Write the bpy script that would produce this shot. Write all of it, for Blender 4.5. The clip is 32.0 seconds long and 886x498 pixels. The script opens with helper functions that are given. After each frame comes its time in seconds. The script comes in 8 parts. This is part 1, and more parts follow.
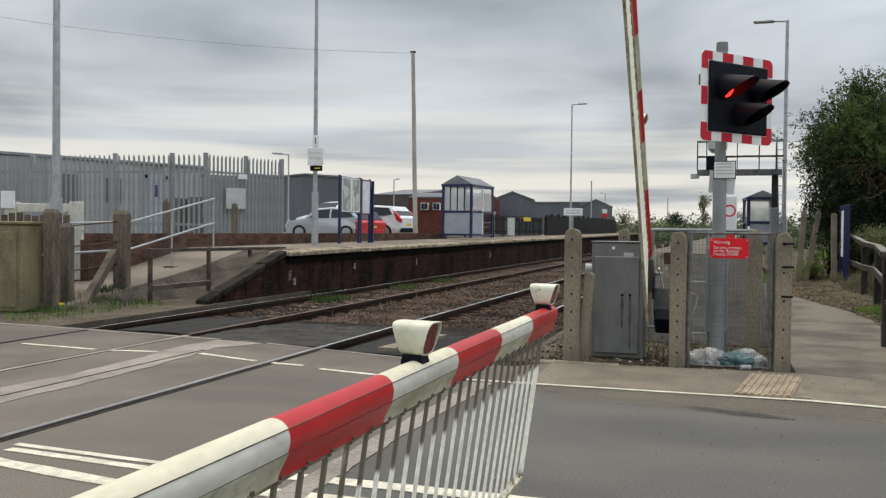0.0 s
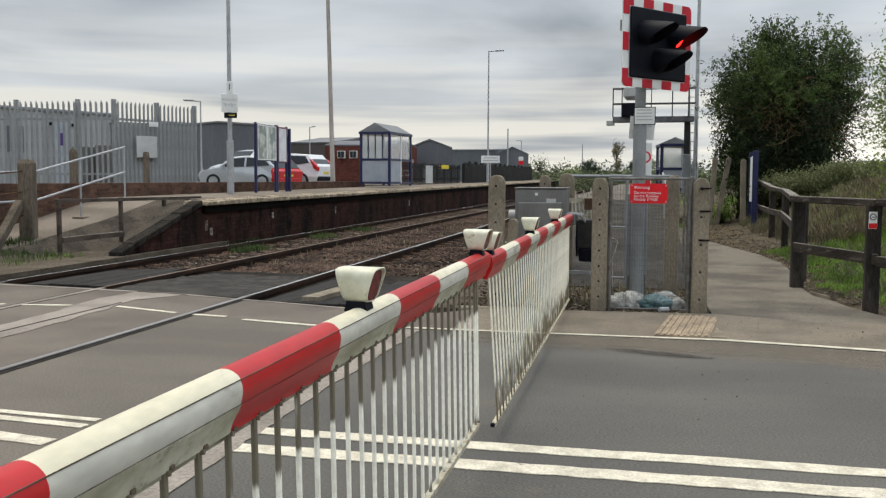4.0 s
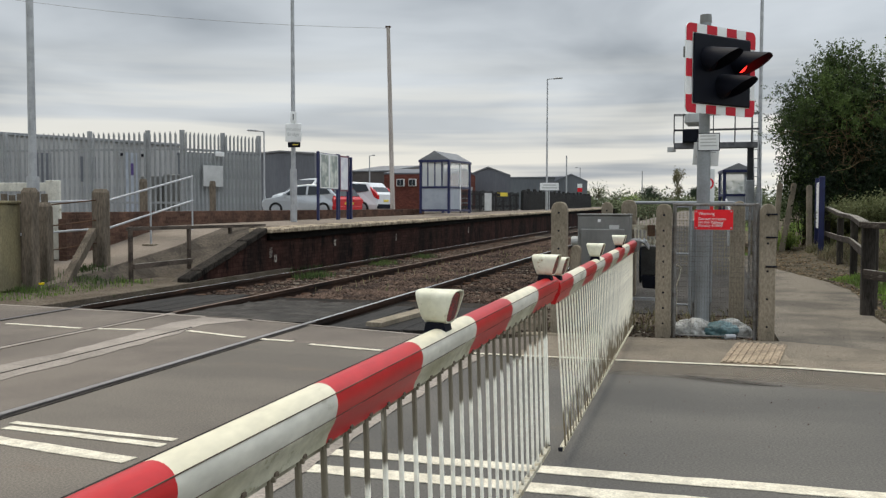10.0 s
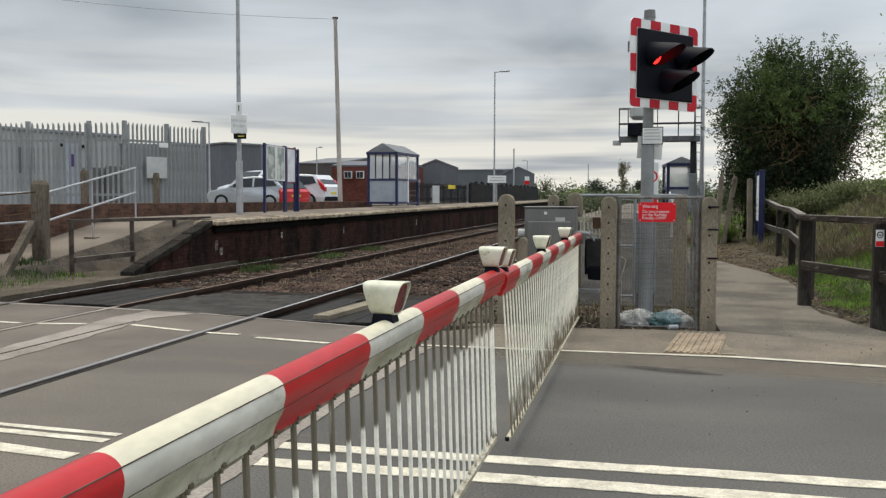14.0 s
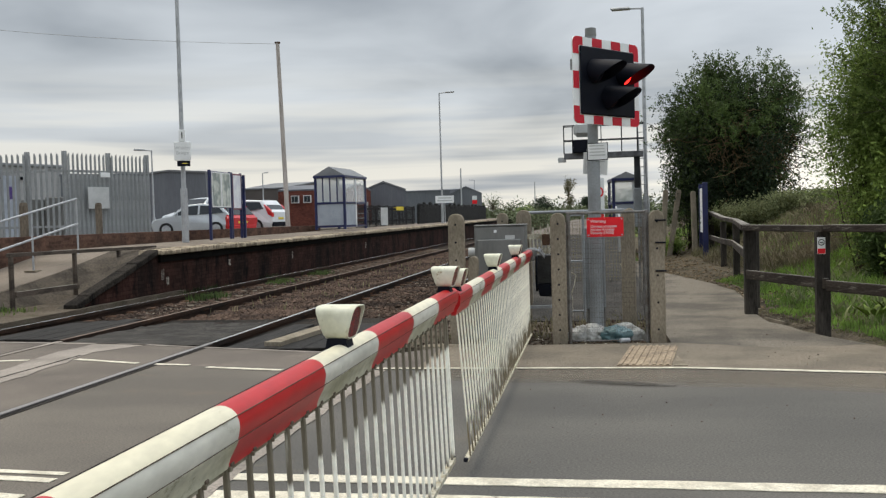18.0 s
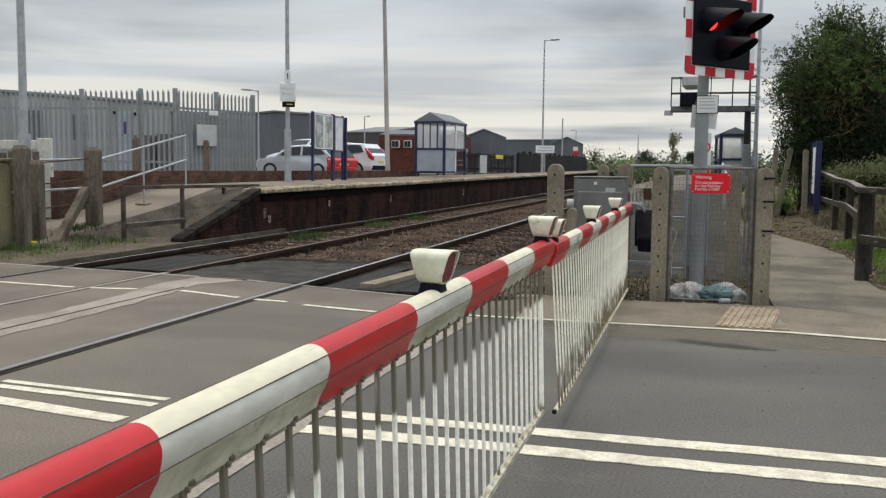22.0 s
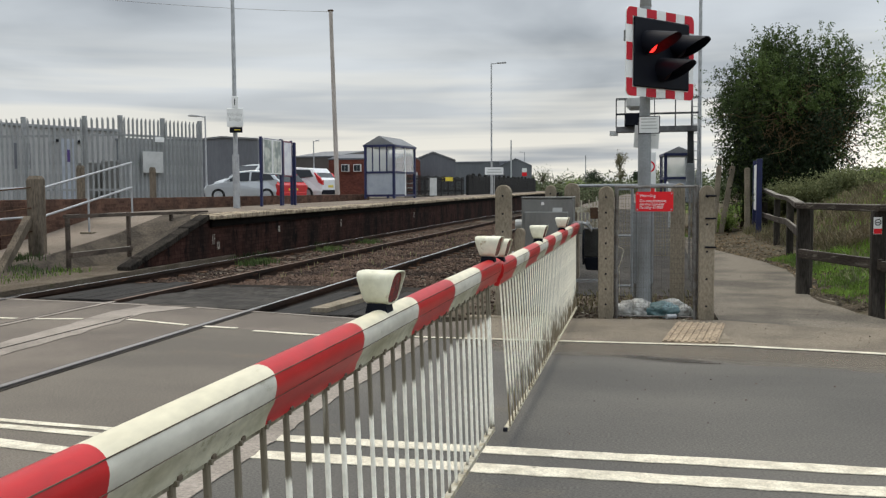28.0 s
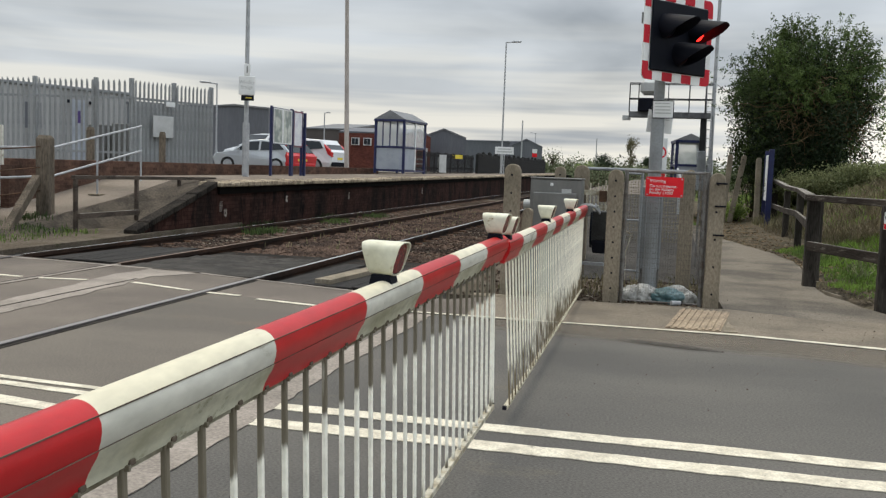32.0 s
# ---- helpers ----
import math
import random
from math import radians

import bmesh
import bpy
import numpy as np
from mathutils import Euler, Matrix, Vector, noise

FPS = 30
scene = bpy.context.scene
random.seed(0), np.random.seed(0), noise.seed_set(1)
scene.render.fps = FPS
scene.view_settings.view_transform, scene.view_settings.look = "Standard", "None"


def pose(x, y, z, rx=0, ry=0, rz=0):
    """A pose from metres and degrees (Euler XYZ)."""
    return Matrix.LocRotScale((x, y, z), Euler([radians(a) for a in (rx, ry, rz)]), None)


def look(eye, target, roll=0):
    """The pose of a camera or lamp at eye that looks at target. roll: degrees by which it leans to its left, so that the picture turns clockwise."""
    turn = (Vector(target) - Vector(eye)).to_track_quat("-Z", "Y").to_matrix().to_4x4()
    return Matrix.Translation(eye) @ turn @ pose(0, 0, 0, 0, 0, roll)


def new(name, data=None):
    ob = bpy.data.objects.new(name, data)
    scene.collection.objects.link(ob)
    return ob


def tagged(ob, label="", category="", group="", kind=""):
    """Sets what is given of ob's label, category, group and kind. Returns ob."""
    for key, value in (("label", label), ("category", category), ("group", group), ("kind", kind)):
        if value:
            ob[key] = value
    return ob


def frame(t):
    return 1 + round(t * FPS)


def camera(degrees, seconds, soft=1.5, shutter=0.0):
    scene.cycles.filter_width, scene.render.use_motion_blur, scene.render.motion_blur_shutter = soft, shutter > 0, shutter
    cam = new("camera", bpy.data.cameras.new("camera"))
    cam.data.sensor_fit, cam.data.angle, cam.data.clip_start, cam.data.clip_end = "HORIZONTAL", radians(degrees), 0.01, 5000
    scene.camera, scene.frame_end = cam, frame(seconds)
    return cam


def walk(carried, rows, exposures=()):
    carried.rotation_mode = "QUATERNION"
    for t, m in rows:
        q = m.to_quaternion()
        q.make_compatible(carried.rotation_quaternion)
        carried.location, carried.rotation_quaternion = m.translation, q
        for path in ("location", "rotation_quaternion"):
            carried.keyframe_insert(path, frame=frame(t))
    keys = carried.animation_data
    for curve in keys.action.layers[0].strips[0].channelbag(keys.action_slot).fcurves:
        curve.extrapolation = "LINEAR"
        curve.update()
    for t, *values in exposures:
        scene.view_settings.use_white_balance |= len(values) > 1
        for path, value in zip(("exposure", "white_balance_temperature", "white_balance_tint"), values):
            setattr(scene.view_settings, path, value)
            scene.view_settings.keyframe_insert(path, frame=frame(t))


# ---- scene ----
cam = camera(52.01, 32.0, soft=1.3)
PATH = [
    (0.0, pose(0.099, 0.057, 1.315, 88.78, -0.65, 17.49)),
    (0.5, pose(0.080, 0.036, 1.331, 89.20, -0.90, 17.69)),
    (1.0, pose(0.054, 0.016, 1.338, 89.99, -1.09, 17.80)),
    (1.5, pose(0.029, 0.024, 1.333, 88.45, -0.25, 17.39)),
    (2.0, pose(0.021, 0.033, 1.324, 86.58, 0.39, 16.00)),
    (2.5, pose(0.032, 0.024, 1.323, 85.82, -0.01, 14.09)),
    (4.5, pose(0.002, 0.094, 1.299, 85.56, -0.28, 12.22)),
    (5.0, pose(-0.017, 0.065, 1.302, 86.11, -0.41, 13.42)),
    (5.5, pose(-0.017, 0.038, 1.295, 87.89, -0.38, 13.52)),
    (6.0, pose(0.010, 0.046, 1.302, 89.27, -0.03, 14.10)),
    (6.5, pose(0.049, 0.041, 1.308, 89.30, -0.59, 15.93)),
    (7.0, pose(0.054, 0.027, 1.300, 88.06, -0.30, 17.96)),
    (7.5, pose(-0.001, 0.014, 1.297, 87.00, -0.01, 18.43)),
    (8.0, pose(-0.012, -0.015, 1.295, 87.19, -0.28, 17.15)),
    (8.5, pose(-0.000, -0.009, 1.296, 87.23, -0.32, 15.58)),
    (9.0, pose(-0.005, -0.019, 1.295, 86.82, 0.01, 15.50)),
    (9.5, pose(0.000, -0.021, 1.297, 87.13, 0.20, 16.16)),
    (10.0, pose(-0.012, -0.005, 1.296, 87.29, -0.06, 15.90)),
    (10.5, pose(-0.027, -0.009, 1.292, 87.03, -0.15, 15.13)),
    (11.0, pose(-0.017, -0.017, 1.295, 86.94, 0.40, 14.80)),
    (11.5, pose(-0.002, -0.019, 1.297, 87.12, 0.52, 13.62)),
    (12.0, pose(0.002, -0.029, 1.299, 88.10, -0.22, 12.79)),
    (12.5, pose(-0.012, -0.022, 1.295, 87.96, -1.20, 12.14)),
    (13.0, pose(-0.019, -0.011, 1.293, 87.27, -0.94, 11.75)),
    (13.5, pose(-0.015, -0.015, 1.294, 86.92, -0.42, 11.77)),
    (14.0, pose(-0.004, -0.025, 1.296, 86.82, -0.14, 12.62)),
    (14.5, pose(0.000, -0.026, 1.298, 87.39, 0.44, 12.76)),
    (16.5, pose(-0.011, -0.003, 1.295, 87.79, 0.85, 10.52)),
    (17.0, pose(-0.003, -0.003, 1.297, 88.20, 1.03, 9.87)),
    (17.5, pose(-0.009, 0.002, 1.295, 88.12, 1.27, 9.34)),
    (18.0, pose(-0.018, -0.000, 1.293, 88.10, 1.63, 9.37)),
    (18.5, pose(-0.019, 0.014, 1.292, 87.80, 1.29, 8.89)),
    (19.0, pose(-0.018, 0.010, 1.293, 87.55, 0.72, 8.51)),
    (19.5, pose(-0.014, -0.004, 1.294, 87.64, 0.53, 8.09)),
    (20.0, pose(-0.010, 0.003, 1.295, 87.78, 0.66, 7.29)),
    (20.5, pose(-0.009, 0.008, 1.295, 87.62, 0.53, 7.39)),
    (21.0, pose(-0.008, 0.033, 1.293, 86.43, -0.49, 9.18)),
    (21.5, pose(-0.022, 0.054, 1.287, 85.04, -0.75, 12.11)),
    (22.0, pose(-0.029, 0.045, 1.286, 84.91, -0.57, 15.59)),
    (22.5, pose(-0.023, 0.022, 1.289, 85.67, -1.04, 15.71)),
    (23.0, pose(-0.016, 0.029, 1.291, 86.78, -1.06, 13.39)),
    (23.5, pose(-0.012, 0.026, 1.293, 87.22, -0.87, 12.13)),
    (24.0, pose(-0.006, 0.014, 1.293, 86.59, -1.07, 11.73)),
    (24.5, pose(-0.003, 0.007, 1.293, 85.81, -0.36, 12.48)),
    (25.0, pose(-0.003, 0.002, 1.292, 86.83, 0.05, 14.27)),
    (25.5, pose(0.002, 0.016, 1.283, 86.82, -0.26, 14.22)),
    (27.5, pose(-0.005, 0.001, 1.281, 86.69, -0.50, 11.83)),
    (28.0, pose(0.000, 0.003, 1.283, 86.35, 0.38, 12.47)),
    (28.5, pose(-0.000, 0.019, 1.277, 84.54, 0.58, 13.66)),
    (29.0, pose(-0.013, -0.005, 1.276, 84.86, 0.05, 14.81)),
    (29.5, pose(-0.013, 0.013, 1.278, 85.43, 0.07, 14.85)),
    (30.0, pose(-0.011, 0.011, 1.276, 85.33, -0.87, 15.08)),
    (30.5, pose(-0.010, 0.019, 1.272, 84.39, -1.65, 14.59)),
    (31.0, pose(-0.005, 0.009, 1.274, 84.11, -2.15, 13.89)),
    (31.5, pose(-0.002, 0.018, 1.273, 84.50, -2.25, 13.62)),
    (32.0, pose(-0.007, 0.030, 1.269, 84.93, -2.07, 13.05)),
]
walk(cam, PATH)

# ---- world, sun, exposure ----
world = bpy.data.worlds.new("overcast_sky")
scene.world = world
world.use_nodes = True


def sky_nodes():
    nt = world.node_tree
    nd, ln = nt.nodes, nt.links
    nd.clear()
    out = nd.new("ShaderNodeOutputWorld")
    back = nd.new("ShaderNodeBackground")
    sky = nd.new("ShaderNodeTexSky")
    sky.sky_type, sky.sun_disc = "NISHITA", False
    sky.sun_elevation, sky.sun_rotation = radians(65), radians(310)
    sky.dust_density, sky.air_density = 3.0, 1.5
    dim = nd.new("ShaderNodeVectorMath")
    dim.operation = "SCALE"
    dim.inputs[3].default_value = 0.10
    ln.new(sky.outputs[0], dim.inputs[0])
    tc = nd.new("ShaderNodeTexCoord")
    sep = nd.new("ShaderNodeSeparateXYZ")
    ln.new(tc.outputs["Generated"], sep.inputs[0])
    # clouds: flat layers, stretched sideways
    mp = nd.new("ShaderNodeMapping")
    mp.inputs["Scale"].default_value, mp.inputs["Location"].default_value = (0.9, 0.9, 3.6), (0.3, 0.1, 0.2)
    ln.new(tc.outputs["Generated"], mp.inputs[0])
    n1 = nd.new("ShaderNodeTexNoise")
    n1.inputs["Scale"].default_value, n1.inputs["Detail"].default_value, n1.inputs["Roughness"].default_value = 2.6, 5.0, 0.46
    n1.inputs["Distortion"].default_value = 0.35
    ln.new(mp.outputs[0], n1.inputs["Vector"])
    cl = nd.new("ShaderNodeValToRGB")
    e = cl.color_ramp.elements
    e[0].position, e[0].color = 0.36, (0.325, 0.36, 0.403, 1)
    e[1].position, e[1].color = 0.64, (0.68, 0.725, 0.770, 1)
    ln.new(n1.outputs[0], cl.inputs[0])
    # bright gaps low over the horizon
    lo = nd.new("ShaderNodeMapRange")
    lo.inputs[1].default_value, lo.inputs[2].default_value, lo.inputs[3].default_value, lo.inputs[4].default_value = 0.035, 0.17, 1.0, 0.0
    ln.new(sep.outputs[2], lo.inputs[0])
    n2 = nd.new("ShaderNodeTexNoise")
    n2.inputs["Scale"].default_value, n2.inputs["Detail"].default_value = 3.1, 3.0
    mp2 = nd.new("ShaderNodeMapping")
    mp2.inputs["Scale"].default_value, mp2.inputs["Location"].default_value = (0.8, 0.8, 15.0), (3.2, 1.7, 0.4)
    ln.new(tc.outputs["Generated"], mp2.inputs[0])
    ln.new(mp2.outputs[0], n2.inputs["Vector"])
    g = nd.new("ShaderNodeMapRange")
    g.inputs[1].default_value, g.inputs[2].default_value, g.inputs[3].default_value = 0.40, 0.58, 0.05
    ln.new(n2.outputs[0], g.inputs[0])
    gm = nd.new("ShaderNodeMath")
    gm.operation = "MULTIPLY"
    ln.new(lo.outputs[0], gm.inputs[0])
    ln.new(g.outputs[0], gm.inputs[1])
    warm = nd.new("ShaderNodeMix")
    warm.data_type = "RGBA"
    warm.inputs[7].default_value = (0.93, 0.905, 0.82, 1)
    ln.new(gm.outputs[0], warm.inputs[0])
    ln.new(cl.outputs[0], warm.inputs[6])
    # an overcast sky is brighter overhead
    up = nd.new("ShaderNodeMapRange")
    up.inputs[1].default_value, up.inputs[2].default_value, up.inputs[3].default_value, up.inputs[4].default_value = 0.25, 0.85, 1.0, 2.7
    ln.new(sep.outputs[2], up.inputs[0])
    sc = nd.new("ShaderNodeVectorMath")
    sc.operation = "SCALE"
    ln.new(warm.outputs[2], sc.inputs[0])
    ln.new(up.outputs[0], sc.inputs[3])
    # thinner cloud towards the east
    east = nd.new("ShaderNodeMapRange")
    east.inputs[1].default_value, east.inputs[2].default_value, east.inputs[3].default_value, east.inputs[4].default_value = -0.05, 0.4, 1.0, 1.4
    ln.new(sep.outputs[0], east.inputs[0])
    thin = nd.new("ShaderNodeVectorMath")
    thin.operation = "SCALE"
    ln.new(sc.outputs[0], thin.inputs[0])
    ln.new(east.outputs[0], thin.inputs[3])
    sc = thin
    mx = nd.new("ShaderNodeMix")
    mx.data_type = "RGBA"
    mx.inputs[0].default_value = 0.90
    ln.new(dim.outputs[0], mx.inputs[6])
    ln.new(sc.outputs[0], mx.inputs[7])
    ln.new(mx.outputs[2], back.inputs[0])
    back.inputs[1].default_value = 1.0
    ln.new(back.outputs[0], out.inputs[0])


sky_nodes()
sun_data = bpy.data.lights.new("sun", "SUN")
sun_data.energy, sun_data.angle, sun_data.color = 1.6, radians(40), (1.0, 0.89, 0.70)
sun = new("sun", sun_data)
sun.matrix_world = look((-14, 12, 40), (0, 0, 0))
scene.view_settings.exposure = 0.0

# ---- materials ----


def mat(name, a, b=None, scale=3.0, rough=0.8, metal=0.0, bump=0.15, grain=60.0, amount=0.25, vary=0.0, stain=None, stretch=(1, 1, 1), low=0.42, high=0.62):
    """Two-scale surface: patches from a to b, fine grain in value and relief, stains of a third colour, a shift from piece to piece."""
    m = bpy.data.materials.new(name)
    m.use_nodes = True
    nd, ln = m.node_tree.nodes, m.node_tree.links
    p = nd["Principled BSDF"]
    p.inputs["Roughness"].default_value, p.inputs["Metallic"].default_value = rough, metal
    b = b or tuple(c * 0.8 for c in a)
    p.inputs["Specular IOR Level"].default_value = 0.5 if rough < 0.55 else 0.15 if rough < 0.91 else 0.05
    tc = nd.new("ShaderNodeTexCoord")
    mp = nd.new("ShaderNodeMapping")
    mp.inputs["Scale"].default_value = stretch
    ln.new(tc.outputs["Object"], mp.inputs[0])
    n1, n2 = nd.new("ShaderNodeTexNoise"), nd.new("ShaderNodeTexNoise")
    n1.inputs["Scale"].default_value, n1.inputs["Detail"].default_value = scale, 5.0
    n2.inputs["Scale"].default_value, n2.inputs["Detail"].default_value = grain, 4.0
    ln.new(mp.outputs[0], n1.inputs["Vector"])
    ln.new(mp.outputs[0], n2.inputs["Vector"])
    r1 = nd.new("ShaderNodeMapRange")
    r1.inputs[1].default_value, r1.inputs[2].default_value = low, high
    ln.new(n1.outputs[0], r1.inputs[0])
    mx = nd.new("ShaderNodeMix")
    mx.data_type = "RGBA"
    mx.inputs[6].default_value, mx.inputs[7].default_value = (*a, 1), (*b, 1)
    ln.new(r1.outputs[0], mx.inputs[0])
    col = mx.outputs[2]
    if stain:
        n3 = nd.new("ShaderNodeTexNoise")
        n3.inputs["Scale"].default_value, n3.inputs["Detail"].default_value, n3.inputs["Roughness"].default_value = scale * 2.6, 8.0, 0.7
        ln.new(mp.outputs[0], n3.inputs["Vector"])
        r3 = nd.new("ShaderNodeMapRange")
        r3.inputs[1].default_value, r3.inputs[2].default_value = stain[1], stain[1] + 0.12
        ln.new(n3.outputs[0], r3.inputs[0])
        m3 = nd.new("ShaderNodeMix")
        m3.data_type = "RGBA"
        m3.inputs[7].default_value = (*stain[0], 1)
        ln.new(r3.outputs[0], m3.inputs[0])
        ln.new(col, m3.inputs[6])
        col = m3.outputs[2]
    r2 = nd.new("ShaderNodeMapRange")
    r2.inputs[1].default_value, r2.inputs[2].default_value, r2.inputs[3].default_value, r2.inputs[4].default_value = 0.3, 0.7, 1 - amount, 1 + amount
    ln.new(n2.outputs[0], r2.inputs[0])
    val = r2.outputs[0]
    if vary:
        oi, geo = nd.new("ShaderNodeObjectInfo"), nd.new("ShaderNodeNewGeometry")
        ad = nd.new("ShaderNodeMath")
        ad.operation = "ADD"
        ln.new(oi.outputs["Random"], ad.inputs[0])
        ln.new(geo.outputs["Random Per Island"], ad.inputs[1])
        r4 = nd.new("ShaderNodeMapRange")
        r4.inputs[2].default_value, r4.inputs[3].default_value, r4.inputs[4].default_value = 2.0, 1 - vary, 1 + vary
        ln.new(ad.outputs[0], r4.inputs[0])
        mu = nd.new("ShaderNodeMath")
        mu.operation = "MULTIPLY"
        ln.new(val, mu.inputs[0])
        ln.new(r4.outputs[0], mu.inputs[1])
        val = mu.outputs[0]
    sc = nd.new("ShaderNodeVectorMath")
    sc.operation = "SCALE"
    ln.new(col, sc.inputs[0])
    ln.new(val, sc.inputs[3])
    ln.new(sc.outputs[0], p.inputs["Base Color"])
    if bump:
        bp = nd.new("ShaderNodeBump")
        bp.inputs["Strength"].default_value, bp.inputs["Distance"].default_value = bump, 0.01
        ln.new(n2.outputs[0], bp.inputs["Height"])
        ln.new(bp.outputs[0], p.inputs["Normal"])
    return m


def leafy(m, share):
    """Lets light through thin leaves."""
    nd, ln = m.node_tree.nodes, m.node_tree.links
    p = nd["Principled BSDF"]
    tr, mx = nd.new("ShaderNodeBsdfTranslucent"), nd.new("ShaderNodeMixShader")
    ln.new(p.inputs["Base Color"].links[0].from_socket, tr.inputs[0])
    mx.inputs[0].default_value = share
    ln.new(p.outputs[0], mx.inputs[1])
    ln.new(tr.outputs[0], mx.inputs[2])
    ln.new(mx.outputs[0], nd["Material Output"].inputs[0])
    return m


def bricky(m, axis, bw=0.225, bh=0.075, mortar=0.55):
    """Lays brick courses over a material, on walls that face along x (axis 1) or y (axis 0)."""
    nd, ln = m.node_tree.nodes, m.node_tree.links
    p = nd["Principled BSDF"]
    tc, sp, cb = nd.new("ShaderNodeTexCoord"), nd.new("ShaderNodeSeparateXYZ"), nd.new("ShaderNodeCombineXYZ")
    ln.new(tc.outputs["Object"], sp.inputs[0])
    ln.new(sp.outputs[axis], cb.inputs[0])
    ln.new(sp.outputs[2], cb.inputs[1])
    br = nd.new("ShaderNodeTexBrick")
    br.inputs["Color1"].default_value, br.inputs["Color2"].default_value = (1.25, 1.25, 1.25, 1), (0.75, 0.75, 0.75, 1)
    br.inputs["Mortar"].default_value = (mortar, mortar, mortar, 1)
    br.inputs["Scale"].default_value, br.inputs["Mortar Size"].default_value = 1.0, 0.008
    br.inputs["Brick Width"].default_value, br.inputs["Row Height"].default_value = bw, bh
    ln.new(cb.outputs[0], br.inputs["Vector"])
    mu = nd.new("ShaderNodeVectorMath")
    mu.operation = "MULTIPLY"
    ln.new(p.inputs["Base Color"].links[0].from_socket, mu.inputs[0])
    ln.new(br.outputs[0], mu.inputs[1])
    ln.new(mu.outputs[0], p.inputs["Base Color"])
    return m


def glass(name, col=(0.9, 0.95, 0.97), rough=0.02, alpha=None):
    m = bpy.data.materials.new(name)
    m.use_nodes = True
    p = m.node_tree.nodes["Principled BSDF"]
    p.inputs["Base Color"].default_value = (*col, 1)
    p.inputs["Roughness"].default_value = rough
    if alpha is None:
        p.inputs["Transmission Weight"].default_value, p.inputs["IOR"].default_value = 1.0, 1.1
    else:
        p.inputs["Alpha"].default_value = alpha
    return m


def glow(name, col, strength):
    m = bpy.data.materials.new(name)
    m.use_nodes = True
    p = m.node_tree.nodes["Principled BSDF"]
    p.inputs["Base Color"].default_value = (*col, 1)
    p.inputs["Emission Color"].default_value, p.inputs["Emission Strength"].default_value = (*col, 1), strength
    return m


M_DECK = mat("dusty_deck_asphalt", (0.120, 0.106, 0.090), (0.162, 0.142, 0.118), 0.55, 0.9, 0, 0.18, 120, 0.36, stain=((0.155, 0.122, 0.094), 0.58), stretch=(0.6, 1.2, 1))
M_ASPHALT = mat("asphalt", (0.097, 0.092, 0.084), (0.128, 0.120, 0.107), 0.55, 0.9, 0, 0.18, 120, 0.36, stain=((0.140, 0.124, 0.099), 0.60), stretch=(0.6, 1.25, 1))
M_DUST = mat("dusty_gutter", (0.25, 0.216, 0.172), (0.205, 0.18, 0.148), 1.2, 0.93, 0, 0.4, 110, 0.4, stretch=(0.5, 1.5, 1))
M_WETPATCH = mat("dark_road_stain", (0.085, 0.077, 0.067), (0.11, 0.10, 0.088), 3, 0.85, 0, 0.4, 120, 0.4)
for m_film in (M_DUST, M_WETPATCH):
    m_film.node_tree.nodes["Principled BSDF"].inputs["Alpha"].default_value = 0.32
M_ASPHALT_OLD = mat("worn_asphalt", (0.168, 0.144, 0.12), (0.12, 0.102, 0.087), 0.7, 0.9, 0, 0.35, 130, 0.45, stain=((0.18, 0.153, 0.127), 0.58))
M_PATH = mat("worn_footway", (0.215, 0.183, 0.142), (0.160, 0.138, 0.109), 1.6, 0.93, 0, 0.4, 90, 0.34, stain=((0.12, 0.103, 0.083), 0.64))
M_FOOTPATH = mat("rough_old_path", (0.192, 0.168, 0.136), (0.112, 0.100, 0.084), 0.9, 0.93, 0, 0.5, 70, 0.42, stain=((0.085, 0.076, 0.063), 0.62), low=0.42, high=0.6)
M_DAMP = mat("dark_patched_asphalt", (0.040, 0.037, 0.033), (0.066, 0.060, 0.053), 2.5, 0.9, 0, 0.9, 95, 0.5, stain=((0.024, 0.021, 0.018), 0.56))
M_MARK = mat("flaking_paint", (0.33, 0.3, 0.25), (0.08, 0.06, 0.05), 14, 0.9, 0, 0.2, 60, 0.2, low=0.45, high=0.55)
M_POLE = mat("pale_pole", (0.44, 0.395, 0.36), (0.34, 0.305, 0.275), 3, 0.85, 0, 0.2, 40, 0.15, stretch=(1, 1, 0.2))
M_TAR = mat("sealing_strip", (0.30, 0.262, 0.225), (0.215, 0.188, 0.16), 1.6, 0.88, 0, 0.4, 60, 0.25, stain=((0.13, 0.115, 0.10), 0.64))
M_LINE = mat("road_paint", (0.66, 0.61, 0.49), (0.50, 0.455, 0.36), 9, 0.75, 0, 0.2, 90, 0.2, stain=((0.15, 0.135, 0.11), 0.605))
M_EARTH = mat("earth", (0.088, 0.071, 0.053), (0.125, 0.104, 0.08), 1.6, 0.95, 0, 0.6, 30, 0.45, stain=((0.058, 0.07, 0.028), 0.57))
M_FIELD = mat("field", (0.07, 0.11, 0.025), (0.13, 0.12, 0.05), 0.15, 0.95, 0, 0.4, 12, 0.3)
M_BALLAST = mat("ballast_bed", (0.04, 0.03, 0.023), (0.024, 0.019, 0.015), 1.2, 0.95, 0, 0.8, 26, 0.4, stain=((0.07, 0.053, 0.04), 0.6))
M_STONE = mat("ballast_stone", (0.108, 0.074, 0.056), (0.046, 0.034, 0.028), 1.2, 0.95, 0, 0.3, 50, 0.3, vary=0.8)
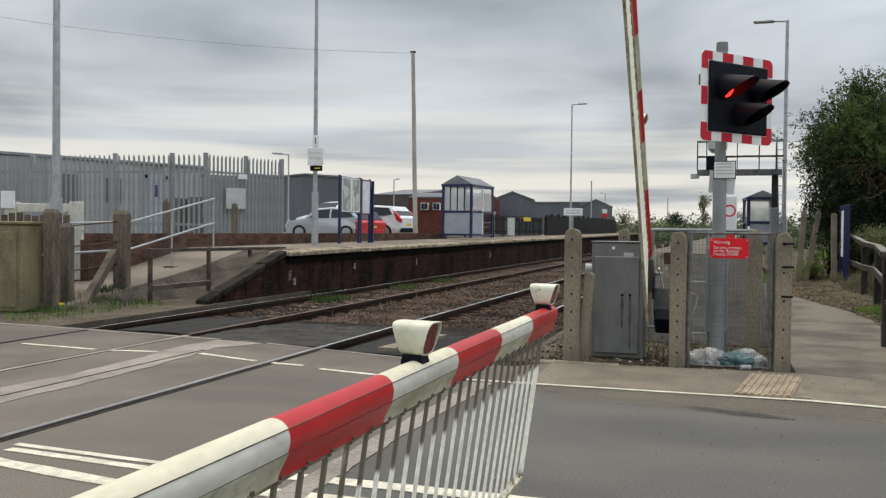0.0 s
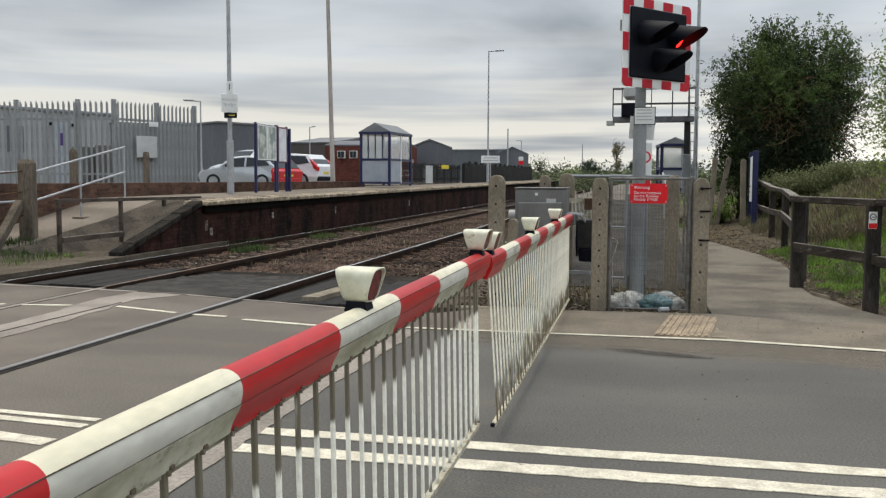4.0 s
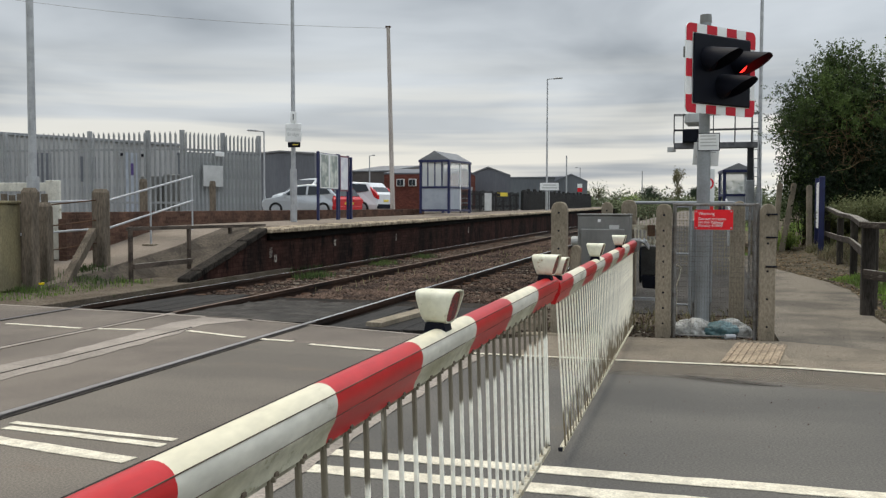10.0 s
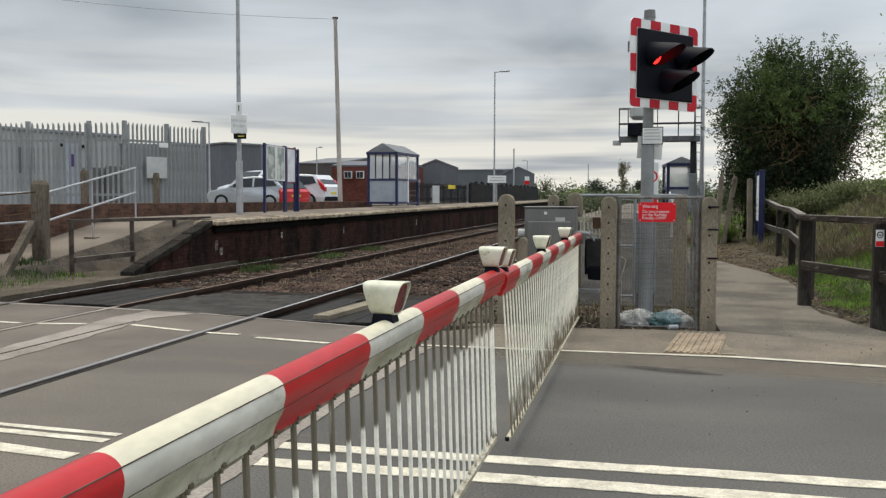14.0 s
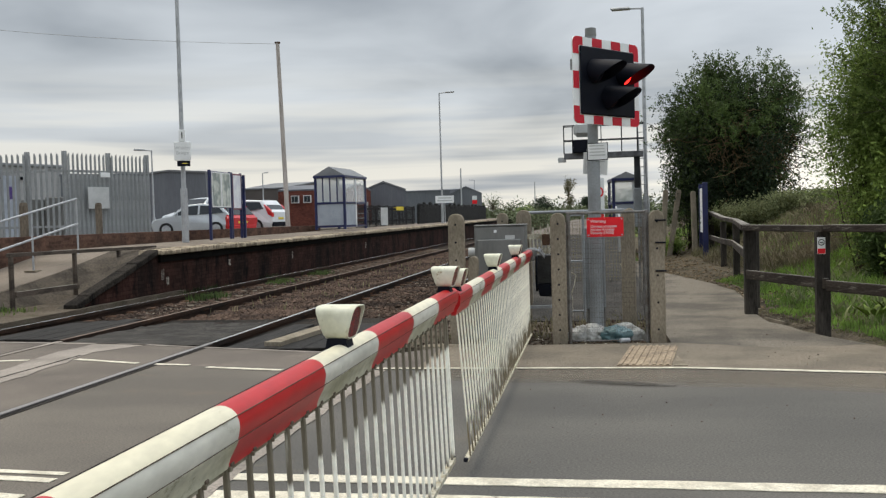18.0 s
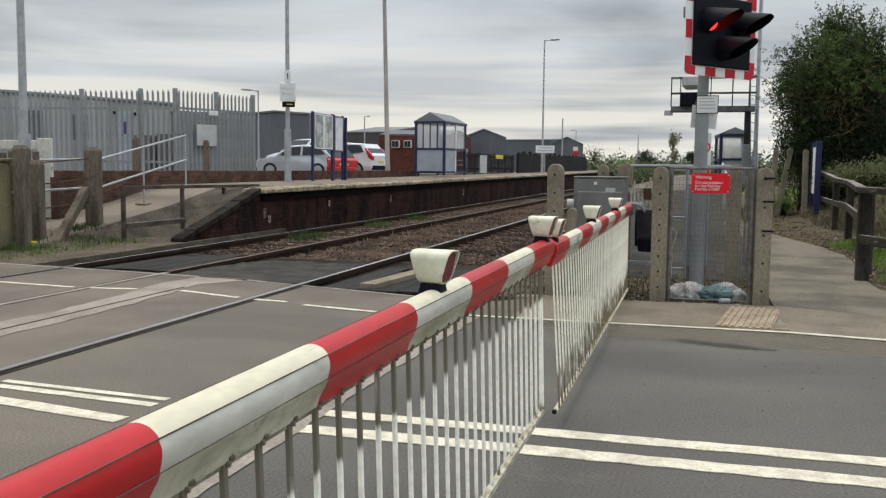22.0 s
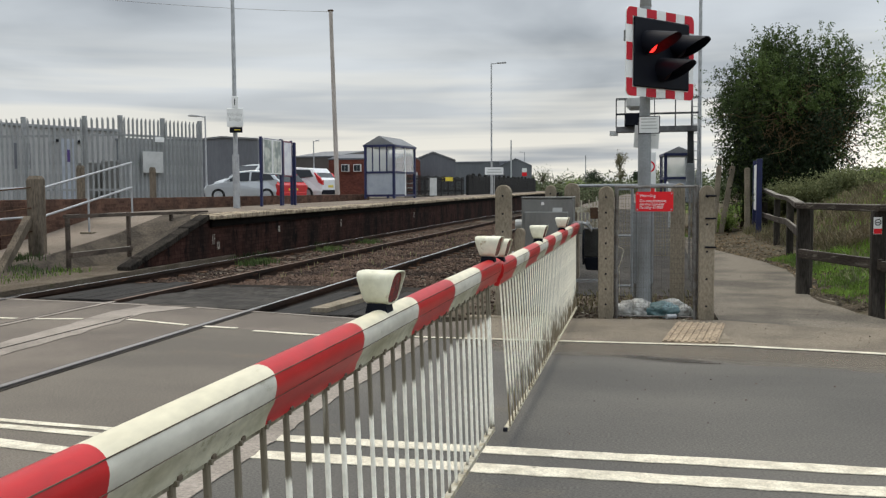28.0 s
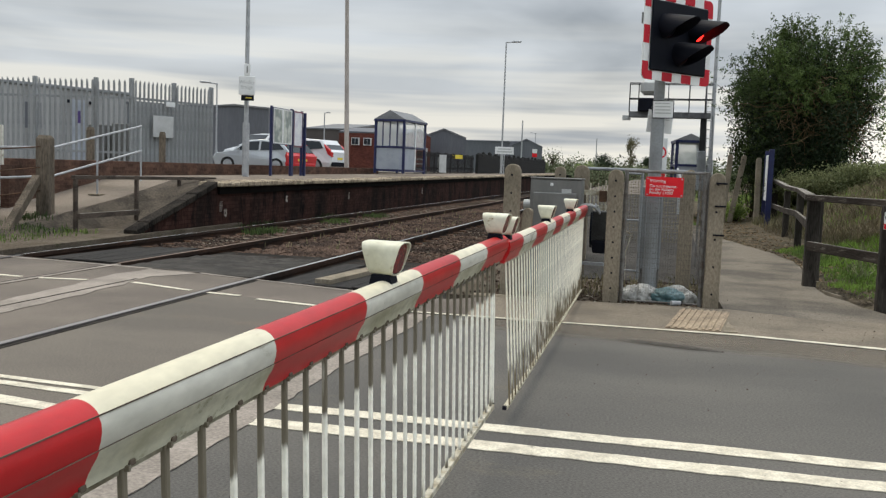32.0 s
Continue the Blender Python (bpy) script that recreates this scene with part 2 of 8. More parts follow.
M_OILYTIMBER = mat("oily_timber", (0.024, 0.021, 0.018), (0.012, 0.011, 0.010), 3, 0.7, 0, 0.7, 30, 0.45, stretch=(4, 0.5, 1), vary=0.35, stain=((0.055, 0.049, 0.042), 0.66))
M_DARKBED = mat("oily_bed", (0.020, 0.018, 0.016), (0.042, 0.036, 0.030), 2.5, 0.95, 0, 0.8, 40, 0.45, stain=((0.075, 0.062, 0.05), 0.62))
M_RAILTOP = mat("polished_rail", (0.86, 0.85, 0.83), (0.70, 0.68, 0.66), 3, 0.26, 1.0, 0.03, 60, 0.08)
M_RAILDECK = mat("traffic_worn_rail", (0.115, 0.108, 0.105), (0.075, 0.07, 0.067), 2, 0.55, 0.5, 0.05, 60, 0.15, stretch=(1, 0.2, 1))
M_RAILBAND = mat("wheel_worn_band", (0.34, 0.325, 0.315), (0.22, 0.205, 0.195), 2, 0.42, 0.8, 0.05, 60, 0.15, stretch=(1, 0.2, 1))
M_RAILTOP_DULL = mat("dull_rail", (0.22, 0.155, 0.12), (0.13, 0.085, 0.062), 3, 0.55, 0.5, 0.05, 60, 0.1)
M_RAILSIDE = mat("grimy_rail_side", (0.046, 0.026, 0.018), (0.022, 0.016, 0.013), 3, 0.85, 0.2, 0.3, 50, 0.25, stain=((0.115, 0.056, 0.031), 0.56), stretch=(1, 0.3, 1))
M_RUST = mat("rusty_steel", (0.11, 0.06, 0.036), (0.07, 0.045, 0.03), 5, 0.85, 0.2, 0.3, 50, 0.25)
M_BRICK_DARK = bricky(mat("sooty_brickwork", (0.043, 0.021, 0.0165), (0.019, 0.0125, 0.0105), 1.1, 0.92, 0, 0.35, 20, 0.3, stain=((0.008, 0.007, 0.0065), 0.52), stretch=(1, 1, 0.4)), 1, mortar=0.75)
M_CORBEL = mat("near_black_stone", (0.005, 0.0045, 0.004), (0.008, 0.007, 0.006), 3, 0.95, 0, 0.3, 30, 0.3)
M_FLANGE = mat("flangeway_dark", (0.03, 0.027, 0.024), (0.045, 0.04, 0.035), 3, 0.95, 0, 0.3, 30, 0.3)
M_WALKWAY = mat("weathered_walkway_steel", (0.16, 0.16, 0.165), (0.09, 0.09, 0.095), 4, 0.6, 0, 0.1, 40, 0.15)
M_GANTRY = mat("dark_gantry_steel", (0.045, 0.047, 0.05), (0.03, 0.031, 0.033), 4, 0.6, 0, 0.1, 40, 0.15)
M_SOOTY = mat("grimy_stone", (0.092, 0.077, 0.061), (0.05, 0.043, 0.035), 2.0, 0.95, 0, 0.35, 30, 0.35, stain=((0.15, 0.13, 0.105), 0.64))
M_BRICK = bricky(mat("brown_brick", (0.11, 0.064, 0.047), (0.07, 0.044, 0.034), 2.0, 0.92, 0, 0.3, 25, 0.25), 1, mortar=1.1)
M_GRIMECOPE = mat("blackened_coping", (0.034, 0.029, 0.024), (0.017, 0.015, 0.013), 4, 0.95, 0, 0.8, 30, 0.45, stain=((0.22, 0.20, 0.165), 0.70))
M_COPING = mat("coping_stone", (0.345, 0.285, 0.203), (0.17, 0.135, 0.094), 5, 0.9, 0, 0.8, 30, 0.35, vary=0.4, stain=((0.06, 0.047, 0.035), 0.52))
M_PLATFORM = mat("platform_tarmac", (0.225, 0.188, 0.152), (0.155, 0.13, 0.105), 0.8, 0.92, 0, 0.35, 70, 0.3, stain=((0.09, 0.076, 0.06), 0.6))
M_CONCRETE = mat("weathered_concrete", (0.265, 0.226, 0.170), (0.185, 0.158, 0.118), 4, 0.92, 0, 0.28, 60, 0.22, stain=((0.10, 0.09, 0.06), 0.60), stretch=(1, 1, 0.5))
M_TIMBER = mat("dark_timber", (0.030, 0.026, 0.022), (0.062, 0.054, 0.045), 5, 0.9, 0, 0.45, 60, 0.4, stretch=(1, 1, 0.2), stain=((0.13, 0.118, 0.10), 0.64))
M_LOWRAIL = mat("brown_rail_timber", (0.095, 0.075, 0.060), (0.05, 0.040, 0.032), 6, 0.9, 0, 0.4, 60, 0.35, stretch=(0.4, 0.4, 1.2), stain=((0.15, 0.13, 0.105), 0.60))
M_BLEACHED = mat("bleached_lit_timber", (0.27, 0.25, 0.22), (0.15, 0.138, 0.12), 5, 0.92, 0, 0.4, 60, 0.3, stretch=(0.5, 0.5, 1), stain=((0.07, 0.065, 0.055), 0.60))
M_TIMBER_H = mat("dark_rail_timber", (0.056, 0.046, 0.037), (0.028, 0.022, 0.018), 6, 0.9, 0, 0.4, 60, 0.4, stretch=(0.25, 0.25, 1.5), stain=((0.15, 0.135, 0.115), 0.57))
M_POSTWOOD = mat("old_post_timber", (0.165, 0.135, 0.103), (0.095, 0.08, 0.062), 5, 0.92, 0, 0.4, 50, 0.35, stretch=(1, 1, 0.2))
M_GALV = mat("galvanised_steel", (0.40, 0.41, 0.42), (0.32, 0.33, 0.34), 7, 0.5, 0.2, 0.05, 70, 0.1)
M_WIRE = mat("dull_mesh_wire", (0.12, 0.112, 0.10), (0.085, 0.07, 0.055), 7, 0.6, 0.2, 0.05, 70, 0.1)
M_FRAME = mat("dull_frame_tube", (0.2, 0.195, 0.185), (0.13, 0.115, 0.1), 9, 0.6, 0.2, 0.1, 60, 0.2)
M_CONTAINER = mat("blue_grey_container", (0.17, 0.185, 0.2), (0.14, 0.155, 0.165), 0.8, 0.6, 0.1, 0.1, 12, 0.1, stretch=(4, 1, 0.3))
M_GATESHEET = mat("grey_gate_sheet", (0.245, 0.255, 0.255), (0.205, 0.215, 0.217), 1.5, 0.6, 0.1, 0.15, 20, 0.1, stretch=(2, 2, 0.4))
M_PALISADE = mat("grey_palisade_steel", (0.32, 0.33, 0.33), (0.25, 0.26, 0.262), 3, 0.55, 0.25, 0.05, 50, 0.12, vary=0.10)
M_GREY = mat("grey_cabinet_paint", (0.165, 0.167, 0.158), (0.132, 0.134, 0.126), 5, 0.5, 0, 0.06, 40, 0.1, stain=((0.095, 0.088, 0.075), 0.64), stretch=(1, 1, 0.4))
M_GREASE = mat("dark_grease", (0.07, 0.07, 0.068), (0.115, 0.115, 0.11), 14, 0.55, 0, 0.05, 50, 0.2)
M_GREYLINK = mat("grey_post_paint", (0.26, 0.275, 0.285), (0.21, 0.22, 0.225), 4, 0.5, 0.3, 0.05, 50, 0.1)
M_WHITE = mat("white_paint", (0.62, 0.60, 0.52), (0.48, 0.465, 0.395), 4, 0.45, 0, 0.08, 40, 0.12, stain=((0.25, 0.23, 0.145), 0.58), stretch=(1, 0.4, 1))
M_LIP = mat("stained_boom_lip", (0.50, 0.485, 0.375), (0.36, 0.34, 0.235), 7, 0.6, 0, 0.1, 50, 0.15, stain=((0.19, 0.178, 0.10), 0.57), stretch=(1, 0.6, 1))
# boom crown: yellowed paint, also lightened for the light from above
M_WHITETOP = mat("yellowed_toplit_paint", (0.71, 0.66, 0.505), (0.62, 0.57, 0.41), 3, 0.4, 0, 0.06, 40, 0.1, stain=((0.42, 0.375, 0.20), 0.60), stretch=(1, 0.4, 1))
M_WHITE_DIRTY = mat("dirty_white_paint", (0.84, 0.80, 0.68), (0.70, 0.66, 0.54), 6, 0.5, 0, 0.08, 40, 0.1, stain=((0.3, 0.26, 0.16), 0.69), vary=0.06)
M_GRIME = mat("film_of_grime", (0.50, 0.47, 0.38), (0.3, 0.26, 0.18), 14, 0.7, 0, 0.2, 50, 0.25)
M_SEAM = mat("grime_in_the_joint", (0.15, 0.12, 0.09), (0.07, 0.052, 0.038), 9, 0.85, 0, 0.3, 50, 0.2, stretch=(1, 0.5, 1))
M_ALGAE = mat("grimy_white_paint", (0.30, 0.29, 0.22), (0.14, 0.12, 0.08), 9, 0.75, 0, 0.2, 50, 0.25)
M_RED = mat("red_paint", (0.46, 0.016, 0.018), (0.40, 0.012, 0.014), 5, 0.56, 0, 0.05, 40, 0.10, stain=((0.30, 0.03, 0.024), 0.62), stretch=(1, 0.4, 1))
M_RED.node_tree.nodes["Principled BSDF"].inputs["Specular IOR Level"].default_value = 0.3
M_RED.node_tree.nodes["Principled BSDF"].inputs["Roughness"].default_value = 0.36
M_CHEQUER = mat("faded_red_sheeting", (0.52, 0.026, 0.042), (0.46, 0.022, 0.036), 3, 0.55, 0, 0, 40, 0.05)
M_REDSIGN = mat("red_sign", (0.72, 0.022, 0.03), (0.64, 0.018, 0.026), 3, 0.6, 0, 0, 40, 0.03)
M_WHITESIGN = mat("white_sign", (0.78, 0.79, 0.78), (0.7, 0.71, 0.7), 3, 0.45, 0, 0, 30, 0.03)
M_SIGNGREY = mat("grey_sign", (0.5, 0.51, 0.5), (0.42, 0.43, 0.42), 3, 0.5, 0, 0, 30, 0.05)
M_BLACK = mat("black_plastic", (0.0026, 0.0036, 0.0082), (0.0046, 0.0058, 0.0115), 4, 0.6, 0, 0.04, 50, 0.15)
M_WEIGHT = mat("weathered_dark_grey_paint", (0.048, 0.048, 0.047), (0.034, 0.034, 0.033), 6, 0.6, 0, 0.2, 50, 0.2)
M_BLACKFENCE = mat("black_fence_timber", (0.018, 0.018, 0.018), (0.03, 0.029, 0.028), 5, 0.85, 0, 0.3, 50, 0.25, vary=0.2)
M_LAMPWHITE = mat("cream_lamp_housing", (0.70, 0.69, 0.55), (0.6, 0.58, 0.43), 9, 0.45, 0, 0.05, 50, 0.08, stain=((0.28, 0.19, 0.07), 0.58))
M_REDLENS = mat("dark_red_lens", (0.17, 0.012, 0.012), (0.09, 0.008, 0.008), 20, 0.15, 0, 0.1, 120, 0.2)
M_LENSOFF = mat("unlit_signal_lens", (0.02, 0.006, 0.006), (0.012, 0.005, 0.005), 20, 0.6, 0, 0.1, 120, 0.2)
M_REDLIT = glow("lit_red_lens", (1.0, 0.02, 0.015), 4.0)
M_BLUE = mat("navy_paint", (0.008, 0.012, 0.06), (0.012, 0.018, 0.08), 4, 0.45, 0, 0.03, 40, 0.08)
M_PURPLE = mat("purple_paint", (0.05, 0.025, 0.13), (0.06, 0.03, 0.16), 4, 0.4, 0, 0, 40, 0.05)
M_MAROON = mat("maroon_paint", (0.16, 0.03, 0.06), (0.13, 0.025, 0.05), 4, 0.4, 0, 0, 40, 0.05)
M_PANEL = mat("pale_grey_panel", (0.34, 0.37, 0.41), (0.29, 0.32, 0.36), 3, 0.5, 0, 0.03, 30, 0.05)
M_SHELTERROOF = mat("grey_roof_sheet", (0.21, 0.215, 0.22), (0.17, 0.175, 0.18), 3, 0.6, 0, 0.03, 30, 0.08)
M_GLASS = glass("shelter_glass", (0.62, 0.66, 0.67), 0.04, 0.36)
# pale tint stands in for the bright sky in the pane
M_GLASS_PALE = glass("sky_pale_shelter_glass", (0.72, 0.76, 0.76), 0.06, 0.35)
M_CARGLASS = glass("car_glass", (0.03, 0.035, 0.04), 0.05, 1.0)
M_CARGLASS.node_tree.nodes["Principled BSDF"].inputs["Specular IOR Level"].default_value = 0.22
M_SHED = mat("shed_cladding", (0.15, 0.157, 0.172), (0.125, 0.131, 0.145), 0.4, 0.6, 0.1, 0.05, 8, 0.08, stretch=(1, 1, 0.2))
M_SHEDBROWN = mat("brown_cladding", (0.12, 0.105, 0.095), (0.1, 0.088, 0.08), 0.4, 0.6, 0, 0.05, 8, 0.08)
M_SHEDROOF = mat("shed_roof", (0.19, 0.195, 0.2), (0.15, 0.155, 0.16), 0.4, 0.6, 0.1, 0.05, 8, 0.08)
M_CABIN = mat("grey_cabin_cladding", (0.36, 0.362, 0.352), (0.285, 0.288, 0.282), 0.8, 0.6, 0, 0.05, 10, 0.1, stretch=(3, 3, 0.2), stain=((0.2, 0.2, 0.195), 0.6))
M_REDBRICK = bricky(mat("red_brick", (0.125, 0.043, 0.031), (0.10, 0.036, 0.027), 1.5, 0.9, 0, 0.2, 20, 0.2), 0, mortar=1.2)
M_DRAB = mat("drab_brown_paint", (0.22, 0.19, 0.11), (0.16, 0.14, 0.085), 4, 0.7, 0, 0.15, 40, 0.2, stain=((0.09, 0.078, 0.05), 0.6), stretch=(1, 1, 0.5))
M_SILVER = mat("silver_car_paint", (0.48, 0.505, 0.52), (0.44, 0.465, 0.485), 2, 0.3, 0.25, 0, 30, 0.02)
M_CARRED = mat("red_car_paint", (0.5, 0.02, 0.025), (0.46, 0.02, 0.022), 2, 0.22, 0, 0, 30, 0.02)
M_CARWHITE = mat("white_car_paint", (0.74, 0.75, 0.76), (0.7, 0.71, 0.72), 2, 0.25, 0, 0, 30, 0.02)
M_TYRE = mat("tyre_rubber", (0.02, 0.02, 0.02), (0.03, 0.03, 0.03), 8, 0.85, 0, 0.2, 60, 0.2)
M_TAIL = mat("tail_lamp_red", (0.5, 0.02, 0.02), (0.42, 0.015, 0.015), 8, 0.15, 0, 0, 40, 0.05)
M_LEAF = leafy(mat("hawthorn_leaf", (0.078, 0.115, 0.035), (0.032, 0.050, 0.019), 0.8, 0.6, 0, 0, 9, 0.3, vary=0.7), 0.32)
M_LEAF_LIGHT = leafy(mat("spring_leaf", (0.25, 0.33, 0.085), (0.13, 0.19, 0.052), 0.8, 0.6, 0, 0, 9, 0.3, vary=0.6), 0.5)
# distance haze is put into this pale leaf colour
M_LEAF_FAR = mat("distant_foliage", (0.16, 0.185, 0.10), (0.105, 0.125, 0.068), 0.3, 0.9, 0, 0, 3, 0.3, vary=0.5)
M_BRAMBLE = leafy(mat("bramble_leaf", (0.25, 0.27, 0.13), (0.145, 0.168, 0.078), 1.0, 0.65, 0, 0, 9, 0.3, vary=0.6), 0.4)
M_FIR = mat("distant_fir", (0.045, 0.062, 0.036), (0.03, 0.042, 0.026), 0.3, 0.9, 0, 0, 3, 0.3, vary=0.4)
M_LEAF_DARK = mat("near_black_leaf", (0.014, 0.024, 0.010), (0.024, 0.036, 0.016), 2, 0.55, 0, 0, 9, 0.3, vary=0.6)
M_BARK = mat("bark", (0.085, 0.068, 0.048), (0.05, 0.042, 0.032), 7, 0.95, 0, 0.5, 40, 0.3)
M_TWIG = mat("dead_twig", (0.19, 0.135, 0.078), (0.11, 0.082, 0.05), 7, 0.95, 0, 0.2, 40, 0.25)
M_GRASS = leafy(mat("grass_blade", (0.20, 0.31, 0.062), (0.105, 0.165, 0.042), 0.9, 0.75, 0, 0, 5, 0.35, vary=0.6), 0.4)
M_DRYGRASS = mat("dry_grass", (0.215, 0.188, 0.105), (0.13, 0.128, 0.062), 0.8, 0.85, 0, 0, 5, 0.3, vary=0.5)
M_DEADSTEM = mat("dead_stem", (0.175, 0.14, 0.09), (0.105, 0.09, 0.058), 1.5, 0.9, 0, 0, 5, 0.3, vary=0.5)
M_CLOD = mat("leaf_litter", (0.105, 0.084, 0.058), (0.045, 0.038, 0.028), 2.0, 0.95, 0, 0.3, 40, 0.3, vary=0.8)
M_MOUND = mat("leaf_litter_ground", (0.110, 0.090, 0.064), (0.066, 0.057, 0.040), 1.4, 0.95, 0, 0.7, 24, 0.5, stain=((0.075, 0.088, 0.036), 0.57))
M_YELLOW = mat("yellow_paint", (0.72, 0.58, 0.05), (0.65, 0.5, 0.04), 4, 0.5, 0, 0, 30, 0.05)
M_DANDELION = mat("yellow_petals", (0.8, 0.62, 0.02), (0.7, 0.5, 0.02), 30, 0.7, 0, 0, 90, 0.1)
M_TACTILE = mat("buff_tactile_slab", (0.36, 0.285, 0.20), (0.255, 0.20, 0.142), 4, 0.88, 0, 0.3, 60, 0.3, vary=0.1, stain=((0.13, 0.105, 0.08), 0.58))
M_BAG = mat("crumpled_plastic", (0.37, 0.37, 0.345), (0.18, 0.18, 0.165), 9, 0.4, 0, 0.4, 30, 0.25)
M_BAGBLUE = mat("teal_plastic", (0.06, 0.125, 0.135), (0.11, 0.185, 0.195), 9, 0.4, 0, 0.5, 30, 0.3)
M_POSTER = mat("printed_poster", (0.5, 0.52, 0.47), (0.2, 0.24, 0.22), 3.5, 0.35, 0, 0, 14, 0.3, low=0.46, high=0.56)
M_TIMETABLE = mat("printed_sheet", (0.72, 0.73, 0.74), (0.6, 0.6, 0.66), 5, 0.35, 0, 0, 25, 0.12)



def splashed(name, clean, dirt, z0, z1, head=None, rough=0.6):
    """Paint with road splash: streaky brown dirt at the foot of a hanging bar, from z0 up to z1, at another height on
    every bar; head: the same colour once more towards the hook, from the first z up.
    """
    m = mat(name, clean, tuple(c * 0.94 for c in clean), 6, rough, 0, 0.08, 40, 0.1, vary=0.07)
    nd, ln = m.node_tree.nodes, m.node_tree.links
    p = nd["Principled BSDF"]
    tc, sp, oi = nd.new("ShaderNodeTexCoord"), nd.new("ShaderNodeSeparateXYZ"), nd.new("ShaderNodeObjectInfo")
    ln.new(tc.outputs["Object"], sp.inputs[0])
    at, mp = nd.new("ShaderNodeVectorMath"), nd.new("ShaderNodeMapping")
    mp.inputs["Scale"].default_value = (60, 60, 9)
    ln.new(tc.outputs["Object"], at.inputs[0])
    ln.new(oi.outputs["Location"], at.inputs[1])
    ln.new(at.outputs[0], mp.inputs[0])
    n1 = nd.new("ShaderNodeTexNoise")
    n1.inputs["Scale"].default_value, n1.inputs["Detail"].default_value = 1.0, 4.0
    ln.new(mp.outputs[0], n1.inputs["Vector"])

    def remap(src, a, b, c, d):
        r = nd.new("ShaderNodeMapRange")
        for i, v in enumerate((a, b, c, d)):
            r.inputs[i + 1].default_value = v
        ln.new(src, r.inputs[0])
        return r

    def add(a, b):
        r = nd.new("ShaderNodeMath")
        ln.new(a, r.inputs[0])
        ln.new(b, r.inputs[1])
        return r.outputs[0]
    h = remap(sp.outputs[2], z0, z1, 1.0, 0.0).outputs[0]
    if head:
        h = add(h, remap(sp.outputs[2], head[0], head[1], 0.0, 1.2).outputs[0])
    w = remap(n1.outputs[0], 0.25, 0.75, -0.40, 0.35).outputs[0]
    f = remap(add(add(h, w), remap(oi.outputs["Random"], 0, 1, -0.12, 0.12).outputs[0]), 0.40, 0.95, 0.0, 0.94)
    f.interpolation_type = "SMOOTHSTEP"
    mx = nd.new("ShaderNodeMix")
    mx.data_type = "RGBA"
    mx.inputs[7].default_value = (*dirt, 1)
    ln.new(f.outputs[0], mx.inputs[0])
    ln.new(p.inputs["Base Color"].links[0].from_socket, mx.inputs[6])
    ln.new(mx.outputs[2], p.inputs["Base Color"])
    return m


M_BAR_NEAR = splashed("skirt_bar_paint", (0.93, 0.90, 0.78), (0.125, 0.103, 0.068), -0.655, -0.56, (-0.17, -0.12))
M_BAR_FAR = splashed("splashed_skirt_paint", (0.93, 0.885, 0.735), (0.115, 0.085, 0.042), -0.70, -0.34)
M_FOOTRAIL = mat("mud_splashed_rail", (0.52, 0.48, 0.37), (0.34, 0.30, 0.21), 9, 0.8, 0, 0.3, 60, 0.3, stain=((0.07, 0.055, 0.035), 0.56), stretch=(1, 0.6, 1))

# ---- mesh helpers ----


def box(bm, x0, y0, z0, x1, y1, z1, bevel=0.0):
    r = bmesh.ops.create_cube(bm, size=1.0)
    for v in r["verts"]:
        v.co = (x0 + (v.co.x + 0.5) * (x1 - x0), y0 + (v.co.y + 0.5) * (y1 - y0), z0 + (v.co.z + 0.5) * (z1 - z0))
    if bevel:
        es = {e for v in r["verts"] for e in v.link_edges}
        bmesh.ops.bevel(bm, geom=list(es), offset=bevel, segments=1, affect="EDGES", profile=0.5)
    return bm


def rod(bm, p, q, r0, r1=None, seg=10):
    p, q = Vector(p), Vector(q)
    d = q - p
    r = bmesh.ops.create_cone(bm, cap_ends=True, segments=seg, radius1=r0, radius2=r0 if r1 is None else r1, depth=d.length)
    m = Matrix.Translation((p + q) / 2) @ d.to_track_quat("Z", "Y").to_matrix().to_4x4()
    bmesh.ops.transform(bm, matrix=m, verts=r["verts"])
    return bm


def bar(bm, p, q, w, h):
    """A square bar from p to q, w across and h deep."""
    p, q = Vector(p), Vector(q)
    d = q - p
    r = bmesh.ops.create_cube(bm, size=1.0)
    m = Matrix.Translation((p + q) / 2) @ d.to_track_quat("Z", "Y").to_matrix().to_4x4() @ Matrix.Diagonal((w, h, d.length, 1))
    bmesh.ops.transform(bm, matrix=m, verts=r["verts"])
    return bm


def extrude(bm, outline, vec):
    """A prism: the outline (3D points) swept along vec."""
    a = [bm.verts.new(p) for p in outline]
    b = [bm.verts.new(Vector(p) + Vector(vec)) for p in outline]
    n = len(a)
    bm.faces.new(a)
    bm.faces.new(b[::-1])
    for i in range(n):
        bm.faces.new((a[i], b[i], b[(i + 1) % n], a[(i + 1) % n]))
    bmesh.ops.recalc_face_normals(bm, faces=bm.faces)
    return bm


def mesh_of(name, bm, material, smooth=False):
    me = bpy.data.meshes.new(name)
    bm.to_mesh(me)
    bm.free()
    for m in material if isinstance(material, (list, tuple)) else [material]:
        me.materials.append(m)
    if smooth:
        for p in me.polygons:
            p.use_smooth = True
    return me


def part(name, bm, material, parent, label="", smooth=False):
    ob = new(name, mesh_of(name, bm, material, smooth) if isinstance(bm, bmesh.types.BMesh) else bm)
    ob.parent = parent
    return tagged(ob, label)


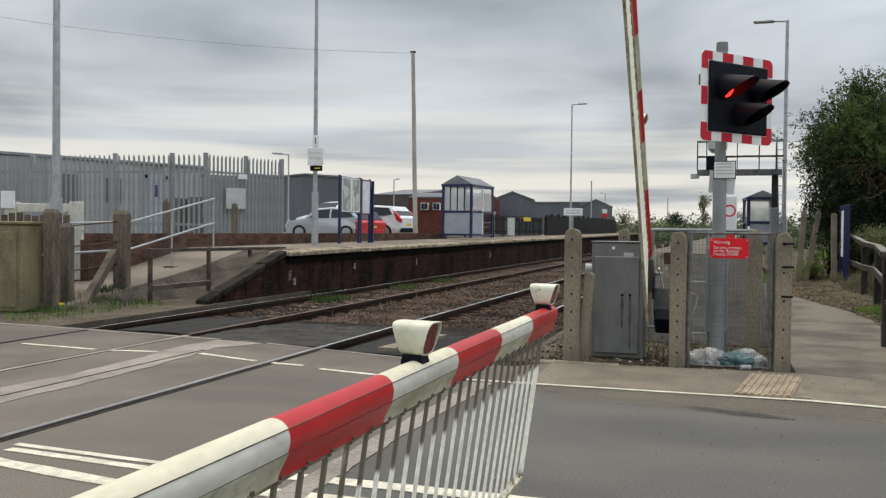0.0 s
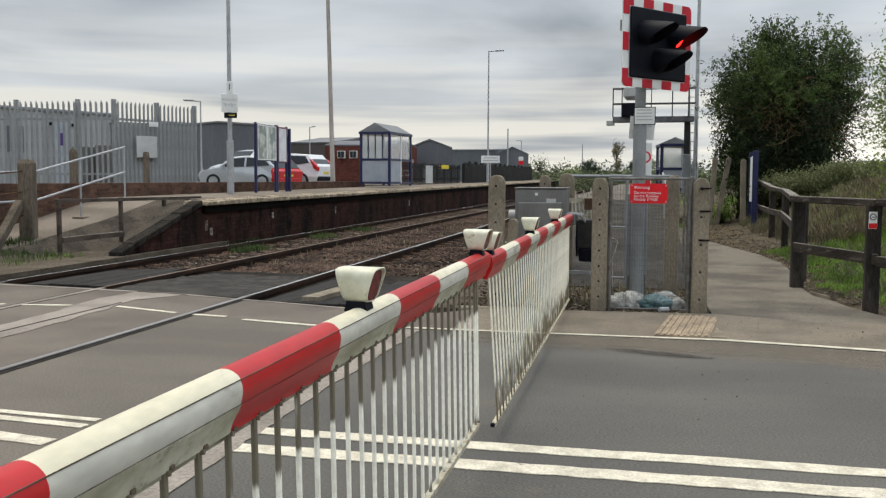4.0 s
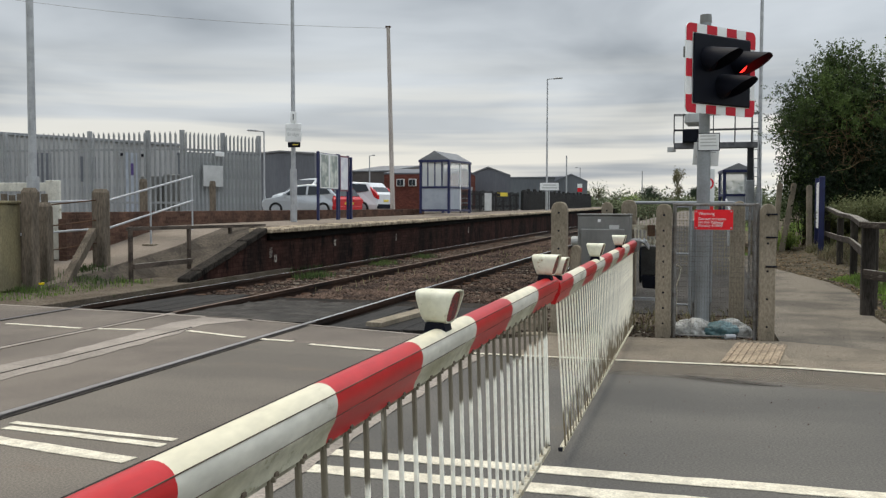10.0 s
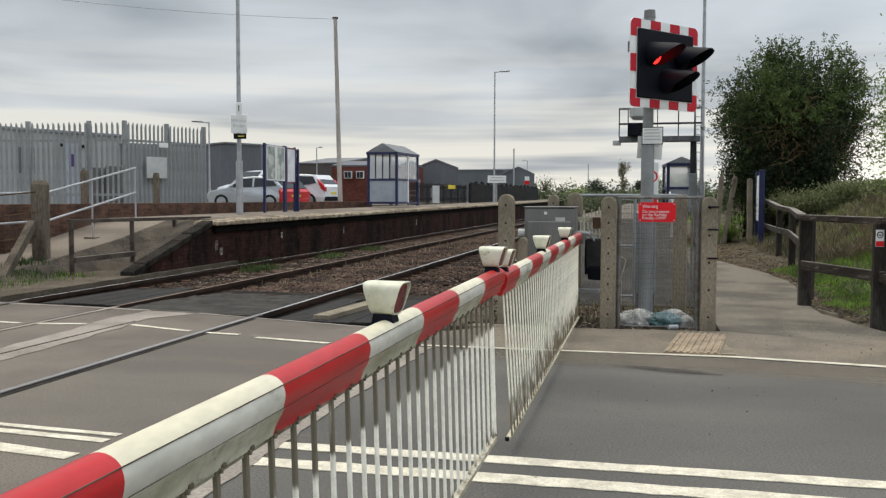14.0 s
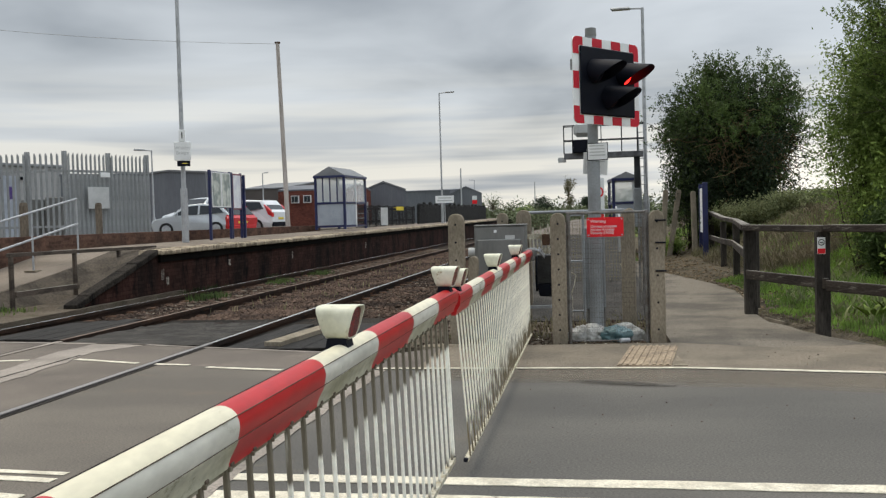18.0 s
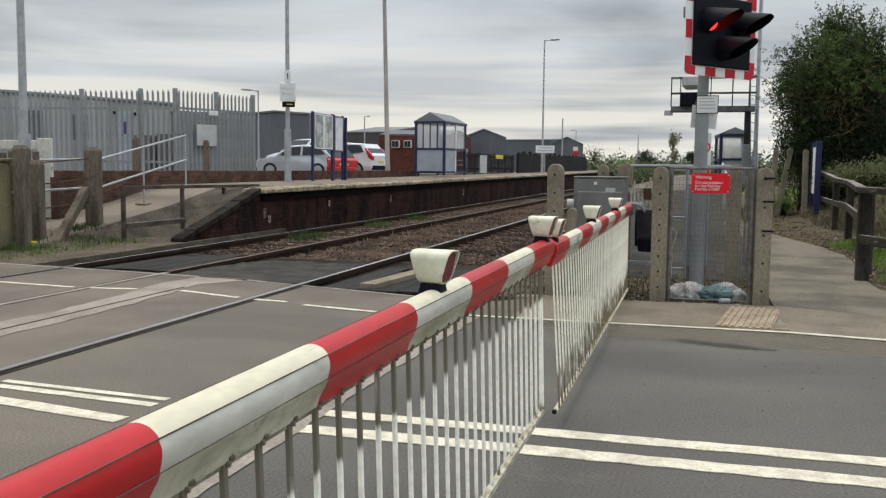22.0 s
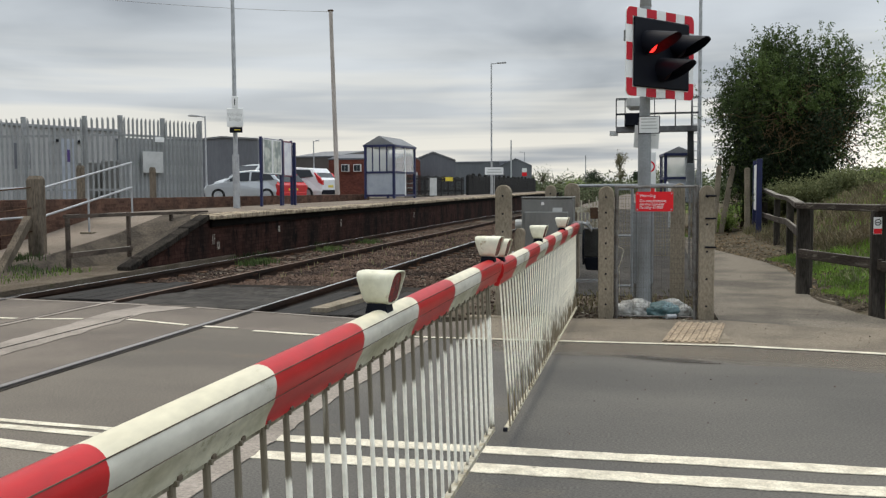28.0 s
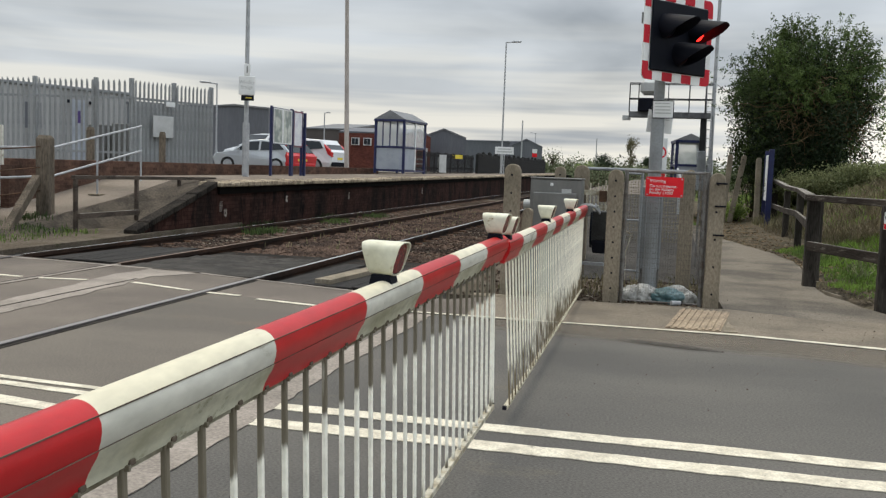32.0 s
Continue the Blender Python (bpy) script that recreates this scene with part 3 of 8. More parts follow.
def thing(name, label, category, at=(0, 0, 0), rz=0.0, group="", bm=None, material=None, smooth=False, kind=""):
    ob = new(name, mesh_of(name, bm, material, smooth) if bm is not None else None)
    ob.matrix_basis = pose(*at, 0, 0, rz)
    return tagged(ob, label, category, group, kind)


def structure(name, bm, material, label=""):
    return tagged(new(name, mesh_of(name, bm, material)), label or name, "", "", "structure")


def raw(name, verts, faces, material):
    me = bpy.data.meshes.new(name)
    me.from_pydata(verts, [], faces)
    me.materials.append(material)
    return me


class Tubes:
    """Many thin tapered tubes, gathered in plain lists."""

    def __init__(self):
        self.v, self.f = [], []

    def add(self, p, q, r0, r1, seg=5):
        d = q - p
        if d.length < 1e-6:
            return
        d = d.normalized()
        a = d.orthogonal().normalized()
        b = d.cross(a)
        n = len(self.v)
        for c, r in ((p, r0), (q, r1)):
            for k in range(seg):
                w = 2 * math.pi * k / seg
                self.v.append(tuple(c + a * (r * math.cos(w)) + b * (r * math.sin(w))))
        for k in range(seg):
            m = (k + 1) % seg
            self.f.append((n + k, n + m, n + seg + m, n + seg + k))

    def mesh(self, name, material):
        return raw(name, self.v, self.f, material)


def B():
    return bmesh.new()


def sheet(bm, outline, z):
    f = bm.faces.new([bm.verts.new((x, y, z)) for x, y in outline])
    if f.normal.z < 0 or f.calc_area() and (f.normal_update() or f.normal.z < 0):
        f.normal_flip()
    return bm


def words(name, text, size, material, parent, m, align="LEFT", spacing=1.0):
    """Raised lettering in the built-in typeface, as a mesh part."""
    cu = bpy.data.curves.new(name, "FONT")
    cu.body, cu.size, cu.align_x, cu.extrude, cu.space_line = text, size, align, 0.0008, spacing
    tmp = new(name, cu)
    me = bpy.data.meshes.new_from_object(tmp.evaluated_get(bpy.context.evaluated_depsgraph_get()))
    bpy.data.objects.remove(tmp)
    me.materials.clear()
    me.materials.append(material)
    ob = new(name, me)
    ob.parent = parent
    ob.matrix_basis = m
    return ob

# ---- large structure ----
GROUND_Z = -0.16
bm = B()
sheet(bm, [(-2500, -2500), (2500, -2500), (2500, 2500), (-2500, 2500)], GROUND_Z)
structure("ground", bm, M_FIELD, "flat grassy ground reaching the horizon")


def slab(name, outline, z0, z1, material, label):
    bm = B()
    extrude(bm, [(x, y, z0) for x, y in outline], (0, 0, z1 - z0))
    return structure(name, bm, material, label)


slab("crossing_deck", [(-70, -1.6), (-1.95, -1.6), (-1.95, 7.749), (-4.076, 7.9), (-4.076, 0), (-70, 0)], -0.14, 0.0, M_DECK, "dusty brown-grey asphalt deck between the rails")
slab("road", [(-1.95, -1.6), (70, -1.6), (70, 6.7), (6, 6.72), (2.3, 7.38), (0.75, 7.64), (-1.55, 7.72), (-1.95, 7.749)], -0.14, 0.0, M_ASPHALT, "grey asphalt road over the level crossing")
slab("crossing_deck", [(-70, 0.004), (-4.08, 0.004), (-4.08, 7.9), (-1.554, 7.725), (-1.554, 8.98), (-1.9, 8.62), (-3.0, 8.75), (-5.1, 9.42), (-7.7, 9.75), (-9.6, 9.95), (-70, 9.95)], -0.14, 0.0, M_ASPHALT_OLD, "worn brownish asphalt crossing deck between the rails")
random.seed(8)


def rough_edge(pts, step=0.35, wob=0.03):
    out = []
    for p, q in zip(pts, pts[1:]):
        n = max(1, int((Vector(q) - Vector(p)).length / step))
        for i in range(n):
            c = Vector(p).lerp(Vector(q), i / n)
            j = wob if i else 0
            out.append((c.x + random.uniform(-j, j), c.y + random.uniform(-j, j)))
    return out + [pts[-1]]


seam = rough_edge([(2.55, 9.0), (1.6, 8.86), (0.72, 9.2)], 0.12, 0.05)
slab("pavement", [(-1.55, 7.73), (0.75, 7.65), (2.3, 7.39), (6, 6.73), (70, 6.71), (70, 8.2), (4.5, 8.3), (2.75, 8.4)] + seam + [(-1.55, 9.02)], -0.14, 0.004, M_PATH, "worn sandy asphalt footway beside the road")
slab("footpath", rough_edge([(2.55, 9.0), (2.28, 9.6), (1.95, 10.9), (1.92, 12.1), (2.15, 13.6), (2.22, 15.2), (2.09, 16.6), (1.70, 18.8), (1.42, 20.4), (1.2, 25), (0.72, 26)]) + [(0.72, 9.2)] + seam[-2:0:-1], -0.14, 0.003, M_FOOTPATH, "rough dark asphalt footpath beside the railway")
# earth strip under the fence and machine
slab("verge", [(-2.0, 9.06), (0.68, 9.22), (0.68, 46), (-2.0, 46)], -0.15, -0.012, M_EARTH, "bare earth with weeds under the fence")
slab("left_verge", [(-30, 10.0), (-8.3, 9.9), (-8.3, 17.5), (-30, 17.5)], -0.15, -0.01, M_EARTH, "bare earth and weeds beside the ramp")

# track bed
slab("track_bed", [(-8.34, 12.4), (-2.02, 12.4), (-2.02, 160), (-8.34, 160)], -0.155, -0.125, M_BALLAST, "brown ballast track bed")
slab("oily_track_bed", [(-8.3, 9.9), (-7.7, 9.77), (-5.1, 9.44), (-3.0, 8.77), (-2.02, 8.66), (-2.02, 12.38), (-8.3, 12.38)], -0.155, -0.075, M_DARKBED, "dark oily ground at the crossing's edge")

RAILS = (-2.65, -4.15, -6.12, -7.63)


def rail_profile(x, top):
    pts = [(-0.036, 0), (0.036, 0), (0.036, -0.035), (0.010, -0.05), (0.010, -0.125), (0.07, -0.145), (-0.07, -0.145), (-0.010, -0.125), (-0.010, -0.05), (-0.036, -0.035)]
    return [(x + a, 0, top + b) for a, b in pts]


for i, x in enumerate(RAILS):
    dull = x == -6.12
    ob = thing("running_rail", "rusty rail with a dull worn top" if dull else "rusty steel rail with a polished shining top", "rail", group="running rails")
    bm = B()
    extrude(bm, [(a, -40, c) for a, _, c in rail_profile(x, 0.003)], (0, 200, 0))
    part("rail_body", bm, M_RAILSIDE, ob)
    bm = B()
    edge = 9.0 + max(0.0, -x - 2.6) * 0.17
    box(bm, x - 0.036, edge, 0.004, x + 0.036, 160, 0.0165)
    part("rail_head", bm, M_RAILSIDE, ob)
    bm = B()
    box(bm, x - 0.014, edge, 0.0175, x + 0.030, 160, 0.0185)
    part("rail_top", bm, M_RAILTOP_DULL if dull else M_RAILTOP, ob)
    bm = B()
    box(bm, x - 0.036, -40, 0.004, x + 0.036, edge - 0.002, 0.015 if x > -5 else 0.008)
    part("road_rail_top", bm, M_TAR if dull else M_RAILDECK, ob, "rail top dulled by road traffic")
    if x > -5:
        bm = B()
        box(bm, x - 0.026, -40, 0.0155, x + 0.024, edge - 0.002, 0.0165)
        part("running_band", bm, M_RAILBAND, ob, "narrow brighter band worn by the wheels")
# flangeways in the deck: flat dark strips in place of the shaded grooves
bm = B()
for x, s in zip(RAILS, (-1, 1, -1, 1)):
    box(bm, x + 0.036 if s > 0 else x - 0.076, -2, 0.001, x + 0.076 if s > 0 else x - 0.036, 9.0 if x > -5 else 9.6, 0.005)
structure("flangeway", bm, M_FLANGE, "flat dark strip for the shaded flangeway groove beside each rail")

# sleepers showing through the ballast
for k in range(46):
    for x0 in (-3.4, -6.875):
        y = 12.6 + k * 0.65
        bm = B()
        box(bm, x0 - 1.2, y - 0.12, -0.16, x0 + 1.2, y + 0.12, -0.118, 0.01)
        ob = thing("sleeper", "timber sleeper half buried in ballast", "sleeper", group="sleepers", bm=bm, material=M_POSTWOOD)
        for x in (x0 - 0.75, x0 + 0.75):
            bm = B()
            box(bm, x - 0.14, y - 0.07, -0.12, x + 0.14, y + 0.07, -0.088, 0.012)
            part("rail_chair", bm, M_RUST, ob)


# oily boards at the edge of the deck, and a rough asphalt apron between the tracks
random.seed(21)
for x0, x1, y0, y1 in ((-3.98, -2.8, 9.05, 11.6), (-7.45, -6.3, 9.85, 12.3)):
    n = int((x1 - x0) / 0.28)
    for k in range(n):
        x, w = x0 + (x1 - x0) * (k + 0.5) / n, (x1 - x0) / n - 0.006
        bm = B()
        ya, yb = y0 + random.uniform(0, 0.2) + (x1 - x) * 0.12, y1 + random.uniform(-0.6, 0.2)
        box(bm, x - w / 2, ya, -0.09, x + w / 2, yb, -0.032 + random.uniform(-0.004, 0.004), 0.008)
        for v in bm.verts:
            if v.co.y > yb - 0.1 and v.co.z > -0.06:
                v.co.z -= 0.02
            v.co.x += random.uniform(-0.004, 0.004)
        thing("crossing_board", "oily black timber board beside the rail", "board", group="crossing boards", bm=bm, material=M_OILYTIMBER)


def apron_h(x, y):
    u = min(1.0, max(0.0, (y - 9.3) / 3.2))
    fray = 0.03 * noise.noise(Vector((x * 5, y * 5, 2))) + 0.02 * noise.noise(Vector((x * 17, y * 17, 5)))
    return -0.008 - 0.10 * u * u + fray * (0.3 + u) - (0.08 if y > 12.1 + 0.5 * noise.noise(Vector((x * 3, 1, 7))) else 0)


verts = [(-6.04 + 1.81 * i / 28, 9.28 + 3.3 * j / 50 + (0.0 if j else 0.25 * (-6.04 + 1.81 * i / 28 + 4.2) * -0.6), 0) for j in range(51) for i in range(29)]
verts = [(x, y, apron_h(x, y)) for x, y, z in verts]
apron = raw("apron", verts, [(j * 29 + i, j * 29 + i + 1, j * 29 + i + 30, j * 29 + i + 29) for j in range(50) for i in range(28)], M_DAMP)
tagged(new("apron", apron), "rough dark asphalt apron between the tracks", "", "", "structure")
# sealing strip along the middle of the deck
def strip(name, pts, material, label, z=0.005, wob=0.0, th=0.004):
    bm = B()
    ring = [(x + random.uniform(-wob, wob), y + random.uniform(-wob, wob), z - th) for x, y in pts]
    if th:
        extrude(bm, ring, (0, 0, th))
    else:
        face = bm.faces.new([bm.verts.new(p) for p in ring])
        face.normal_update()
        if face.normal.z < 0:
            face.normal_flip()
    return structure(name, bm, material, label)


def ragged(pts, step, wob):
    """A worn edge through the points."""
    out = []
    for p, q in zip(pts, pts[1:]):
        n = max(1, int((Vector(q) - Vector(p)).length / step))
        for i in range(n):
            c = Vector(p).lerp(Vector(q), i / n)
            out.append((c.x + random.uniform(-wob, wob), c.y + random.uniform(-wob, wob)))
    return out + [pts[-1]]


left_side = ragged([(-5.45, 2.5), (-5.46, 6.1), (-5.40, 6.7), (-5.48, 7.6), (-5.62, 8.8), (-5.56, 9.42)], 0.22, 0.03)
right_side = ragged([(-4.86, 9.28), (-5.06, 8.95), (-5.2, 8.75), (-5.07, 7.8), (-4.99, 6.9), (-5.0, 2.5)], 0.22, 0.03)
strip("sealing_strip", left_side + right_side, M_TAR, "pale concrete strip laid in the deck", 0.006)
strip("sealing_strip", [(-5.17, 2.5), (-5.155, 2.5), (-5.20, 8.5), (-5.225, 8.5)], M_DARKBED, "dark joint in the concrete strip", 0.0085)


# road markings
def line(p, q, w, z=0.006):
    d = Vector((q[0] - p[0], q[1] - p[1])).normalized()
    n = Vector((-d.y, d.x)) * w / 2
    k = max(2, int((Vector(q) - Vector(p)).length / 0.12))
    a, b = [], []
    for i in range(k + 1):
        c = Vector(p).lerp(Vector(q), i / k)
        j = random.uniform(0.82, 1.05)
        a.append(c + n * j)
        b.append(c - n * random.uniform(0.82, 1.05))
    bm = B()
    extrude(bm, [(v.x, v.y, z - 0.004) for v in a + b[::-1]], (0, 0, 0.004))
    return structure("road_marking", bm, M_LINE, "worn white painted road line")


line((-3.95, 4.45), (-2.79, 4.36), 0.06)
line((-3.9, 4.34), (-2.79, 4.24), 0.075)
line((-2.56, 4.31), (-2.25, 4.37), 0.13)
line((-2.25, 4.37), (18, 4.36), 0.13)
line((-3.8, 4.10), (-2.79, 3.94), 0.125)
line((-2.56, 4.0), (-2.25, 4.07), 0.13)
line((-2.25, 4.07), (18, 4.06), 0.14)
for p, q in (((-7.32, 8.21), (-6.3, 8.11)), ((-6.1, 8.12), (-5.59, 8.2)), ((-5.11, 8.26), (-4.32, 7.99)), ((-4.13, 7.95), (-3.75, 7.89)), ((-3.52, 7.77), (-2.75, 7.6))):
    line(p, q, 0.07, 0.007)
line((-2.6, 7.66), (0.75, 7.68), 0.055, 0.011)
line((0.75, 7.68), (2.3, 7.42), 0.075, 0.011)
line((2.3, 7.42), (18, 6.72), 0.09, 0.011)
strip("sealing_strip", ragged([(-1.87, -1.5), (-1.86, 3.1), (-1.85, 5.5), (-1.80, 7.6)], 0.12, 0.014) + ragged([(-1.97, 7.6), (-2.0, 5.5), (-2.035, 3.1), (-2.05, -1.5)], 0.12, 0.014), M_TAR, "pale concrete strip laid along the deck's edge", 0.0075)
strip("deck_edge", [(-9.5, 9.80), (-5.15, 9.3), (-2.2, 8.5), (-2.2, 8.55), (-5.15, 9.36), (-9.5, 9.86)], M_TAR, "pale worn edge of the crossing deck", 0.006)
random.seed(14)
# thin films that fade out in three steps
for k in range(3):
    e = 0.11 * (k - 1)
    strip("gutter_dust", [(-1.5, 7.69), (0.75, 7.63), (2.3, 7.36), (6, 6.69)] + ragged([(6, 6.1 + e), (3.5, 6.5 + e), (1.2, 6.97 + e), (-0.5, 7.16 + e), (-1.5, 7.3 + e)], 0.16, 0.045), M_DUST, "pale dust along the road's edge", 0.0012 + 0.0010 * k, th=0)
for k in range(3):
    r = 1.15 - 0.22 * k
    strip("road_stain", [(0.17 + 0.36 * r * math.cos(a * 0.2618) + random.uniform(-0.04, 0.04), 7.0 - 0.1 * math.cos(a * 0.2618) + r * (0.085 + random.uniform(-0.02, 0.02)) * math.sin(a * 0.2618)) for a in range(24)], M_WETPATCH, "dark stain on the road by the kerb", 0.0044 + 0.0010 * k, th=0)
# buff tactile slabs
tx = lambda y: (y - 7.78) * 0.14
for k in range(3):
    y0, y1 = 7.79 + k * 0.385, 7.79 + k * 0.385 + 0.382
    ob = thing("tactile_slab", "buff ribbed tactile paving slab, chipped", "paving slab", group="tactile slabs")
    bm = B()
    extrude(bm, [(0.15 + tx(y0), y0, 0.0), (0.60 + tx(y0), y0, 0.0), (0.60 + tx(y1), y1, 0.0), (0.15 + tx(y1), y1, 0.0)], (0, 0, 0.012))
    part("slab_body", bm, M_TACTILE, ob)
    for j in range(8):
        x = 0.182 + j * 0.0555
        bm = B()
        bar(bm, (x + tx(y0), y0 + 0.004, 0.014), (x + tx(y1), y1 - 0.004, 0.014), 0.026, 0.014)
        part("rib", bm, M_TACTILE, ob)
bm = B()
extrude(bm, [(0.62, 7.78, 0), (0.74, 7.79, 0), (0.70, 8.35, 0)], (0, 0, 0.012))
thing("kerb_wedge", "pale concrete dropped kerb beside the tactile paving", "kerb", bm=bm, material=M_CONCRETE)
bm = B()
box(bm, -1.75, 8.98, -0.1, -0.9, 9.08, 0.02, 0.015)
thing("kerb_stone", "short pale concrete kerb at the fence post", "kerb", bm=bm, material=M_CONCRETE)
bm = B()
bar(bm, (-3.47, 9.35, -0.035), (-3.34, 10.9, -0.045), 0.19, 0.10)
thing("concrete_beam", "grey concrete beam lying beside the rail", "beam", bm=bm, material=M_CONCRETE)

# ---- platform one with its ramp, wall and coping ----


def pz(y):
    return 0.85 + max(0, y - 16.5) * 0.0042


PX = -8.42
bm = B()
extrude(bm, [(PX, 16.5, -0.2), (PX, 120, -0.2), (PX, 120, pz(120) - 0.12), (PX, 16.5, pz(16.5) - 0.12)], (-0.3, 0, 0))
structure("platform_wall", bm, M_BRICK_DARK, "sooty brick platform face")
for y, z, h in ((16.75, 0.35, 0.2), (16.95, 0.22, 0.16), (20.1, 0.42, 0.14), (24.6, 0.4, 0.2), (33.0, 0.4, 0.2)):
    bm = B()
    box(bm, PX, y - 0.05, z - h / 2, PX + 0.008, y + 0.05, z + h / 2)
    thing("paint_mark", "flaking white paint mark on the platform face", "paint mark", group="paint marks", bm=bm, material=M_MARK)
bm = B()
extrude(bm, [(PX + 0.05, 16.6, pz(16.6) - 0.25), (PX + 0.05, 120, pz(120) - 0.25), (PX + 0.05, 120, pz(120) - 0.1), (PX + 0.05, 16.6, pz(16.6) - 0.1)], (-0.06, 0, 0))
structure("platform_corbel", bm, M_CORBEL, "near-black oversailing brick course")
bm = B()
extrude(bm, [(-8.72, 17.86, -0.2), (-8.72, 120, -0.2), (-8.72, 120, pz(120) - 0.004), (-8.72, 17.86, pz(17.86) - 0.004)], (-2.78, 0, 0))
structure("platform", bm, M_PLATFORM, "tarmac platform surface")
# ramp
bm = B()
extrude(bm, [(-9.98, 12.0, -0.1), (-9.98, 17.9, -0.1), (-9.98, 17.9, 0.86), (-9.98, 15.8, 0.5), (-9.98, 12.0, 0.0)], (-1.52, 0, 0))
structure("platform_ramp", bm, M_PLATFORM, "sloping tarmac ramp to the platform")
def ramp_z(y):
    return 0.0 if y < 12 else (y - 12) * 0.1316 if y < 15.8 else min(0.86, 0.5 + (y - 15.8) * 0.1714)


def flank_h(x, y):
    """Earth slope between the ramp's edge and the sloping coping."""
    u = min(1.0, max(0.0, (x + 9.98) / 1.44))
    low = min(0.80, max(-0.06, (y - 13.7) * 0.2694))
    v = u * u * (3 - 2 * u)
    dip = 0.34 * math.sin(math.pi * min(1.0, u * 1.15)) * min(1.0, max(0.0, (y - 12.6) / 1.5)) * min(1.0, max(0.0, (16.9 - y) / 1.4))
    z = ramp_z(y) * (1 - v) + low * v - dip
    return z + 0.004 + 0.04 * noise.noise(Vector((x * 2.3, y * 2.3, 4))) * min(1, (x + 10.0) * 5)


verts = [(-10.0 + 1.46 * i / 14, 11.9 + 6.0 * j / 60, 0) for j in range(61) for i in range(15)]
verts = [(x, y, flank_h(x, y)) for x, y, z in verts]
flank = raw("ramp_flank", verts, [(j * 15 + i, j * 15 + i + 1, j * 15 + i + 16, j * 15 + i + 15) for j in range(60) for i in range(14)], M_SOOTY)
for p in flank.polygons:
    p.use_smooth = True
tagged(new("ramp_flank", flank), "grimy earth slope beside the platform ramp", "", "", "structure")
bm = B()
extrude(bm, [(PX + 0.006, 13.95, -0.15), (PX + 0.006, 16.498, -0.15), (PX + 0.006, 16.498, 0.74), (PX + 0.006, 13.95, 0.03)], (-0.004, 0, 0))
structure("ramp_face", bm, M_BRICK_DARK, "sooty brick face under the sloping coping")
bm = B()
for k in range(7):
    y0, y1 = 13.6 + k * 0.414, 13.6 + (k + 1) * 0.414 - 0.004
    lump = random.uniform(-0.012, 0.010)
    z0, z1 = 0.02 + (y0 - 13.6) * 0.2694 + lump, 0.02 + (y1 - 13.6) * 0.2694 + lump
    bmc = B()
    extrude(bmc, [(PX + 0.06, y0, z0 - 0.06), (PX + 0.06, y1, z1 - 0.06), (PX + 0.06, y1, z1 + 0.05), (PX + 0.06, y0, z0 + 0.05)], (-0.24, 0, 0))
    bmesh.ops.bevel(bmc, geom=bmc.edges[:], offset=0.012, segments=1, affect="EDGES")
    thing("ramp_coping", "dirty sloping coping stone at the platform end", "coping stone", group="ramp coping", bm=bmc, material=M_GRIMECOPE)
bm.free()
# low brick wall behind the platform
bm = B()
box(bm, -11.72, 14.2, -0.1, -11.5, 37.4, 1.17, 0.01)
structure("rear_wall", bm, M_BRICK, "low brown brick wall behind the platform")
# raised yard behind it
slab("car_park", [(-11.73, 14), (-11.73, 37.2), (-70, 37.2), (-70, 14)], -0.15, 0.96, M_ASPHALT_OLD, "raised asphalt car park behind the platform")
slab("parking_bay", [(-11.73, 37.2), (-11.73, 46.8), (-70, 46.8), (-70, 37.2)], -0.15, 0.82, M_ASPHALT_OLD, "lower row of parking bays")
slab("car_park", [(-11.73, 46.8), (-11.73, 95), (-70, 95), (-70, 46.8)], -0.15, 0.96, M_ASPHALT_OLD, "raised asphalt car park behind the platform")
slab("platform_back", [(-11.51, 37.45), (-11.51, 120), (-11.72, 120), (-11.72, 37.45)], -0.1, 0.94, M_CONCRETE, "concrete edge behind the platform")

# platform two with its ramp, on the footpath side
bm = B()
extrude(bm, [(-1.75, 11.2, -0.1), (-1.75, 20.5, -0.1), (-1.75, 20.5, 0.86), (-1.75, 11.2, 0.0)], (2.4, 0, 0))
structure("far_ramp", bm, M_DAMP, "paved ramp up to the second platform")
slab("far_platform", [(-1.75, 20.504), (0.65, 20.504), (0.65, 110), (-1.75, 110)], -0.1, 0.86, M_ASPHALT_OLD, "tarmac surface of the second platform")

# ---- platform one furniture ----


def lamp_column(x, y, z0, top, arm, reach=0.9, label="slim grey steel lamp column with a flat lantern", d=0.06, name="street_lamp"):
    ob = thing(name, label, "street lamp", (x, y, z0), group="lamp columns")
    h = top - z0
    bm = B()
    rod(bm, (0, 0, 0), (0, 0, min(1.4, h * 0.2)), d * 1.5, seg=12)
    part("base_section", bm, M_GALV, ob)
    bm = B()
    rod(bm, (0, 0, min(1.4, h * 0.2)), (0, 0, h), d, d * 0.7, seg=12)
    part("column", bm, M_GALV, ob)
    if arm:
        ux, uy = math.cos(arm), math.sin(arm)
        bm = B()
        rod(bm, (0, 0, h - 0.03), (ux * reach * 0.45, uy * reach * 0.45, h + 0.02), 0.03, seg=8)
        part("bracket", bm, M_GALV, ob)
        bm = B()
        box(bm, 0, -0.11, -0.05, reach * 0.62, 0.11, 0.04, 0.025)
        bmesh.ops.transform(bm, matrix=pose(ux * reach * 0.4, uy * reach * 0.4, h + 0.03, 0, -3, math.degrees(arm)), verts=bm.verts)
        part("lantern", bm, M_GALV, ob)
    return ob


lamp_column(-10.45, 22.15, pz(22), 8.2, 0.27, label="slim grey lamp column carrying the station sign")
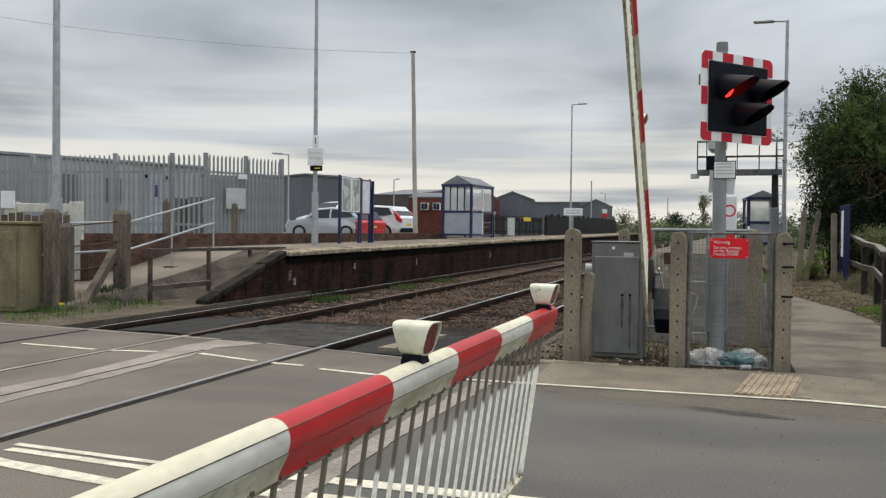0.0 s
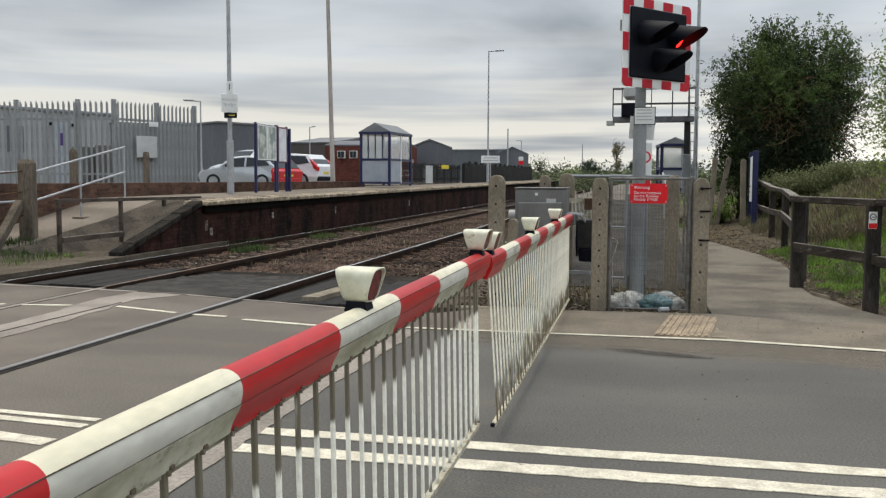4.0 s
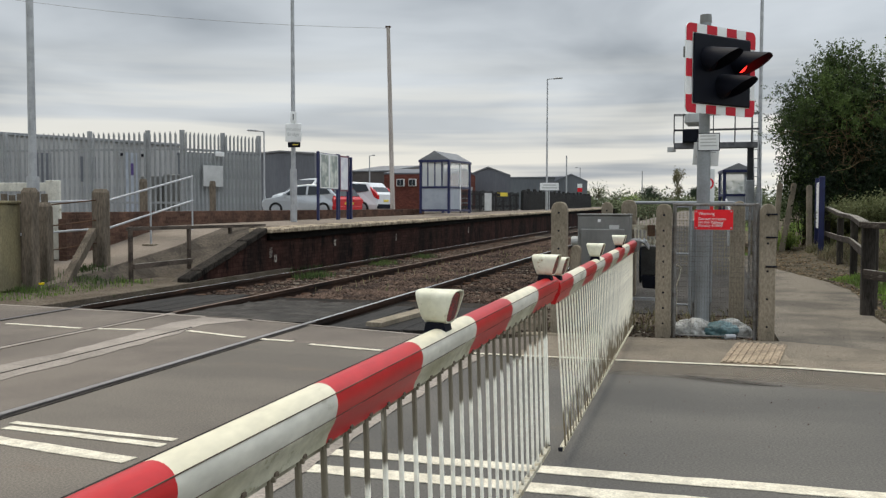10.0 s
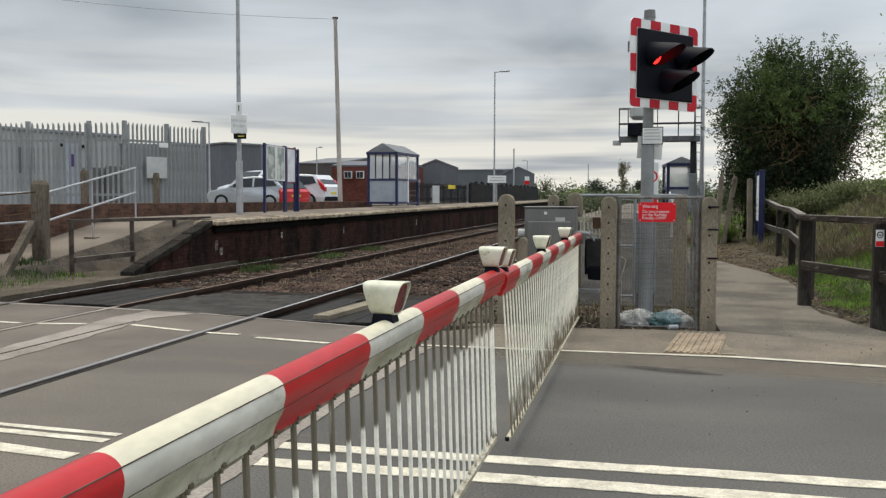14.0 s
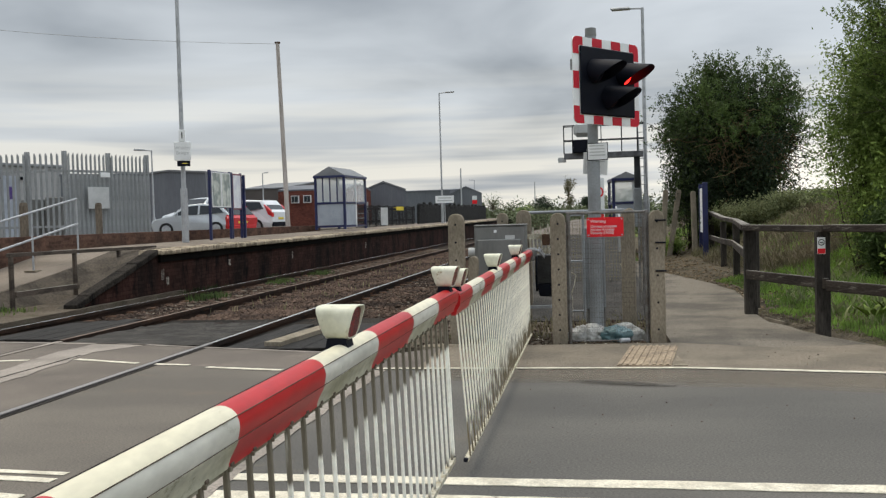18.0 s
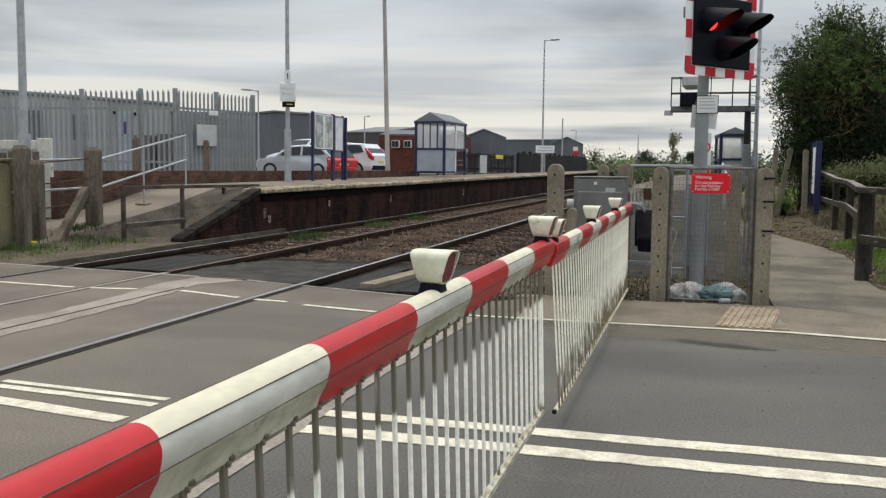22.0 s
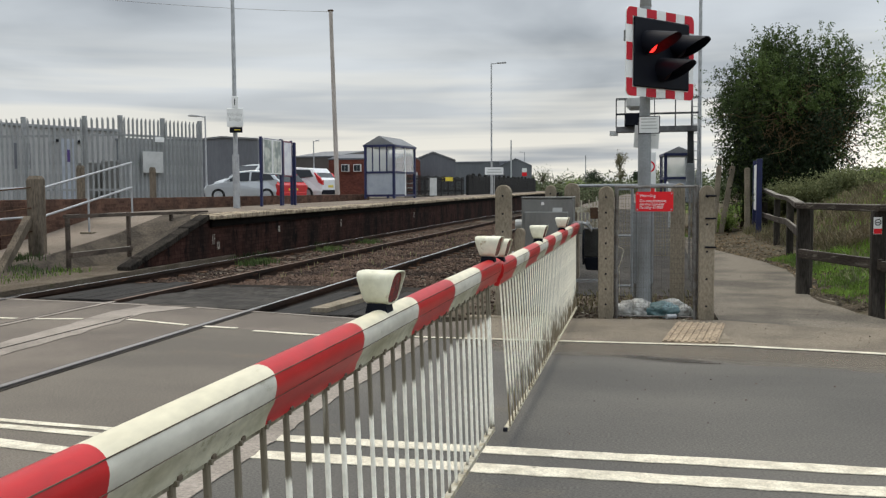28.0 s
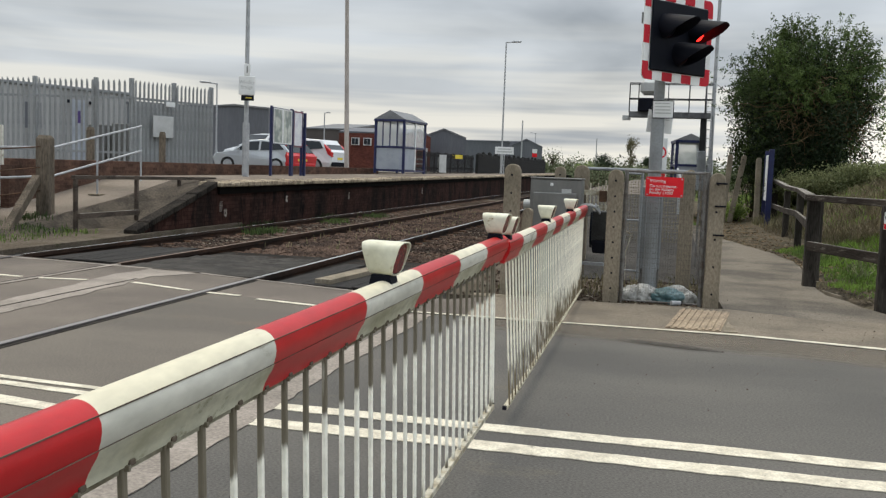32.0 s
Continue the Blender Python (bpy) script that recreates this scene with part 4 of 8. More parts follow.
lamp_column(-9.66, 58.3, pz(58), 9.45, 0.25, 0.95)
lamp_column(-11.15, 13.2, 0.4, 8.4, 0.27, label="pale grey lamp column by the platform ramp", d=0.07)
# telegraph pole, leaning a little, with its wire
ob = thing("telegraph_pole", "tall pale leaning pole with an overhead wire", "pole", (-13.93, 40.3, 0.82))
bm = B()
rod(bm, (0, 0, -0.1), (-0.22, 0, 8.76), 0.115, 0.085, seg=12)
part("shaft", bm, M_POLE, ob)
bm = B()
box(bm, -0.33, -0.08, 8.75, -0.11, 0.08, 8.82)
part("cap", bm, M_RUST, ob)
bm = B()
prev = None
for k in range(21):
    u = k / 20
    p = Vector((-14.15 - 40 * u, 40.3 - 12 * u, 9.55 + 6.5 * u - 6 * u * (1 - u)))
    if prev is not None:
        rod(bm, prev, p, 0.008, seg=4)
    prev = p
thing("overhead_wire", "thin grey overhead wire", "wire", bm=bm, material=M_GREY)

# station sign on the lamp column
ob = thing("station_sign", "white station name sign with a platform number plate above", "sign", (-10.4, 22.05, 0), 10)
bm = B()
box(bm, -0.19, -0.10, 2.98, 0.24, -0.075, 3.457, 0.012)
part("name_board", bm, M_WHITESIGN, ob)
bm = B()
box(bm, -0.055, -0.10, 3.465, 0.11, -0.075, 3.77, 0.008)
part("number_board", bm, M_WHITESIGN, ob)
bm = B()
box(bm, -0.12, -0.10, 2.83, 0.21, -0.075, 2.97)
part("lower_board", bm, M_BLACK, ob)
bm = B()
box(bm, 0.0, -0.104, 2.89, 0.16, -0.101, 2.912)
part("writing_bar", bm, M_YELLOW, ob)
words("lettering", "Whitley\nBridge", 0.125, M_SIGNGREY, ob, pose(0.025, -0.1015, 3.26, 90), "CENTER")
words("numeral", "1", 0.24, M_BLACK, ob, pose(0.027, -0.1015, 3.54, 90), "CENTER")
bm = B()
box(bm, -0.09, -0.075, 3.1, 0.02, 0.13, 3.16)
part("bracket", bm, M_GALV, ob)


def board(x, y, rz, w, h, z0, z1, frame, sheetm, label, name="notice_board"):
    ob = thing(name, label, "notice board", (x, y, pz(y)), rz, group="notice boards")
    for sx in (-w / 2 - 0.03, w / 2 + 0.03):
        bm = B()
        box(bm, sx - 0.035, -0.035, 0, sx + 0.035, 0.035, z1 + 0.03, 0.006)
        part("leg", bm, M_BLUE, ob)
    bm = B()
    box(bm, -w / 2, -0.03, z0, w / 2, 0.03, z1, 0.006)
    part("case", bm, frame, ob)
    bm = B()
    box(bm, -w / 2 + 0.05, -0.04, z0 + 0.05, w / 2 - 0.05, -0.032, z1 - 0.05)
    part("poster", bm, sheetm, ob)
    return ob


twin = board(-10.5, 24.58, 90, 1.36, 1.03, 0.9, 1.93, M_BLUE, M_POSTER, "navy framed twin poster case on two posts")
bm = B()
box(bm, -0.012, -0.05, 0.93, 0.012, -0.041, 1.9)
part("mullion", bm, M_WHITESIGN, twin)
for x0, x1 in ((-0.66, -0.02), (0.02, 0.66)):
    for a, b in (((x0, 0.92), (x1, 0.95)), ((x0, 1.88), (x1, 1.91)), ((x0, 0.95), (x0 + 0.035, 1.88)), ((x1 - 0.035, 0.95), (x1, 1.88))):
        bm = B()
        box(bm, a[0], -0.048, a[1], b[0], -0.0405, b[1])
        part("white_edge", bm, M_WHITESIGN, twin)
board(-10.5, 25.76, 90, 0.66, 1.2, 0.85, 1.92, M_MAROON, M_TIMETABLE, "maroon framed information board with a white sheet")
for y in (26.2,):
    bm = B()
    box(bm, -10.47, y - 0.04, pz(y), -10.39, y + 0.04, pz(y) + 1.9, 0.01)
    thing("sign_post", "navy steel square post of a notice board", "post", bm=bm, material=M_BLUE, group="notice posts")


def shelter(x, y, z, rz, w, dp, h, label, pane=None, n=4, rise=0.36):
    """A glazed waiting shelter with a hipped roof; its front looks along -y before the turn."""
    ob = thing("waiting_shelter", label, "shelter", (x, y, z), rz, group="platform shelters")
    hw, hd = w / 2, dp / 2
    for sx in (-hw, hw):
        for sy in (-hd, hd):
            bm = B()
            box(bm, sx - 0.05, sy - 0.05, 0, sx + 0.05, sy + 0.05, h, 0.008)
            part("corner_post", bm, M_BLUE, ob)
    for zz in (0.12, h * 0.49, h - 0.05):
        for sy in (-hd, hd):
            bm = B()
            box(bm, -hw + 0.05, sy - 0.035, zz - 0.04, hw - 0.05, sy + 0.035, zz + 0.04)
            part("cross_rail", bm, M_BLUE, ob)
        for sx in (-hw, hw):
            bm = B()
            box(bm, sx - 0.035, -hd + 0.05, zz - 0.04, sx + 0.035, hd - 0.05, zz + 0.04)
            part("cross_rail", bm, M_BLUE, ob)
    for i in range(1, n):
        bm = B()
        xx = -hw + w * i / n
        box(bm, xx - 0.018, -hd - 0.02, h * 0.51, xx + 0.018, -hd + 0.02, h - 0.09)
        part("mullion", bm, M_BLUE, ob)
    for i in range(n):
        bm = B()
        box(bm, -hw + w * i / n + 0.03, -hd - 0.006, h * 0.51, -hw + w * (i + 1) / n - 0.03, -hd + 0.006, h - 0.09)
        part("pane", bm, pane or M_GLASS, ob).visible_shadow = False
    for sx, m in ((hw, M_GLASS), (-hw, M_GLASS)):
        bm = B()
        box(bm, sx - 0.006, -hd + 0.05, h * 0.51, sx + 0.006, hd - 0.05, h - 0.09)
        part("pane", bm, m, ob).visible_shadow = False
    bm = B()
    box(bm, -hw + 0.05, -hd - 0.01, 0.17, hw - 0.05, -hd + 0.01, h * 0.47)
    part("lower_panel", bm, M_PANEL, ob)
    bm = B()
    box(bm, hw - 0.01, -hd + 0.05, 0.17, hw + 0.01, hd * 0.1, h * 0.47)
    part("lower_panel", bm, M_PANEL, ob)
    bm = B()
    box(bm, hw - 0.02, 0.0, 0.1, hw + 0.035, 0.09, h - 0.05)
    part("door_post", bm, M_WHITESIGN, ob)
    bm = B()
    v = [bm.verts.new(p) for p in ((-hw - 0.06, -hd - 0.08, h), (hw + 0.06, -hd - 0.08, h), (hw + 0.06, hd + 0.08, h), (-hw - 0.06, hd + 0.08, h), (-0.0, -hd - 0.06, h + rise), (0.0, hd + 0.06, h + rise))]
    for f in ((0, 1, 4), (1, 2, 5, 4), (2, 3, 5), (3, 0, 4, 5), (3, 2, 1, 0)):
        bm.faces.new([v[i] for i in f])
    part("roof", bm, M_SHELTERROOF, ob)
    bm = B()
    box(bm, -hw - 0.07, -hd - 0.09, h - 0.09, hw + 0.07, hd + 0.09, h - 0.001)
    part("fascia", bm, M_BLUE, ob)
    return ob


shelter(-10.32, 36.6, pz(36) + 0.06, -5, 1.22, 2.5, 2.17, "small blue framed glazed waiting shelter with a grey gabled roof")

# black slatted fence along the platform, with signs
ob = thing("picket_fence", "black timber picket fence behind the platform", "fence", (0, 0, 0))
for k in range(65):
    y = 43.0 + k * 0.22
    bm = B()
    box(bm, -11.285, y - 0.042, pz(y), -11.265, y + 0.042, pz(y) + 1.12 + 0.03 * math.sin(k * 7), 0.004)
    part("slat", bm, M_BLACKFENCE, ob)
for zz in (0.3, 0.95):
    bm = B()
    bar(bm, (-11.312, 42.9, pz(41) + zz), (-11.312, 57.4, pz(55) + zz), 0.05, 0.09)
    part("fence_rail", bm, M_BLACKFENCE, ob)
for k in range(8):
    bm = B()
    box(bm, -11.42, 43.0 + 2 * k, pz(45) - 0.1, -11.355, 43.1 + 2 * k, pz(45) + 1.1)
    part("fence_post", bm, M_BLACKFENCE, ob)


def plate(name, x, y, z, rz, w, h, material, label, cat="sign", th=0.012, pole=None, polem=None):
    ob = thing(name, label, cat, (x, y, z), rz)
    bm = B()
    box(bm, -w / 2, -th, -h / 2, w / 2, 0, h / 2, min(0.004, th / 3))
    part("panel", bm, material, ob)
    if pole:
        bm = B()
        rod(bm, (0, 0.03, -pole), (0, 0.03, h / 2), 0.03, seg=8)
        part("post", bm, polem or M_GALV, ob)
    return ob


plate("fence_notice", -11.2, 47.9, pz(45) + 0.55, 60, 0.75, 0.95, M_SIGNGREY, "crumpled pale notice hung on the black fence")
plate("yellow_notice", -11.2, 51.8, pz(50) + 0.98, 60, 0.95, 0.22, M_YELLOW, "yellow warning notice on the black fence")
plate("far_name_sign", -9.28, 57.0, pz(57) + 1.51, 15, 1.18, 0.46, M_WHITESIGN, "white station name board far along the platform", pole=1.51)
far_sign = bpy.data.objects["far_name_sign"]
for z, w in ((0.09, 0.8), (-0.08, 0.95)):
    bm = B()
    box(bm, -w / 2, -0.016, z - 0.04, w / 2, -0.0125, z + 0.04)
    part("writing_bar", bm, M_SIGNGREY, far_sign)
bm = B()
for k in range(112):
    y = 57.6 + k * 0.33
    box(bm, -11.2, y - 0.16, pz(y) - 0.1, -11.0, y + 0.16, pz(y) + 1.25 + 0.2 * math.sin(k * 1.3) * math.sin(k * 0.37), 0.05)
thing("platform_hedge", "dark mesh covered hedge along the platform", "hedge", bm=bm, material=M_BLACKFENCE, kind="stuff")

# ---- left side: ramp rails, posts, gate, cabinet ----
ob = thing("low_rail", "low weathered timber rail beside the ramp", "railing")
for y, zb, zt in ((13.45, 0.0, 0.9), (15.29, 0.1, 0.93), (16.86, 0.5, 0.86)):
    bm = B()
    box(bm, -9.432, y - 0.036, zb - 0.2, -9.368, y + 0.036, zt, 0.01)
    part("post", bm, M_LOWRAIL, ob)
bm = B()
bar(bm, (-9.4, 13.38, 0.9), (-9.4, 18.4, 0.86), 0.07, 0.06)
part("top_rail", bm, M_LOWRAIL, ob)
bm = B()
bar(bm, (-9.35, 13.45, 0.25), (-9.35, 15.29, 0.25), 0.06, 0.085)
part("lower_rail", bm, M_LOWRAIL, ob)
# upper faces painted paler for bleaching and for the light on top
for a, b, w, h in (((-9.4, 13.40, 0.9), (-9.4, 18.38, 0.86), 0.07, 0.06), ((-9.35, 13.5, 0.25), (-9.35, 15.25, 0.25), 0.06, 0.085)):
    bm = B()
    bar(bm, (a[0], a[1], a[2] + h / 2 + 0.002), (b[0], b[1], b[2] + h / 2 + 0.002), 0.05, 0.003)
    part("bleached_top", bm, M_BLEACHED, ob, "bleached upper face, lightened for top light")

ob = thing("ramp_handrail", "galvanised steel tube handrail up the ramp", "handrail")
for z0, z1, zs in ((1.39, 1.93, 1.35), (0.88, 1.41, 0.84)):
    bm = B()
    rod(bm, (-10.6, 14.5, z0), (-10.6, 17.42, z1), 0.021, seg=8)
    part("rail", bm, M_GALV, ob)
    bm = B()
    rod(bm, (-10.6, 11.8, zs - 0.02), (-10.6, 14.5, z0), 0.021, seg=8)
    part("rail", bm, M_GALV, ob)
for y, zb, zt in ((12.6, 0.0, 1.35), (14.4, 0.2, 1.37), (15.85, 0.5, 1.64), (17.4, 0.7, 1.93)):
    bm = B()
    rod(bm, (-10.6, y, zb), (-10.6, y, zt), 0.019, seg=8)
    part("stanchion", bm, M_GALV, ob)
    bm = B()
    box(bm, -10.72, y - 0.12, zb, -10.48, y + 0.12, zb + 0.03)
    part("foot_plate", bm, M_CONCRETE, ob)


def timber_post(x, y, w, h, rz=0, label="stout old square timber post, weathered", z=-0.1):
    bm = B()
    box(bm, -w / 2, -w / 2, z, w / 2, w / 2, h - 0.05, 0.015)
    r = bmesh.ops.create_cone(bm, cap_ends=True, segments=4, radius1=w * 0.68, radius2=w * 0.45, depth=0.06)
    bmesh.ops.transform(bm, matrix=pose(0, 0, h - 0.02, 0, 0, 45), verts=r["verts"])
    return thing("timber_post", label, "post", (x, y, 0), rz, group="timber posts", bm=bm, material=M_POSTWOOD)


timber_post(-10.2, 13.75, 0.23, 1.58, 10)
timber_post(-9.95, 11.7, 0.19, 1.56, 5)
timber_post(-10.35, 12.5, 0.2, 1.34, 12)
timber_post(-10.75, 12.3, 0.18, 1.30, 8)
timber_post(-13.5, 19.9, 0.15, 1.96, 0, z=0.9)
timber_post(-12.25, 21.1, 0.13, 1.93, 0, z=0.9)
bm = B()
bar(bm, (-10.25, 13.6, 0.85), (-9.95, 12.45, 0.0), 0.12, 0.14)
thing("timber_brace", "slanting timber brace against a post", "brace", bm=bm, material=M_POSTWOOD)
bm = B()
for zz in (0.55, 0.95, 1.3):
    rod(bm, (-10.35, 12.5, zz), (-10.2, 13.75, zz + 0.1), 0.012, seg=5)
thing("wire_strands", "rusty wire strands between the timber posts", "wire fence", bm=bm, material=M_RUST)

ob = thing("white_gate", "white painted timber crossing gate, standing open", "gate", (-11.55, 14.2, 0), 8)
for x0, z0, x1, z1 in ((-0.14, 0.3, 0.14, 1.76), (-1.2, 1.56, -0.145, 1.72)):
    bm = B()
    box(bm, x0, -0.03, z0, x1, 0.03, z1, 0.008)
    part("board", bm, M_WHITE, ob)
bm = B()
box(bm, -1.5, -0.09, 1.62, -1.22, -0.051, 1.95, 0.006)
part("small_plate", bm, M_WHITESIGN, ob)
for zz in (0.5, 0.95):
    bm = B()
    box(bm, -1.2, -0.03, zz - 0.05, -0.155, 0.03, zz + 0.05, 0.006)
    part("rail", bm, M_WHITE, ob)
bm = B()
box(bm, -1.45, -0.05, -0.1, -1.2, 0.09, 1.75, 0.01)
part("hanging_post", bm, M_WHITE, ob)
bm = B()
box(bm, 0.145, -0.1, -0.1, 0.3, 0.1, 1.05)
part("brick_pier", bm, M_BRICK, ob)

ob = thing("equipment_cabinet", "drab olive brown steel lineside cabinet", "cabinet", (-10.35, 11.35, 0), 12)
bm = B()
box(bm, -0.42, -0.28, 0.0, 0.3, 0.28, 1.32, 0.02)
part("body", bm, M_DRAB, ob)
bm = B()
box(bm, -0.4, -0.305, 0.08, 0.22, -0.281, 1.22, 0.008)
part("door", bm, M_DRAB, ob)
bm = B()
box(bm, -0.45, -0.31, 1.321, 0.33, 0.31, 1.37, 0.012)
part("lid", bm, M_DRAB, ob)
ob = thing("equipment_box", "low drab box with a dark opening beside the cabinet", "box", (-11.2, 11.2, 0), 12)
bm = B()
box(bm, -0.55, -0.2, 0.0, 0.3, 0.2, 1.0, 0.02)
part("body", bm, M_DRAB, ob)
bm = B()
box(bm, -0.5, -0.215, 0.55, 0.1, -0.201, 0.8)
part("opening", bm, M_BLACK, ob)
ob = thing("board_fence", "brown close boarded timber fence", "fence")
for k in range(16):
    bm = B()
    box(bm, -12.9 + k * 0.16, 12.6, -0.1, -12.78 + k * 0.16, 12.63, 1.5 + 0.03 * math.sin(k * 5), 0.006)
    part("board", bm, M_POSTWOOD, ob)
for z in (0.35, 1.2):
    bm = B()
    box(bm, -12.92, 12.632, z - 0.04, -10.36, 12.67, z + 0.04, 0.004)
    part("rail", bm, M_POSTWOOD, ob)


# ---- palisade fence and the cabin behind it ----
def pale_mesh(h):
    bm = B()
    pts = [(-0.034, 0, 0), (0.034, 0, 0), (0.034, 0, h - 0.1), (0.012, 0, h), (0.0, 0, h - 0.06), (-0.012, 0, h), (-0.034, 0, h - 0.1)]
    mid = [bm.verts.new((x * 1.0, -0.014 if abs(x) < 0.02 else 0.008, z)) for x, y, z in pts]
    bot = bm.verts.new((0, -0.014, 0))
    bm.faces.new((mid[0], bot, mid[4], mid[5], mid[6]))
    bm.faces.new((bot, mid[1], mid[2], mid[3], mid[4]))
    g = bmesh.ops.extrude_face_region(bm, geom=bm.faces[:])
    for v in [e for e in g["geom"] if isinstance(e, bmesh.types.BMVert)]:
        v.co.y += 0.006
    bmesh.ops.recalc_face_normals(bm, faces=bm.faces)
    return mesh_of("pale", bm, M_PALISADE)


PALE = pale_mesh(2.35)


def palisade(p, q, z0, label, posts, pitch=0.152):
    p, q = Vector(p), Vector(q)
    d = q - p
    n = int(d.length / pitch)
    rz = math.degrees(math.atan2(d.y, d.x))
    ob = thing("palisade_fence", label, "palisade fence", (p.x, p.y, z0), rz, group="palisade fencing")
    for i in range(n):
        c = new("pale", PALE)
        c.parent = ob
        c.location = ((i + 0.5) * pitch, -0.02, 0.03 + 0.012 * math.sin(i * 3.1))
    for zz in (0.45, 1.9):
        bm = B()
        box(bm, 0, 0.0, zz - 0.03, d.length, 0.04, zz + 0.03)
        part("rail", bm, M_PALISADE, ob)
    for s in posts:
        bm = B()
        box(bm, s * d.length - 0.048, 0.02, -0.1, s * d.length + 0.048, 0.12, 2.42)
        part("post", bm, M_PALISADE, ob)
    return ob


palisade((-27, 20.6), (-13.6, 21.8), 0.93, "grey galvanised steel palisade security fence", (0.0, 0.2, 0.4, 0.6, 0.795, 0.925))
palisade((-13.55, 21.85), (-12.5, 24.35), 0.93, "grey steel palisade gate with a notice on it", (0.0, 0.5, 0.98), 0.135)
gate = bpy.data.objects["palisade_fence.001"]
bm = B()
box(bm, 0.06, -0.0055, 0.12, 2.62, -0.0005, 1.83)
part("gate_sheet", bm, M_GATESHEET, gate, "grey steel sheet behind the pales")
ob = plate("gate_notice", -13.1, 22.6, 2.12, 67, 0.66, 0.58, M_SIGNGREY, "pale worn notice fixed to the palisade gate")
plate("small_gate_plate", -13.0, 22.8, 2.74, 67, 0.3, 0.13, M_WHITESIGN, "small white plate on the palisade gate")
ob = thing("equipment_cabin", "long grey clad equipment cabin with a flat roof behind the fence", "cabin", (-20.3, 21.45, 0.96), 69)
bm = B()
box(bm, 0, 0, 0, 7.3, 3.2, 2.42, 0.02)
part("wall", bm, M_CABIN, ob)
bm = B()
box(bm, -0.06, -0.07, 2.421, 7.36, 3.26, 2.51, 0.01)
part("roof", bm, M_GREYLINK, ob)
for k in range(17):
    bm = B()
    box(bm, 0.2 + k * 0.42, -0.018, 0.05, 0.235 + k * 0.42, -0.0005, 2.41)
    part("cladding_rib", bm, M_CABIN, ob)
for x0, x1, z0, z1 in ((1.9, 2.5, 1.0, 1.95), (3.45, 3.62, 1.1, 1.9), (3.85, 4.02, 1.1, 1.9)):
    bm = B()
    box(bm, x0, -0.03, z0, x1, -0.019, z1, 0.004)
    part("louvre", bm, M_SHED, ob)
bm = B()
box(bm, 5.05, -0.05, 0.1, 5.55, -0.019, 2.1, 0.006)
door = part("door", bm, M_PANEL, ob, "pale door with a blue notice")
bm = B()
box(bm, 5.2, -0.06, 1.35, 5.42, -0.051, 1.75)
part("door_notice", bm, M_PURPLE, door)
for x in (4.85, 5.7):
    bm = B()
    box(bm, x, -0.12, 1.98, x + 0.12, -0.019, 2.08, 0.02)
    part("wall_lamp", bm, M_BLACK, ob)
for x, y, h in ((-15.3, 23.0, 1.2), (-14.7, 23.2, 1.25), (-14.2, 23.6, 0.6)):
    bm = B()
    box(bm, x - 0.25, y - 0.2, 0.95, x + 0.25, y + 0.2, 0.95 + h, 0.02)
    thing("utility_box", "grey equipment box behind the palisade", "box", bm=bm, material=M_GREY, group="utility boxes")
ob = thing("storage_container", "blue-grey corrugated steel storage container behind the palisade", "container", (-15.2, 29.5, 0.96), 27)
bm = B()
n = 34
pts = []
for k in range(n + 1):
    x = -2.9 + 2.9 * k / n
    pts.append((x, -0.03 * (k % 4 in (1, 2)), 0))
extrude(bm, pts + [(0, 2.4, 0), (-2.9, 2.4, 0)], (0, 0, 2.12))
part("body", bm, M_CONTAINER, ob)
bm = B()
box(bm, -2.94, -0.06, 2.121, 0.03, 2.44, 2.2, 0.01)
part("roof", bm, M_SHED, ob)

# ---- buildings behind the car park ----


def hall(name, corners, z0, eaves, ridge, wall, roof, label, ridge_dir=0):
    """A clad hall on four corners (counter-clockwise); the ridge runs from side 0-1 to side 2-3, or across."""
    ob = thing(name, label, "industrial building", group="industrial halls")
    c = [Vector((x, y, 0)) for x, y in corners]
    if ridge_dir:
        c = c[1:] + c[:1]
    bm = B()
    lo = [bm.verts.new((p.x, p.y, z0)) for p in c]
    hi = [bm.verts.new((p.x, p.y, eaves)) for p in c]
    r0 = bm.verts.new((*((c[0] + c[1]) / 2).xy, ridge))
    r1 = bm.verts.new((*((c[2] + c[3]) / 2).xy, ridge))
    bm.faces.new((lo[0], lo[1], hi[1], r0, hi[0]))
    bm.faces.new((lo[1], lo[2], hi[2], hi[1]))
    bm.faces.new((lo[2], lo[3], hi[3], r1, hi[2]))
    bm.faces.new((lo[3], lo[0], hi[0], hi[3]))
    part("wall", bm, wall, ob)
    out = [(c[i] - (c[0] + c[2]) / 2) * 1.012 + (c[0] + c[2]) / 2 for i in range(4)]
    for a, b in (((1, 2)), ((3, 0))):
        bm = B()
        k0, k1 = ((c[0] + c[1]) / 2, (c[2] + c[3]) / 2)
        k0, k1 = ((k0 - (k0 + k1) / 2) * 1.012 + (k0 + k1) / 2, (k1 - (k0 + k1) / 2) * 1.012 + (k0 + k1) / 2)
        if a == 3:
            k0, k1 = k1, k0
        pts = [(*out[a].xy, eaves - 0.02), (*out[b].xy, eaves - 0.02), (*k1.xy, ridge + 0.03), (*k0.xy, ridge + 0.03)]
        extrude(bm, [Vector(p) for p in pts], (0, 0, 0.14))
        part("roof_slope", bm, roof, ob)
    # cladding joints
    return ob


